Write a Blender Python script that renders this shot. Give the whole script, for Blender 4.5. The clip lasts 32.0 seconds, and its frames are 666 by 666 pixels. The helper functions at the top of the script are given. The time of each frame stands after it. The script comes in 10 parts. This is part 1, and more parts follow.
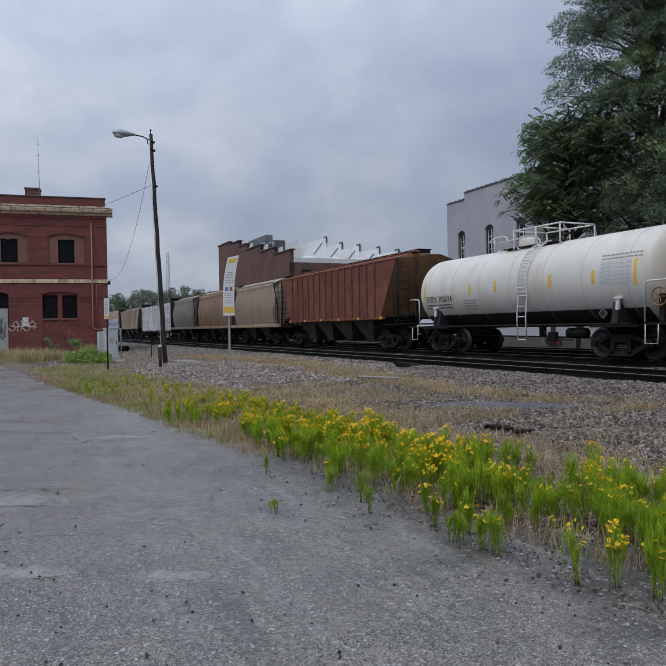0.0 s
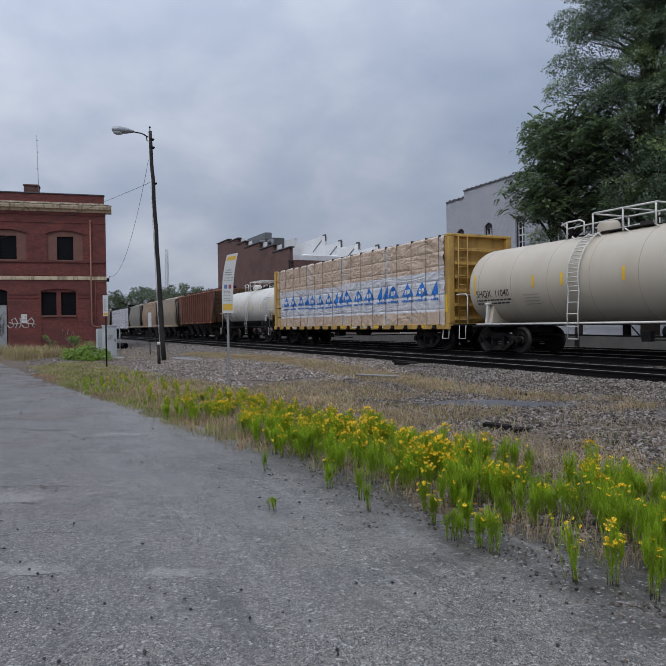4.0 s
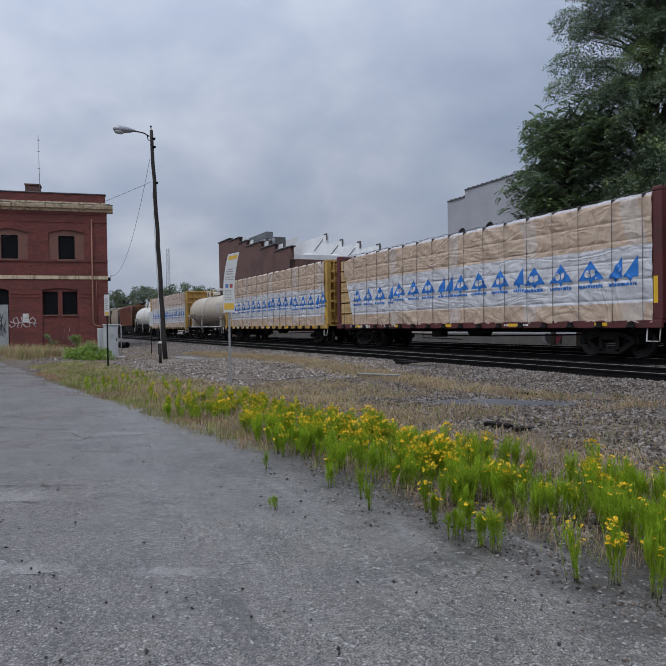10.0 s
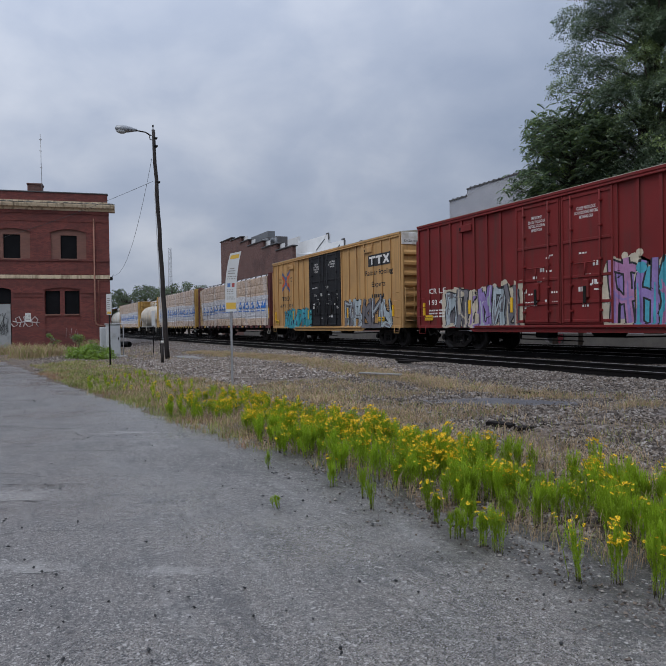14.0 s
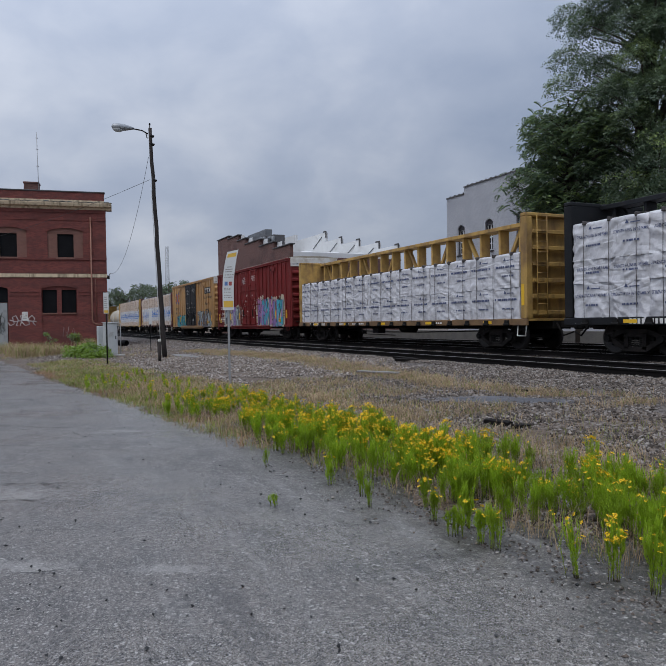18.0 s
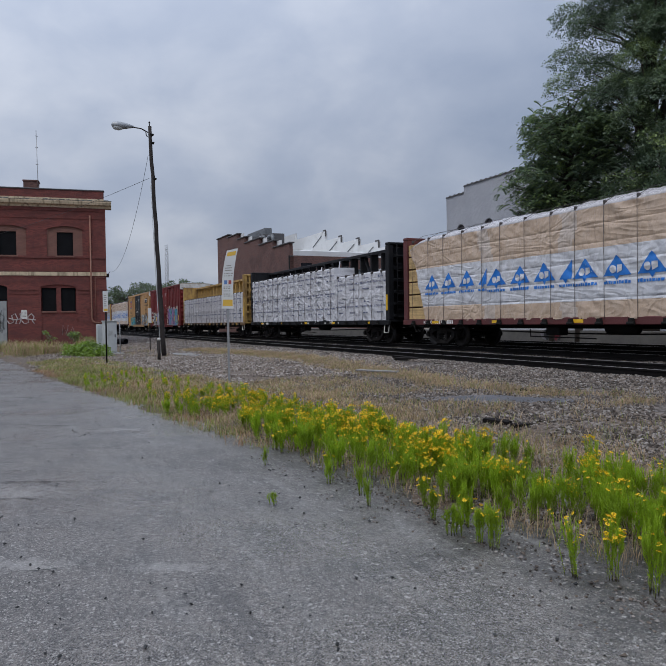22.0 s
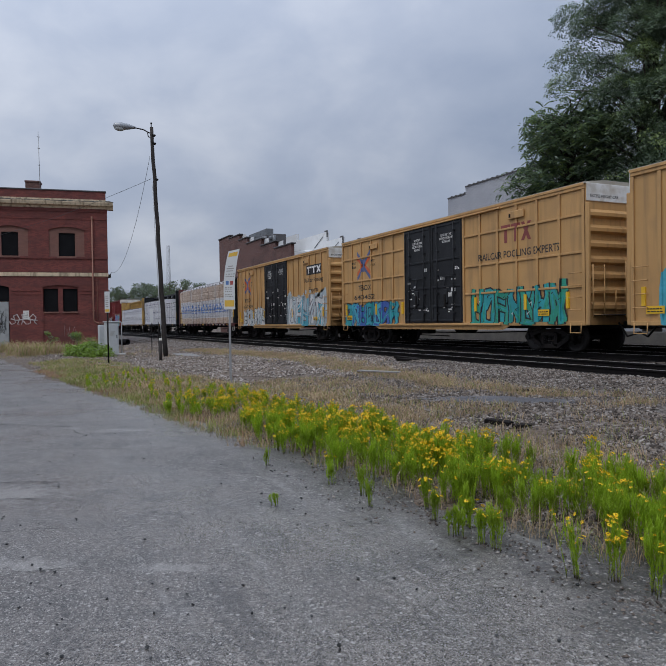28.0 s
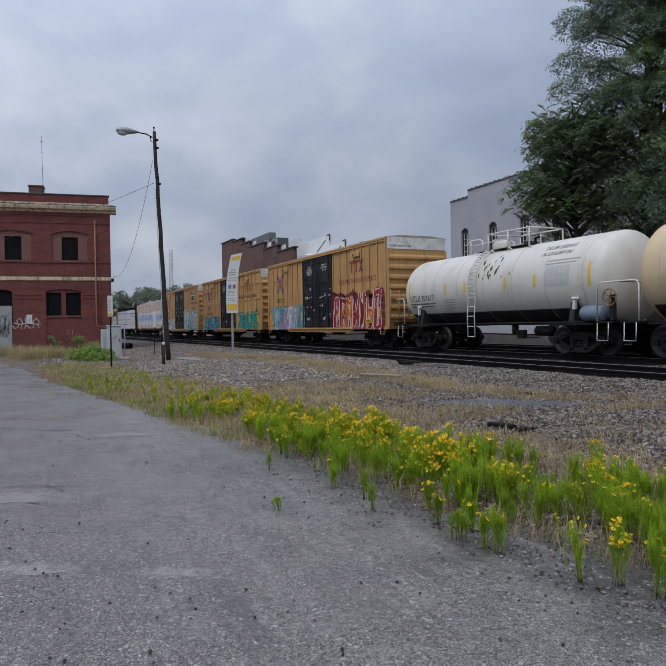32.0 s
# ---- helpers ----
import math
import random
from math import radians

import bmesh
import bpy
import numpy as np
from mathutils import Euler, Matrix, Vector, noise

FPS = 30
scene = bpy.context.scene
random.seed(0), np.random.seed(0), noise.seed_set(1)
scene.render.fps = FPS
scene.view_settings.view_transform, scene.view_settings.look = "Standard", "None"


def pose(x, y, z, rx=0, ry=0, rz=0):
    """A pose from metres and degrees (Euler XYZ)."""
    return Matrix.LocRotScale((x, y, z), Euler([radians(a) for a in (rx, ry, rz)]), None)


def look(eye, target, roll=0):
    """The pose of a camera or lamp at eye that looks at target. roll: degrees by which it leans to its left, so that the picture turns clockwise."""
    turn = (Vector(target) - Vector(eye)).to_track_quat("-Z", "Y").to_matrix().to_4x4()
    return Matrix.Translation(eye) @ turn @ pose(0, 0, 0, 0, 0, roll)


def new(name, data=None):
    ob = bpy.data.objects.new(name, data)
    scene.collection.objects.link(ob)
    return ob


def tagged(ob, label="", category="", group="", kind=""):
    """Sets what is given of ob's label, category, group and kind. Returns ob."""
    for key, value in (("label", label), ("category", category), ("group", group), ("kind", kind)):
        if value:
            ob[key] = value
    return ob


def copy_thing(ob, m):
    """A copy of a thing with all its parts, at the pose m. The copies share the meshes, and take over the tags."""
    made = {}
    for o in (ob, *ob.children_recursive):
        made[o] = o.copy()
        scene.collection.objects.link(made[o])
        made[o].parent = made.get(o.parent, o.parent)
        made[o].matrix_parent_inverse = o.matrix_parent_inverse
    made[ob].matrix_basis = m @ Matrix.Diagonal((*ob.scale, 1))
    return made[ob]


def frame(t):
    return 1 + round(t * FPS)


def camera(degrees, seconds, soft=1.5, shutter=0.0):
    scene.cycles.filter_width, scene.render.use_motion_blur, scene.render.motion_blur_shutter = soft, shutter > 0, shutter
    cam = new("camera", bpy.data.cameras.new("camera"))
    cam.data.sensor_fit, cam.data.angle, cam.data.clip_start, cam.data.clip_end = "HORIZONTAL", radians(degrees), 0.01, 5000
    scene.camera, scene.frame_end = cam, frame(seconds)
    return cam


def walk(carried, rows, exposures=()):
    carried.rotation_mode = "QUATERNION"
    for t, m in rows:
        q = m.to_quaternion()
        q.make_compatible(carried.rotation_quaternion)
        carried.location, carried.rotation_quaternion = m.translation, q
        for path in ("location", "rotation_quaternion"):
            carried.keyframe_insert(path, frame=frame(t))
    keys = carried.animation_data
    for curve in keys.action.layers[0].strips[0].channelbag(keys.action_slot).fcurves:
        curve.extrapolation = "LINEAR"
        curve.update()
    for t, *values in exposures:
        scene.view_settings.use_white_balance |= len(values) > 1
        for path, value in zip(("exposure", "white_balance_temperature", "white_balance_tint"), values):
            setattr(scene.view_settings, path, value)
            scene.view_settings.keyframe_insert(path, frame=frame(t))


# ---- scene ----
cam = camera(52.67, 32.0, soft=0.7, shutter=0.0)
EYE = Vector((0.0, 0.0, 1.6))


def aim(yaw, pitch, roll):
    """Camera pose: yaw from -x towards +y, pitch up, roll; degrees."""
    y, p = radians(yaw), radians(pitch)
    way = Vector((-math.cos(y) * math.cos(p), math.sin(y) * math.cos(p), math.sin(p)))
    return look(EYE, EYE + way * 10, roll)


walk(cam, [
    (0, aim(25.213, -0.463, -0.990)), (0.5, aim(25.204, -0.467, -0.977)), (1, aim(25.190, -0.482, -0.946)),
    (1.5, aim(25.184, -0.515, -0.911)), (2, aim(25.198, -0.551, -0.879)), (2.5, aim(25.226, -0.582, -0.855)),
    (3, aim(25.258, -0.606, -0.834)), (3.5, aim(25.280, -0.619, -0.821)), (5.5, aim(25.388, -0.726, -0.759)),
    (6, aim(25.400, -0.728, -0.748)), (6.5, aim(25.403, -0.729, -0.747)), (7, aim(25.389, -0.725, -0.767)),
    (7.5, aim(25.366, -0.716, -0.801)), (8, aim(25.340, -0.713, -0.834)), (8.5, aim(25.314, -0.719, -0.863)),
    (9, aim(25.281, -0.722, -0.876)), (9.5, aim(25.242, -0.719, -0.860)), (10, aim(25.198, -0.714, -0.837)),
    (10.5, aim(25.147, -0.703, -0.833)), (11, aim(25.102, -0.684, -0.845)), (11.5, aim(25.070, -0.680, -0.853)),
    (12, aim(25.051, -0.694, -0.844)), (12.5, aim(25.043, -0.707, -0.829)), (13, aim(25.026, -0.724, -0.835)),
    (13.5, aim(25.013, -0.751, -0.842)), (14, aim(25.031, -0.774, -0.851)), (14.5, aim(25.050, -0.789, -0.873)),
    (16.5, aim(25.166, -0.877, -0.927)), (17, aim(25.186, -0.893, -0.928)), (17.5, aim(25.214, -0.910, -0.939)),
    (18, aim(25.248, -0.926, -0.965)), (18.5, aim(25.290, -0.939, -0.993)), (19, aim(25.313, -0.949, -0.994)),
    (19.5, aim(25.301, -0.963, -0.979)), (20, aim(25.279, -0.981, -0.989)), (20.5, aim(25.265, -0.993, -0.977)),
    (21, aim(25.258, -0.993, -0.914)), (21.5, aim(25.272, -1.000, -0.861)), (22, aim(25.296, -1.022, -0.843)),
    (22.5, aim(25.309, -1.035, -0.844)), (23, aim(25.324, -1.036, -0.847)), (23.5, aim(25.347, -1.034, -0.843)),
    (24, aim(25.345, -1.027, -0.853)), (24.5, aim(25.322, -1.023, -0.869)), (25, aim(25.305, -1.019, -0.852)),
    (25.5, aim(25.295, -1.005, -0.827)), (27.5, aim(25.204, -0.983, -0.831)), (28, aim(25.160, -0.971, -0.843)),
    (28.5, aim(25.101, -0.936, -0.862)), (29, aim(25.060, -0.893, -0.881)), (29.5, aim(25.031, -0.850, -0.885)),
    (30, aim(24.999, -0.815, -0.890)), (30.5, aim(24.964, -0.781, -0.893)), (31, aim(24.940, -0.733, -0.906)),
    (31.5, aim(24.937, -0.686, -0.934)), (32, aim(24.944, -0.663, -0.940)),
])

# ---- world and light: an overcast noon ----
world = bpy.data.worlds.new("overcast_sky")
scene.world = world
world.use_nodes = True
WN, WL = world.node_tree.nodes, world.node_tree.links
WN.clear()
w_out = WN.new("ShaderNodeOutputWorld")
w_bg = WN.new("ShaderNodeBackground")
w_sky = WN.new("ShaderNodeTexSky")
w_sky.sky_type = "NISHITA"
w_sky.sun_disc = False
w_sky.sun_elevation, w_sky.sun_rotation = radians(58), radians(-60)
w_sky.air_density, w_sky.dust_density = 1.0, 3.0
w_tc = WN.new("ShaderNodeTexCoord")
w_sep = WN.new("ShaderNodeSeparateXYZ")
WL.new(w_tc.outputs["Generated"], w_sep.inputs[0])


def wmath(op, a, b=None, c=None):
    n = WN.new("ShaderNodeMath")
    n.operation = op
    for i, v in enumerate((a, b, c)):
        if v is None:
            continue
        if isinstance(v, (int, float)):
            n.inputs[i].default_value = v
        else:
            WL.new(v, n.inputs[i])
    return n.outputs[0]


# cloud layer: directions flattened onto a plane overhead, so that clouds crowd towards the horizon
up = wmath("ADD", wmath("ABSOLUTE", w_sep.outputs[2]), 0.42)
cx, cy = wmath("DIVIDE", w_sep.outputs[0], up), wmath("DIVIDE", w_sep.outputs[1], up)
w_comb = WN.new("ShaderNodeCombineXYZ")
WL.new(cx, w_comb.inputs[0])
WL.new(cy, w_comb.inputs[1])


def wnoise(scale, detail, rough, dist, off):
    m = WN.new("ShaderNodeMapping")
    m.inputs["Location"].default_value = off
    WL.new(w_comb.outputs[0], m.inputs[0])
    n = WN.new("ShaderNodeTexNoise")
    n.inputs["Scale"].default_value, n.inputs["Detail"].default_value = scale, detail
    n.inputs["Roughness"].default_value, n.inputs["Distortion"].default_value = rough, dist
    WL.new(m.outputs[0], n.inputs["Vector"])
    return n.outputs[0]


big, small = wnoise(1.9, 5, 0.5, 0.25, (3.1, 0.4, 0)), wnoise(5.2, 6, 0.52, 0.3, (0.7, 2.2, 0))
cloud = wmath("ADD", wmath("MULTIPLY", big, 0.68), wmath("MULTIPLY", small, 0.32))


def bank(direction, sharp, amount):
    """A thinner or thicker stretch of cloud round a direction."""
    d = WN.new("ShaderNodeVectorMath")
    d.operation = "DOT_PRODUCT"
    d.inputs[1].default_value = Vector(direction).normalized()
    WL.new(w_tc.outputs["Generated"], d.inputs[0])
    return wmath("MULTIPLY", wmath("POWER", wmath("MAXIMUM", d.outputs["Value"], 0.0), sharp), amount)


for way, sharp, amount in (((-0.951, 0.242, 0.19), 300, 0.10), ((-0.99, -0.02, 0.26), 60, 0.05), ((-0.80, 0.53, 0.20), 60, -0.10), ((-0.85, 0.33, 0.42), 60, 0.06), ((-0.84, 0.49, 0.08), 90, 0.07)):
    cloud = wmath("ADD", cloud, bank(way, sharp, amount))
w_ramp = WN.new("ShaderNodeValToRGB")
WL.new(cloud, w_ramp.inputs[0])
stops = w_ramp.color_ramp.elements
stops[0].position, stops[0].color = 0.30, (0.262, 0.322, 0.447, 1)
stops[1].position, stops[1].color = 0.74, (0.560, 0.600, 0.685, 1)
mid = stops.new(0.50)
mid.color = (0.362, 0.418, 0.535, 1)
# an overcast sky is brightest overhead
grad = wmath("ADD", 0.92, wmath("MULTIPLY", wmath("POWER", wmath("MAXIMUM", w_sep.outputs[2], 0.0), 1.6), 1.9))
w_mul = WN.new("ShaderNodeVectorMath")
w_mul.operation = "SCALE"
WL.new(w_ramp.outputs[0], w_mul.inputs[0])
# the cloud is thicker on the far side of the tracks
thick = wmath("ADD", wmath("MULTIPLY", w_sep.outputs[0], -0.35), wmath("MULTIPLY", w_sep.outputs[1], 0.9))
grad = wmath("MULTIPLY", grad, wmath("SUBTRACT", 1.06, wmath("MULTIPLY", wmath("MAXIMUM", thick, 0.0), 0.26)))
WL.new(grad, w_mul.inputs["Scale"])
w_sk = WN.new("ShaderNodeVectorMath")
w_sk.operation = "SCALE"
w_sk.inputs["Scale"].default_value = 0.006
WL.new(w_sky.outputs[0], w_sk.inputs[0])
w_add = WN.new("ShaderNodeVectorMath")
w_add.operation = "ADD"
WL.new(w_mul.outputs[0], w_add.inputs[0])
WL.new(w_sk.outputs[0], w_add.inputs[1])
WL.new(w_add.outputs[0], w_bg.inputs[0])
w_bg.inputs[1].default_value = 1.0
WL.new(w_bg.outputs[0], w_out.inputs[0])

sun = new("sun", bpy.data.lights.new("sun", "SUN"))
sun.data.energy, sun.data.angle, sun.data.color = 1.2, radians(40), (1.0, 0.97, 0.93)
sun.matrix_basis = look((20, -34, 60), (0, 0, 0))
scene.view_settings.exposure = -0.04

# ---- materials ----
MATS = {}


def surf(name, col, rough=0.7, metal=0.0, vary=0.18, scale=1.5, fine=45.0, bump=0.15, dirt=None, amount=0.35,
         streak=None, streaks=0.4, stretch=(5.0, 5.0, 0.35), gloss=0.5, rnd=0.0, dist=0.01, thru=0.0, crease=0.0):
    """A painted or plain surface with variation at two scales, optional dirt blotches and vertical streaks."""
    m = bpy.data.materials.new(name)
    m.use_nodes = True
    N, L = m.node_tree.nodes, m.node_tree.links
    b = N["Principled BSDF"]
    tc = N.new("ShaderNodeTexCoord")

    def noise_at(sc, detail=4, st=None, off=0.0):
        mp = N.new("ShaderNodeMapping")
        mp.inputs["Location"].default_value = (off, off * 1.7, off * 0.6)
        if st:
            mp.inputs["Scale"].default_value = st
        L.new(tc.outputs["Object"], mp.inputs[0])
        n = N.new("ShaderNodeTexNoise")
        n.inputs["Scale"].default_value, n.inputs["Detail"].default_value = sc, detail
        L.new(mp.outputs[0], n.inputs["Vector"])
        return n.outputs[0]

    def mix(fac, a, bb, kind="MIX"):
        x = N.new("ShaderNodeMix")
        x.data_type, x.blend_type = "RGBA", kind
        for sock, v in ((x.inputs[0], fac), (x.inputs[6], a), (x.inputs[7], bb)):
            if hasattr(v, "is_linked"):
                L.new(v, sock)
            elif isinstance(v, (int, float)):
                sock.default_value = v
            else:
                sock.default_value = (*v[:3], 1)
        return x.outputs[2]

    def ramp(v, lo, hi, a=0.0, c=1.0):
        r = N.new("ShaderNodeMapRange")
        r.inputs[1].default_value, r.inputs[2].default_value = lo, hi
        r.inputs[3].default_value, r.inputs[4].default_value = a, c
        L.new(v, r.inputs[0])
        return r.outputs[0]

    lo = tuple(c * (1 - vary) for c in col)
    hi = tuple(min(1, c * (1 + vary)) for c in col)
    c1 = mix(ramp(noise_at(scale), 0.3, 0.7), lo, hi)
    nf = noise_at(fine, 3, off=5.0)
    c2 = mix(ramp(nf, 0.3, 0.7, 0.0, 0.5), c1, tuple(c * (1 - 1.4 * vary) for c in col))
    if dirt:
        c2 = mix(ramp(noise_at(scale * 1.7, 7, off=9.0), 0.62 - 0.3 * amount, 0.78, 0.0, min(1, amount * 2)), c2, dirt)
    if streak:
        c2 = mix(ramp(noise_at(1.0, 5, stretch, off=3.0), 0.5, 0.72, 0.0, streaks), c2, streak)
    if rnd:
        oi = N.new("ShaderNodeObjectInfo")
        c2 = mix(1.0, c2, ramp(oi.outputs["Random"], 0, 1, 1 - rnd, 1 + rnd), "MULTIPLY")
    L.new(c2, b.inputs["Base Color"])
    L.new(ramp(nf, 0.2, 0.8, max(0.02, rough - 0.12), min(1, rough + 0.12)), b.inputs["Roughness"])
    b.inputs["Metallic"].default_value = metal
    b.inputs["Specular IOR Level"].default_value = gloss
    if bump:
        bp = N.new("ShaderNodeBump")
        bp.inputs["Strength"].default_value, bp.inputs["Distance"].default_value = bump, dist
        L.new(nf, bp.inputs["Height"])
        L.new(bp.outputs[0], b.inputs["Normal"])
        if crease:          # sharp slanting folds of stretched film, in two directions
            last = bp
            for k, (st, sc) in enumerate((((0.6, 0.6, 1.9), 0.75), ((2.0, 1.0, 0.6), 0.7))):
                mp = N.new("ShaderNodeMapping")
                mp.inputs["Rotation"].default_value, mp.inputs["Scale"].default_value = (0, radians(28 - 70 * k), 0), st
                L.new(tc.outputs["Object"], mp.inputs[0])
                n = N.new("ShaderNodeTexNoise")
                n.inputs["Scale"].default_value, n.inputs["Detail"].default_value, n.inputs["Distortion"].default_value = sc, 2, 0.8
                L.new(mp.outputs[0], n.inputs["Vector"])
                d = N.new("ShaderNodeMath")
                d.operation = "PINGPONG"
                d.inputs[1].default_value = 0.075
                L.new(n.outputs[0], d.inputs[0])
                b2 = N.new("ShaderNodeBump")
                b2.inputs["Strength"].default_value, b2.inputs["Distance"].default_value = crease, 0.35
                L.new(d.outputs[0], b2.inputs["Height"])
                L.new(last.outputs[0], b2.inputs["Normal"])
                last = b2
            L.new(last.outputs[0], b.inputs["Normal"])
    if thru:          # thin leaves let light through
        tr, ms = N.new("ShaderNodeBsdfTranslucent"), N.new("ShaderNodeMixShader")
        L.new(c2, tr.inputs[0])
        ms.inputs[0].default_value = thru
        L.new(b.outputs[0], ms.inputs[1])
        L.new(tr.outputs[0], ms.inputs[2])
        L.new(ms.outputs[0], N["Material Output"].inputs[0])
    MATS[name] = m
    return m


RUST = (0.13, 0.055, 0.028)
GRIME = (0.035, 0.03, 0.026)
surf("iron_dark", (0.014, 0.013, 0.012), 0.7, 0.0, 0.3, 2.0, dirt=(0.035, 0.026, 0.02), amount=0.25, gloss=0.15)
surf("iron_worn", (0.024, 0.020, 0.018), 0.8, 0.0, 0.35, 3.0, dirt=(0.04, 0.032, 0.026), amount=0.3, gloss=0.2)
surf("wheel_steel", (0.032, 0.027, 0.024), 0.55, 0.4, 0.3, 3.0)
surf("rail_steel", (0.30, 0.285, 0.27), 0.45, 0.3, 0.15, 2.0, bump=0.05)
surf("rail_side", (0.011, 0.0095, 0.009), 0.8, 0.0, 0.3, 2.0, gloss=0.1)
surf("tie_wood", (0.015, 0.013, 0.012), 0.85, 0.0, 0.35, 2.0, dirt=(0.035, 0.03, 0.027), amount=0.3, rnd=0.25, gloss=0.1)
surf("ttx_yellow", (0.51, 0.288, 0.105), 0.6, 0.0, 0.12, 0.7, dirt=(0.34, 0.20, 0.085), amount=0.35, streak=(0.22, 0.13, 0.06), streaks=0.55, bump=0.05)
surf("beam_yellow", (0.52, 0.315, 0.075), 0.6, 0.0, 0.14, 0.9, dirt=(0.22, 0.12, 0.05), amount=0.35, streak=(0.14, 0.08, 0.04), streaks=0.5, bump=0.06)
surf("beam_rusty", (0.46, 0.28, 0.075), 0.65, 0.0, 0.2, 0.9, dirt=(0.14, 0.075, 0.04), amount=0.6, streak=(0.10, 0.055, 0.03), streaks=0.8, stretch=(3, 3, 0.5), bump=0.08)
surf("sill_rusty", (0.20, 0.115, 0.05), 0.75, 0.0, 0.3, 1.2, dirt=(0.08, 0.045, 0.03), amount=0.6, bump=0.08)
surf("door_black", (0.021, 0.022, 0.024), 0.6, 0.0, 0.3, 1.2, dirt=(0.06, 0.055, 0.05), amount=0.2, bump=0.05, gloss=0.25)
surf("box_red", (0.180, 0.019, 0.018), 0.65, 0.0, 0.14, 0.8, dirt=(0.125, 0.026, 0.022), amount=0.35, streak=(0.085, 0.032, 0.026), streaks=0.6, bump=0.05, gloss=0.25)
surf("beam_red", (0.105, 0.025, 0.024), 0.65, 0.0, 0.2, 0.9, dirt=GRIME, amount=0.3, bump=0.06)
surf("beam_black", (0.010, 0.0105, 0.012), 0.55, 0.0, 0.3, 1.0, dirt=(0.035, 0.027, 0.022), amount=0.2, gloss=0.25)
surf("tank_white", (0.62, 0.595, 0.535), 0.42, 0.0, 0.06, 0.5, dirt=(0.50, 0.455, 0.37), amount=0.3, streak=(0.40, 0.345, 0.26), streaks=0.4, stretch=(1.6, 1.6, 0.25), bump=0.02)
surf("tank_cream", (0.50, 0.44, 0.345), 0.45, 0.0, 0.06, 0.5, dirt=(0.48, 0.40, 0.30), amount=0.3, streak=(0.40, 0.32, 0.23), streaks=0.4, stretch=(1.6, 1.6, 0.25), bump=0.02)
surf("tank_tan", (0.60, 0.46, 0.28), 0.5, 0.0, 0.08, 0.5, dirt=(0.40, 0.28, 0.17), amount=0.4, bump=0.02)
surf("tank_black", (0.022, 0.021, 0.02), 0.5, 0.0, 0.2, 1.0, dirt=(0.08, 0.07, 0.06), amount=0.25)
surf("rail_white", (0.66, 0.64, 0.59), 0.55, 0.0, 0.1, 3.0, dirt=(0.35, 0.27, 0.19), amount=0.3)
surf("hop_red", (0.165, 0.048, 0.028), 0.75, 0.0, 0.28, 0.8, dirt=(0.22, 0.095, 0.045), amount=0.65, streak=(0.08, 0.035, 0.022), streaks=0.8, bump=0.05)
surf("hop_rust", (0.25, 0.13, 0.06), 0.75, 0.0, 0.2, 0.8, dirt=(0.12, 0.06, 0.035), amount=0.4, bump=0.05)
surf("hop_beige", (0.30, 0.24, 0.175), 0.7, 0.0, 0.13, 0.7, dirt=(0.24, 0.15, 0.09), amount=0.3, streak=(0.2, 0.13, 0.08), streaks=0.45, bump=0.04)
surf("hop_orange", (0.29, 0.215, 0.14), 0.7, 0.0, 0.15, 0.6, dirt=(0.24, 0.10, 0.04), amount=0.6, streak=(0.16, 0.09, 0.05), streaks=0.5, bump=0.04)
surf("hop_grey", (0.21, 0.19, 0.155), 0.7, 0.0, 0.14, 0.7, dirt=(0.13, 0.10, 0.075), amount=0.35, streak=(0.11, 0.08, 0.06), streaks=0.5, bump=0.04)
surf("hop_dark", (0.06, 0.048, 0.04), 0.75, 0.0, 0.3, 1.5, dirt=(0.12, 0.09, 0.07), amount=0.3)
surf("mark_white", (0.72, 0.70, 0.66), 0.6, vary=0.08, bump=0)
surf("mark_black", (0.025, 0.024, 0.024), 0.6, vary=0.1, bump=0)
surf("mark_brown", (0.24, 0.055, 0.045), 0.6, vary=0.15, bump=0)
surf("mark_yellow", (0.78, 0.46, 0.02), 0.45, vary=0.08, bump=0)
surf("mark_grey", (0.30, 0.28, 0.25), 0.65, vary=0.12, bump=0)
surf("brand_blue", (0.016, 0.17, 0.55), 0.45, vary=0.1, scale=4, bump=0)
surf("cross_orange", (0.60, 0.12, 0.035), 0.55, vary=0.12, bump=0)
surf("cross_blue", (0.10, 0.13, 0.25), 0.55, vary=0.15, bump=0)


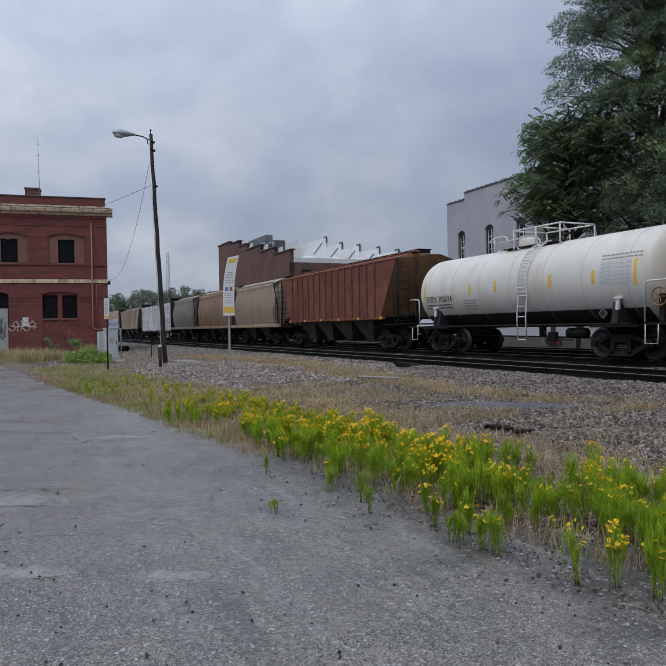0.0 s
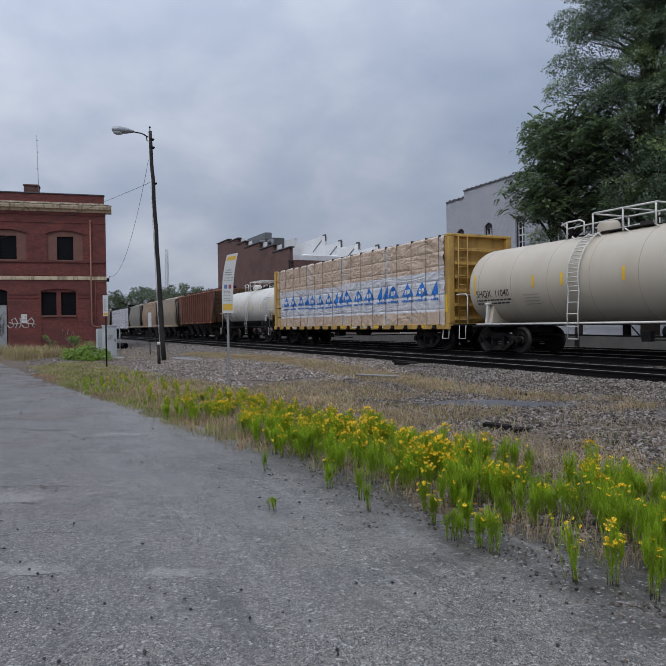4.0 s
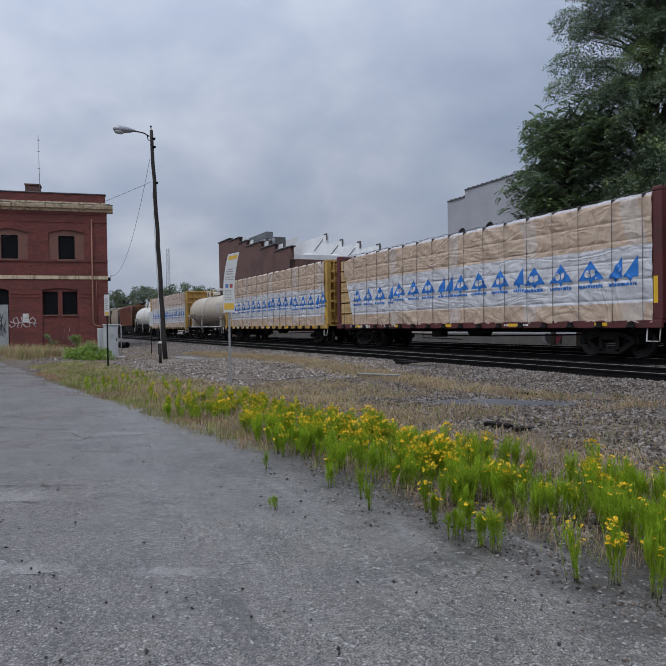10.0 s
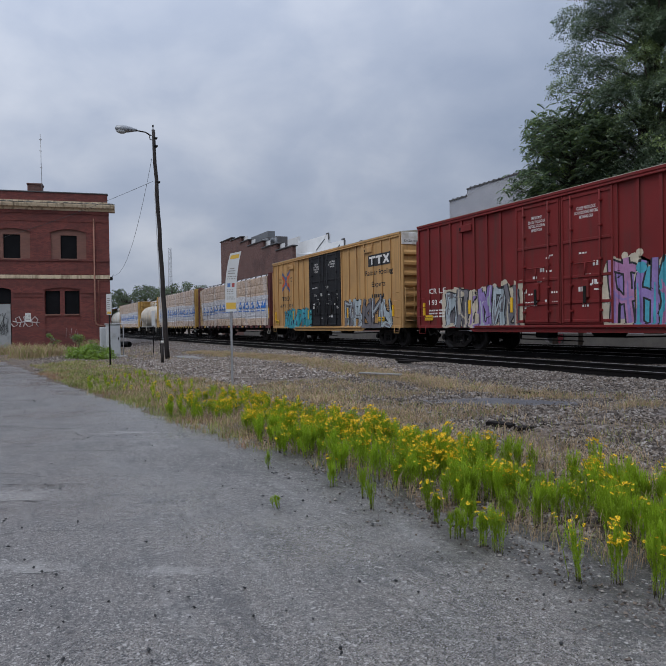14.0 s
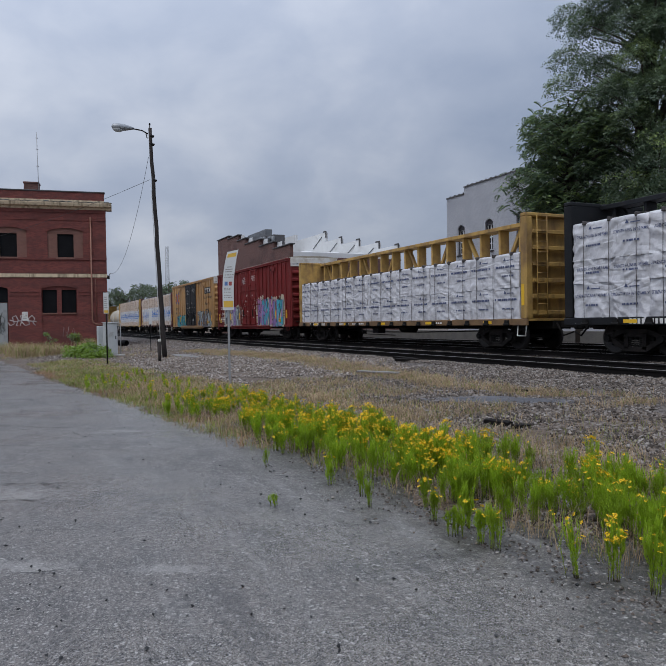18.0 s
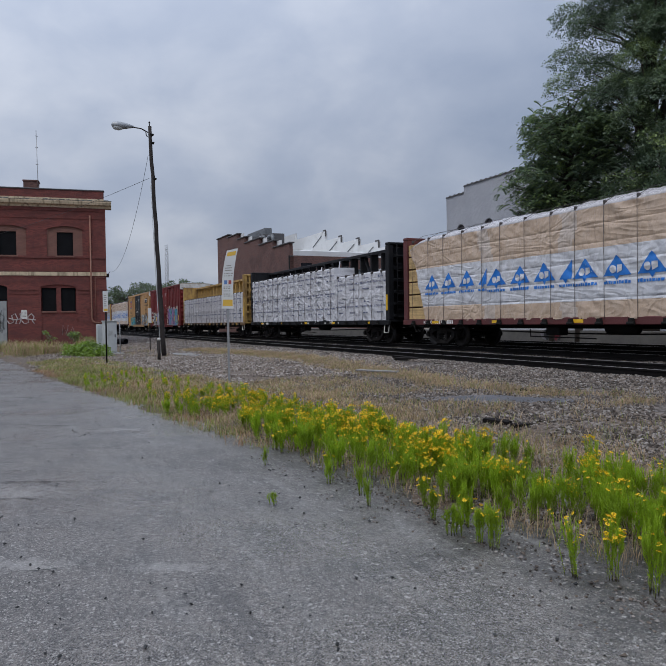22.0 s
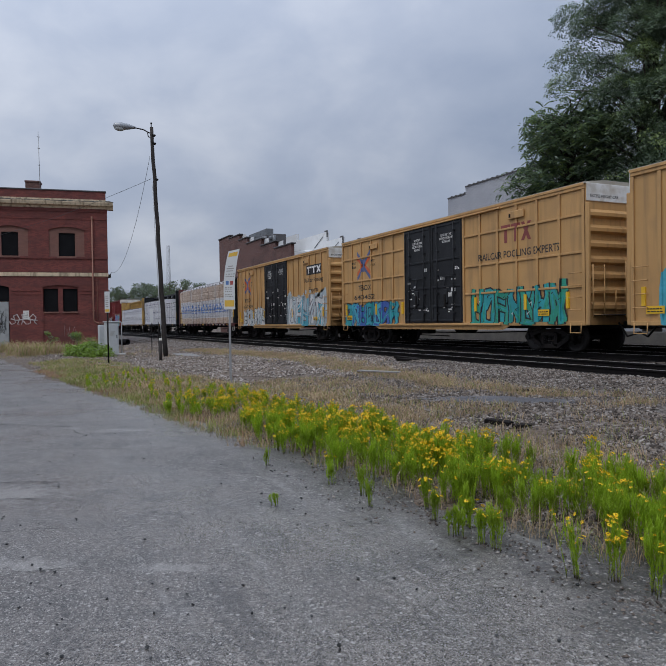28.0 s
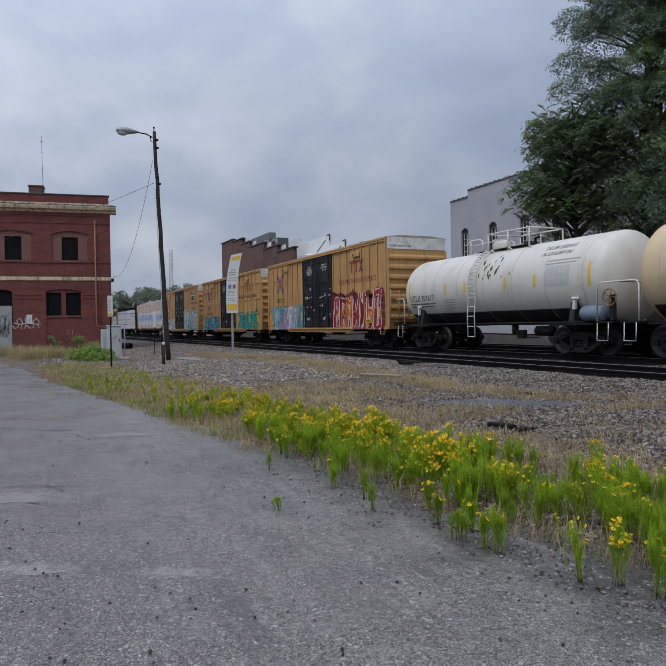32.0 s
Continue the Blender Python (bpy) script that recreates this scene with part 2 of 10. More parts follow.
# ---- mesh building ----
class Mesh:
    """Collects vertices, faces and material slots; becomes one mesh object."""

    def __init__(self, *mats):
        self.v, self.f, self.m, self.mats, self.smooth = [], [], [], list(mats), []

    def slot(self, mat):
        if mat is None:
            return 0
        if mat not in self.mats:
            self.mats.append(mat)
        return self.mats.index(mat)

    def add(self, verts, faces, mat=None, smooth=False):
        o, k = len(self.v), self.slot(mat)
        self.v += [tuple(p) for p in verts]
        self.f += [tuple(i + o for i in f) for f in faces]
        self.m += [k] * len(faces)
        self.smooth += [smooth] * len(faces)

    def box(self, x0, x1, y0, y1, z0, z1, mat=None, c=0.0):
        """A box between two corners; c: chamfer."""
        if c <= 0:
            v = [(x, y, z) for x in (x0, x1) for y in (y0, y1) for z in (z0, z1)]
            self.add(v, [(0, 1, 3, 2), (4, 6, 7, 5), (0, 4, 5, 1), (2, 3, 7, 6), (0, 2, 6, 4), (1, 5, 7, 3)], mat)
            return
        c = min(c, 0.45 * min(x1 - x0, y1 - y0, z1 - z0))
        v, ix = [], {}
        for i, (x, sx) in enumerate(((x0, 1), (x1, -1))):
            for j, (y, sy) in enumerate(((y0, 1), (y1, -1))):
                for k, (z, sz) in enumerate(((z0, 1), (z1, -1))):
                    for a in range(3):
                        ix[i, j, k, a] = len(v)
                        v.append((x + sx * c * (a != 0), y + sy * c * (a != 1), z + sz * c * (a != 2)))
        f = []
        q = [(0, 0), (1, 0), (1, 1), (0, 1)]
        for s in (0, 1):
            f.append(tuple(ix[s, a, b, 0] for a, b in (q if s else q[::-1])))
            f.append(tuple(ix[a, s, b, 1] for a, b in (q[::-1] if s else q)))
            f.append(tuple(ix[a, b, s, 2] for a, b in (q if s else q[::-1])))
        for a in (0, 1):
            for b in (0, 1):
                f.append((ix[0, a, b, 1], ix[1, a, b, 1], ix[1, a, b, 2], ix[0, a, b, 2]))
                f.append((ix[a, 0, b, 0], ix[a, 1, b, 0], ix[a, 1, b, 2], ix[a, 0, b, 2]))
                f.append((ix[a, b, 0, 0], ix[a, b, 1, 0], ix[a, b, 1, 1], ix[a, b, 0, 1]))
                for d in (0, 1):
                    f.append((ix[a, b, d, 0], ix[a, b, d, 1], ix[a, b, d, 2]))
        self.add(v, f, mat)

    def tube(self, pts, r, mat=None, n=8, closed=False, smooth=True):
        """A round bar along the points; r a number or one radius a point."""
        pts = [Vector(p) for p in pts]
        rs = r if hasattr(r, "__len__") else [r] * len(pts)
        v, f, side = [], [], None
        for i, p in enumerate(pts):
            d = (pts[min(i + 1, len(pts) - 1)] - pts[max(i - 1, 0)]).normalized()
            if side is None:
                side = d.orthogonal().normalized()
            side = (side - d * side.dot(d)).normalized()
            up = d.cross(side)
            for k in range(n):
                a = 2 * math.pi * k / n
                v.append(p + (side * math.cos(a) + up * math.sin(a)) * rs[i])
        for i in range(len(pts) - 1):
            for k in range(n):
                k2 = (k + 1) % n
                f.append((i * n + k, i * n + k2, (i + 1) * n + k2, (i + 1) * n + k))
        f.append(tuple(range(n))[::-1])
        f.append(tuple(range((len(pts) - 1) * n, len(pts) * n)))
        self.add(v, f, mat, smooth)

    def prism(self, poly, axis, a, b, mat=None, smooth=False):
        """A polygon (two coordinates) pushed along an axis from a to b."""
        def at(p, d):
            return {"x": (d, p[0], p[1]), "y": (p[0], d, p[1]), "z": (p[0], p[1], d)}[axis]
        n = len(poly)
        v = [at(p, a) for p in poly] + [at(p, b) for p in poly]
        f = [(i, (i + 1) % n, n + (i + 1) % n, n + i) for i in range(n)]
        self.add(v, f, mat, smooth)
        self.add(v, [tuple(range(n))[::-1], tuple(range(n, 2 * n))], mat)

    def turn(self, profile, axis, centre, mat=None, n=24, smooth=True):
        """A profile of (along, radius) turned round an axis through centre."""
        c, v, f = Vector(centre), [], []
        for d, r in profile:
            for k in range(n):
                a = 2 * math.pi * k / n
                p = {"x": (d, r * math.cos(a), r * math.sin(a)), "y": (r * math.sin(a), d, r * math.cos(a)),
                     "z": (r * math.cos(a), r * math.sin(a), d)}[axis]
                v.append(c + Vector(p))
        for i in range(len(profile) - 1):
            for k in range(n):
                k2 = (k + 1) % n
                f.append((i * n + k, i * n + k2, (i + 1) * n + k2, (i + 1) * n + k))
        self.add(v, f, mat, smooth)
        if profile[0][1] > 1e-4:
            self.add(v[:n], [tuple(range(n))], mat)
        if profile[-1][1] > 1e-4:
            self.add(v[-n:], [tuple(range(n))], mat)

    def blob(self, c, r, mat=None, n=8, k=6):
        """A rounded lump with three radii."""
        v, f = [], []
        for i in range(k + 1):
            t = math.pi * i / k
            for j in range(n):
                a = 2 * math.pi * j / n
                v.append((c[0] + r[0] * math.sin(t) * math.cos(a), c[1] + r[1] * math.sin(t) * math.sin(a), c[2] + r[2] * math.cos(t)))
        for i in range(k):
            for j in range(n):
                j2 = (j + 1) % n
                f.append((i * n + j, (i + 1) * n + j, (i + 1) * n + j2, i * n + j2))
        self.add(v, f, mat, True)

    def data(self, name):
        me = bpy.data.meshes.new(name)
        me.from_pydata(self.v, [], self.f)
        for mat in self.mats:
            me.materials.append(MATS[mat])
        me.polygons.foreach_set("material_index", self.m)
        me.polygons.foreach_set("use_smooth", self.smooth)
        me.update()
        bm = bmesh.new()
        bm.from_mesh(me)
        bmesh.ops.recalc_face_normals(bm, faces=bm.faces)
        bm.to_mesh(me)
        bm.free()
        return me


def part(name, mesh, parent, label="", at=None):
    """One mesh object under a thing or part."""
    ob = new(name, mesh.data(name) if isinstance(mesh, Mesh) else mesh)
    ob.parent = parent
    if at is not None:
        ob.matrix_basis = at
    if label:
        ob["label"] = label
    return ob


def thing(name, label, category, mesh=None, at=None, group="", kind=""):
    ob = new(name, mesh.data(name) if isinstance(mesh, Mesh) else mesh)
    if at is not None:
        ob.matrix_basis = at
    return tagged(ob, label, category, group, kind)


def bulk(name, verts, faces, mats, slots=None, smooth=False):
    """A large mesh from numpy arrays."""
    me = bpy.data.meshes.new(name)
    nf, k = faces.shape
    me.vertices.add(len(verts))
    me.vertices.foreach_set("co", np.asarray(verts, np.float32).ravel())
    me.loops.add(nf * k)
    me.loops.foreach_set("vertex_index", faces.astype(np.int32).ravel())
    me.polygons.add(nf)
    me.polygons.foreach_set("loop_start", np.arange(0, nf * k, k, dtype=np.int32))
    for m in mats:
        me.materials.append(MATS[m])
    if slots is not None:
        me.polygons.foreach_set("material_index", slots.astype(np.int32))
    me.polygons.foreach_set("use_smooth", np.full(nf, smooth))
    me.update(calc_edges=True)
    me.validate()
    return me


def letters(mesh, text, size, mat, origin, along=(1, 0, 0), up=(0, 0, 1), width=None):
    """Flat letters from the built-in font, 4 mm thick outline laid on a surface; width squeezes or widens them."""
    cu = bpy.data.curves.new("letters", "FONT")
    cu.body, cu.size, cu.resolution_u, cu.offset = text, size, 2, 0.012 * size
    tmp = bpy.data.objects.new("letters", cu)
    scene.collection.objects.link(tmp)
    dg = bpy.context.evaluated_depsgraph_get()
    dg.update()
    me = bpy.data.meshes.new_from_object(tmp.evaluated_get(dg))
    a, u, o = Vector(along), Vector(up), Vector(origin)
    xs = [v.co.x for v in me.vertices] or [0, 1]
    k = width / (max(xs) - min(xs)) if width else 1.0
    mesh.add([o + a * ((v.co.x - min(xs)) * k) + u * v.co.y for v in me.vertices], [tuple(p.vertices) for p in me.polygons], mat)
    bpy.data.objects.remove(tmp)
    bpy.data.meshes.remove(me)
    bpy.data.curves.remove(cu)


# ---- the ground ----


def bed_material(name, cols, scale, soil, cover):
    """Crushed stone bedded in soil: every cell has its own tone and a rounded height."""
    m = bpy.data.materials.new(name)
    m.use_nodes = True
    N, L = m.node_tree.nodes, m.node_tree.links
    b, tc = N["Principled BSDF"], N.new("ShaderNodeTexCoord")
    vo, no, cr, mx, bp = (N.new("ShaderNode" + k) for k in ("TexVoronoi", "TexNoise", "ValToRGB", "Mix", "Bump"))
    vo.inputs["Scale"].default_value, no.inputs["Scale"].default_value, no.inputs["Detail"].default_value = scale, 1.3, 7
    for n in (vo, no):
        L.new(tc.outputs["Object"], n.inputs["Vector"])
    sp = N.new("ShaderNodeSeparateColor")
    L.new(vo.outputs["Color"], sp.inputs[0])
    L.new(sp.outputs[0], cr.inputs[0])
    e = cr.color_ramp.elements
    e[0].color, e[1].color = (*cols[0], 1), (*cols[2], 1)
    e.new(0.55).color = (*cols[1], 1)
    mr = N.new("ShaderNodeMapRange")
    mr.inputs[1].default_value, mr.inputs[2].default_value, mr.inputs[4].default_value = 0.42, 0.64, cover
    L.new(no.outputs[0], mr.inputs[0])
    mx.data_type = "RGBA"
    L.new(mr.outputs[0], mx.inputs[0])
    L.new(cr.outputs[0], mx.inputs[6])
    mx.inputs[7].default_value = (*soil, 1)
    L.new(mx.outputs[2], b.inputs["Base Color"])
    b.inputs["Roughness"].default_value, b.inputs["Specular IOR Level"].default_value = 0.8, 0.25
    bp.inputs["Strength"].default_value, bp.inputs["Distance"].default_value, bp.invert = 1.0, 0.04, True
    L.new(vo.outputs["Distance"], bp.inputs["Height"])
    L.new(bp.outputs[0], b.inputs["Normal"])
    MATS[name] = m


# oil-stained dark ballast; shade round the train is put into the colour too
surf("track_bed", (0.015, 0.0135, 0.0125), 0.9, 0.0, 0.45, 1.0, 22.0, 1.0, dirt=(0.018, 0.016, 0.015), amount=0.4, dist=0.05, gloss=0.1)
RAIL_Z = 0.544
NEAR_TRACK, TRAIN_TRACK, FAR_TRACK = 12.18, 16.52, 20.75


bed_material("gravel_dirt", ((0.062, 0.048, 0.040), (0.155, 0.120, 0.095), (0.30, 0.262, 0.235)), 26.0, (0.135, 0.096, 0.064), 0.75)
bed_material("ballast_bed", ((0.045, 0.037, 0.033), (0.120, 0.098, 0.084), (0.27, 0.245, 0.225)), 22.0, (0.07, 0.055, 0.044), 0.4)


def asphalt_edge(x):
    """The lot's ragged border, as y."""
    xs = (-45, -38, -30, -22, -15.4, -10.3, -7.5, -4.8, -2.5, 5, 30)
    ys = (-1.6, -0.9, 0.2, 0.9, 2.05, 2.85, 3.35, 3.8, 4.05, 4.3, 5.0)
    y = float(np.interp(x, xs, ys))
    return y + 0.36 * (noise.noise((x * 0.9, 3.1, 0)) + 0.5 * noise.noise((x * 3.3, 7.1, 0)))


def ground_z(x, y):
    e = float(np.interp(x, (-45, -22, -10, -2.5, 30), (-1.6, 0.8, 2.2, 3.2, 4.2)))
    z = float(np.interp(y, (-60, e - 0.6, e + 0.95, e + 2.0, 7.0, 9.2, 10.4, 10.9, 22.3, 23.2, 25.0, 60, 400),
                        (-0.05, -0.05, -0.02, 0.06, 0.12, 0.20, 0.33, 0.37, 0.37, 0.30, 0.20, 0.10, 0.0)))
    far = min(1.0, max(0.0, (-x - 38) / 8)) * min(1.0, max(0.0, (9 - y) / 4))
    z = z * (1 - far) + 0.22 * far
    if e < y < 26 and -90 < x < 20:
        z += 0.035 * noise.noise((x * 0.7, y * 0.7, 0)) + 0.02 * noise.noise((x * 2.1, y * 2.1, 4))
    return z


def make_ground():
    xs = [-3000, -1200, -600, -300, -180, -120, -95] + list(np.arange(-90, -30, 1.0)) + list(np.arange(-30, 0, 0.4)) + [0, 2, 5, 10, 20, 40, 80, 200, 600, 3000]
    ys = [-3000, -800, -200, -60, -20, -8, -4] + list(np.arange(-3, 13, 0.4)) + list(np.arange(13, 27, 0.8)) + [28, 32, 40, 60, 120, 300, 900, 3000]
    X, Y = len(xs), len(ys)
    v = np.array([(x, y, ground_z(x, y)) for x in xs for y in ys])
    f = np.array([(i * Y + j, (i + 1) * Y + j, (i + 1) * Y + j + 1, i * Y + j + 1) for i in range(X - 1) for j in range(Y - 1)])
    mid = v[f].mean(axis=1)
    # slot 2, round the three tracks, is the bed with oil and shade in its colour
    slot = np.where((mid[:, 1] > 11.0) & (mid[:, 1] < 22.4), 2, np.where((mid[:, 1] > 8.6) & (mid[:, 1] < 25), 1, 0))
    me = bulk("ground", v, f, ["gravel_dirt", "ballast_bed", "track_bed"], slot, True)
    thing("ground", "grey-brown gravel and dirt beside the railway tracks", "ground", me, kind="structure")


make_ground()


def asphalt_material():
    m = bpy.data.materials.new("asphalt")
    m.use_nodes = True
    N, L = m.node_tree.nodes, m.node_tree.links
    b = N["Principled BSDF"]
    tc = N.new("ShaderNodeTexCoord")

    def tex(kind, scale, **kw):
        n = N.new(kind)
        n.inputs["Scale"].default_value = scale
        for k, val in kw.items():
            n.inputs[k].default_value = val
        L.new(tc.outputs["Object"], n.inputs["Vector"])
        return n

    def rng(v, lo, hi, a, c):
        r = N.new("ShaderNodeMapRange")
        for i, x in enumerate((lo, hi, a, c)):
            r.inputs[i + 1].default_value = x
        L.new(v, r.inputs[0])
        return r.outputs[0]

    def mix(fac, a, c):
        x = N.new("ShaderNodeMix")
        x.data_type = "RGBA"
        for s, v in ((x.inputs[0], fac), (x.inputs[6], a), (x.inputs[7], c)):
            if hasattr(v, "is_linked"):
                L.new(v, s)
            else:
                s.default_value = (*v, 1)
        return x.outputs[2]

    chips = tex("ShaderNodeTexVoronoi", 138.0)
    big = tex("ShaderNodeTexNoise", 0.35, Detail=5.0)
    mid = tex("ShaderNodeTexNoise", 2.2, Detail=6.0)
    grit = tex("ShaderNodeTexNoise", 240.0, Detail=2.0)
    bw = N.new("ShaderNodeSeparateColor")
    L.new(chips.outputs["Color"], bw.inputs[0])
    tone = mix(rng(big.outputs[0], 0.35, 0.65, 0, 1), (0.104, 0.092, 0.083), (0.182, 0.162, 0.146))
    tone = mix(rng(mid.outputs[0], 0.45, 0.72, 0, 0.7), tone, (0.072, 0.071, 0.070))
    # soil washed over the lot along its ragged edge
    sp = N.new("ShaderNodeSeparateXYZ")
    L.new(tc.outputs["Object"], sp.inputs[0])

    def calc(op, a, c):
        n = N.new("ShaderNodeMath")
        n.operation = op
        for i, v in enumerate((a, c)):
            if hasattr(v, "is_linked"):
                L.new(v, n.inputs[i])
            else:
                n.inputs[i].default_value = v
        return n.outputs[0]
    off = calc("SUBTRACT", sp.outputs[1], calc("ADD", calc("MULTIPLY", sp.outputs[0], 0.155), 4.4))
    soil = calc("ADD", off, calc("MULTIPLY", calc("SUBTRACT", mid.outputs[0], 0.5), 3.2))
    soil = calc("MULTIPLY", rng(soil, -1.3, -0.3, 0, 0.9), rng(sp.outputs[0], -11.0, -6.0, 0, 1))
    tone = mix(soil, tone, (0.036, 0.029, 0.021))
    tone = mix(calc("MULTIPLY", rng(bw.outputs[0], 0.66, 0.95, 0, 0.95), rng(soil, 0, 0.9, 1, 0.35)), tone, (0.38, 0.36, 0.33))
    tone = mix(rng(bw.outputs[1], 0.58, 0.92, 0, 0.95), tone, (0.026, 0.026, 0.027))
    # pale worn streaks and dark specks
    mp = N.new("ShaderNodeMapping")
    mp.inputs["Rotation"].default_value, mp.inputs["Scale"].default_value = (0, 0, radians(-62)), (0.5, 3.2, 1)
    L.new(tc.outputs["Object"], mp.inputs[0])
    worn = N.new("ShaderNodeTexNoise")
    worn.inputs["Scale"].default_value, worn.inputs["Detail"].default_value, worn.inputs["Roughness"].default_value = 1.1, 8, 0.62
    L.new(mp.outputs[0], worn.inputs["Vector"])
    tone = mix(rng(worn.outputs[0], 0.56, 0.70, 0, 0.5), tone, (0.245, 0.235, 0.22))
    tone = mix(rng(worn.outputs[0], 0.42, 0.34, 0, 0.55), tone, (0.060, 0.057, 0.056))
    lump = tex("ShaderNodeTexNoise", 17.0, Detail=5.0, Roughness=0.65)
    tone = mix(rng(lump.outputs[0], 0.53, 0.66, 0, 0.62), tone, (0.048, 0.046, 0.045))
    tone = mix(rng(lump.outputs[0], 0.46, 0.34, 0, 0.38), tone, (0.25, 0.235, 0.215))
    coarse = tex("ShaderNodeTexVoronoi", 62.0)
    cs = N.new("ShaderNodeSeparateColor")
    L.new(coarse.outputs["Color"], cs.inputs[0])
    tone = mix(rng(cs.outputs[0], 0.90, 0.97, 0, 0.7), tone, (0.034, 0.033, 0.033))
    tone = mix(rng(cs.outputs[1], 0.96, 0.985, 0, 0.75), tone, (0.42, 0.40, 0.375))
    # pale scars where the top layer has worn off
    for cx, cy, rx, ry, tn in ((-4.95, 0.0, 0.42, 0.13, 62), (-4.42, 0.9, 0.34, 0.08, 62), (-10.6, 1.38, 0.5, 0.16, 62), (-7.1, -0.15, 0.6, 0.3, 66)):
        mq = N.new("ShaderNodeMapping")
        mq.vector_type = "TEXTURE"
        mq.inputs["Location"].default_value, mq.inputs["Rotation"].default_value, mq.inputs["Scale"].default_value = (cx, cy, 0), (0, 0, radians(tn)), (rx, ry, 50)
        L.new(tc.outputs["Object"], mq.inputs[0])
        ln = N.new("ShaderNodeVectorMath")
        ln.operation = "LENGTH"
        L.new(mq.outputs[0], ln.inputs[0])
        fine = tex("ShaderNodeTexNoise", 9.0, Detail=7.0, Roughness=0.7)
        scar = calc("ADD", ln.outputs["Value"], calc("MULTIPLY", calc("SUBTRACT", fine.outputs[0], 0.5), 4.0))
        tone = mix(rng(scar, 1.0, 0.5, 0, 0.42), tone, (0.33, 0.315, 0.295))
    L.new(tone, b.inputs["Base Color"])
    wet = N.new("ShaderNodeMath")
    wet.operation = "ADD"
    L.new(rng(big.outputs[0], 0.40, 0.60, 0.50, 0.22), wet.inputs[0])
    L.new(rng(grit.outputs[0], 0.3, 0.7, -0.1, 0.16), wet.inputs[1])
    L.new(wet.outputs[0], b.inputs["Roughness"])
    b.inputs["Specular IOR Level"].default_value = 0.55
    bp = N.new("ShaderNodeBump")
    bp.inputs["Strength"].default_value, bp.inputs["Distance"].default_value = 0.6, 0.0045
    h = N.new("ShaderNodeMath")
    h.operation = "ADD"
    L.new(chips.outputs["Distance"], h.inputs[0])
    L.new(calc("ADD", rng(mid.outputs[0], 0, 1, 0, 1.2), rng(lump.outputs[0], 0.35, 0.7, 2.2, 0)), h.inputs[1])
    L.new(h.outputs[0], bp.inputs["Height"])
    L.new(bp.outputs[0], b.inputs["Normal"])
    MATS["asphalt"] = m


asphalt_material()


def make_lot():
    xs = list(np.arange(-44, -20, 0.5)) + list(np.arange(-20, 6, 0.12)) + list(np.arange(6, 40, 1.0))
    rows = [asphalt_edge(x) for x in xs]
    ts = [0.0, 0.012, 0.05, 0.12, 0.3, 1.0]
    v, f = [], []
    for x, e in zip(xs, rows):
        for k, t in enumerate(ts):
            y = e + (-70 - e) * t
            v.append((x, y, -0.03 if k == 0 else 0.0 + 0.006 * noise.noise((x * 0.6, y * 0.6, 1))))
    K = len(ts)
    for i in range(len(xs) - 1):
        for j in range(K - 1):
            f.append((i * K + j, i * K + j + 1, (i + 1) * K + j + 1, (i + 1) * K + j))
    me = bulk("parking_lot", np.array(v), np.array(f), ["asphalt"], None, True)
    return thing("parking_lot", "worn grey asphalt lot, damp with rain, with a ragged edge", "pavement", me, kind="structure")


lot = make_lot()
surf("crack_dark", (0.028, 0.027, 0.026), 0.8, vary=0.3, bump=0)
surf("puddle_grit", (0.068, 0.068, 0.074), 0.55, 0.0, 0.35, 2.5, 70.0, 0.5)


def crack(p, q, seed, wide):
    """A jagged open joint in the asphalt between two points."""
    r = random.Random(seed)
    A, B = Vector((*p, 0)), Vector((*q, 0))
    n = max(4, int((B - A).length / 0.07))
    d = (B - A).normalized()
    s = Vector((-d.y, d.x, 0))
    m, v = Mesh("crack_dark"), []
    off = 0.0
    for i in range(n + 1):
        off = off * 0.85 + r.gauss(0, 0.016)
        c = A.lerp(B, i / n) + s * off
        w = wide * r.uniform(0.15, 1.0) * min(1, i / 3, (n - i) / 3)
        v += [c - s * w + Vector((0, 0, 0.009)), c + s * w + Vector((0, 0, 0.009))]
    m.add(v, [(2 * i, 2 * i + 2, 2 * i + 3, 2 * i + 1) for i in range(n)], "crack_dark")
    part("crack", m, lot, "dark open crack in the asphalt")


def patch(name, c, rx, ry, turn, seed, mat, label, parent, z=0.008, rough=0.35):
    """A thin ragged lens of another surface lying on the ground."""
    m = Mesh(mat)
    N, v = 56, []
    t = radians(turn)
    for ring in (0.0, 0.55, 1.0):
        for i in range(N):
            a = 6.2832 * i / N
            k = ring * (1 + rough * noise.noise((math.cos(a) * 1.6, math.sin(a) * 1.6, seed)) + rough * 0.9 * noise.noise((math.cos(a) * 6, math.sin(a) * 6, seed + 5)))
            x, y = rx * k * math.cos(a), ry * k * math.sin(a)
            X, Y = c[0] + x * math.cos(t) - y * math.sin(t), c[1] + x * math.sin(t) + y * math.cos(t)
            v.append((X, Y, (0.0 if parent else ground_z(X, Y)) + z * (1 if ring < 1 else 0.3)))
    f = [(r * N + i, (r + 1) * N + i, (r + 1) * N + (i + 1) % N, r * N + (i + 1) % N) for r in (0, 1) for i in range(N)]
    m.add(v, f, mat, True)
    if parent:
        part(name, m, parent, label)
    else:
        thing(name, label, "puddle", m)


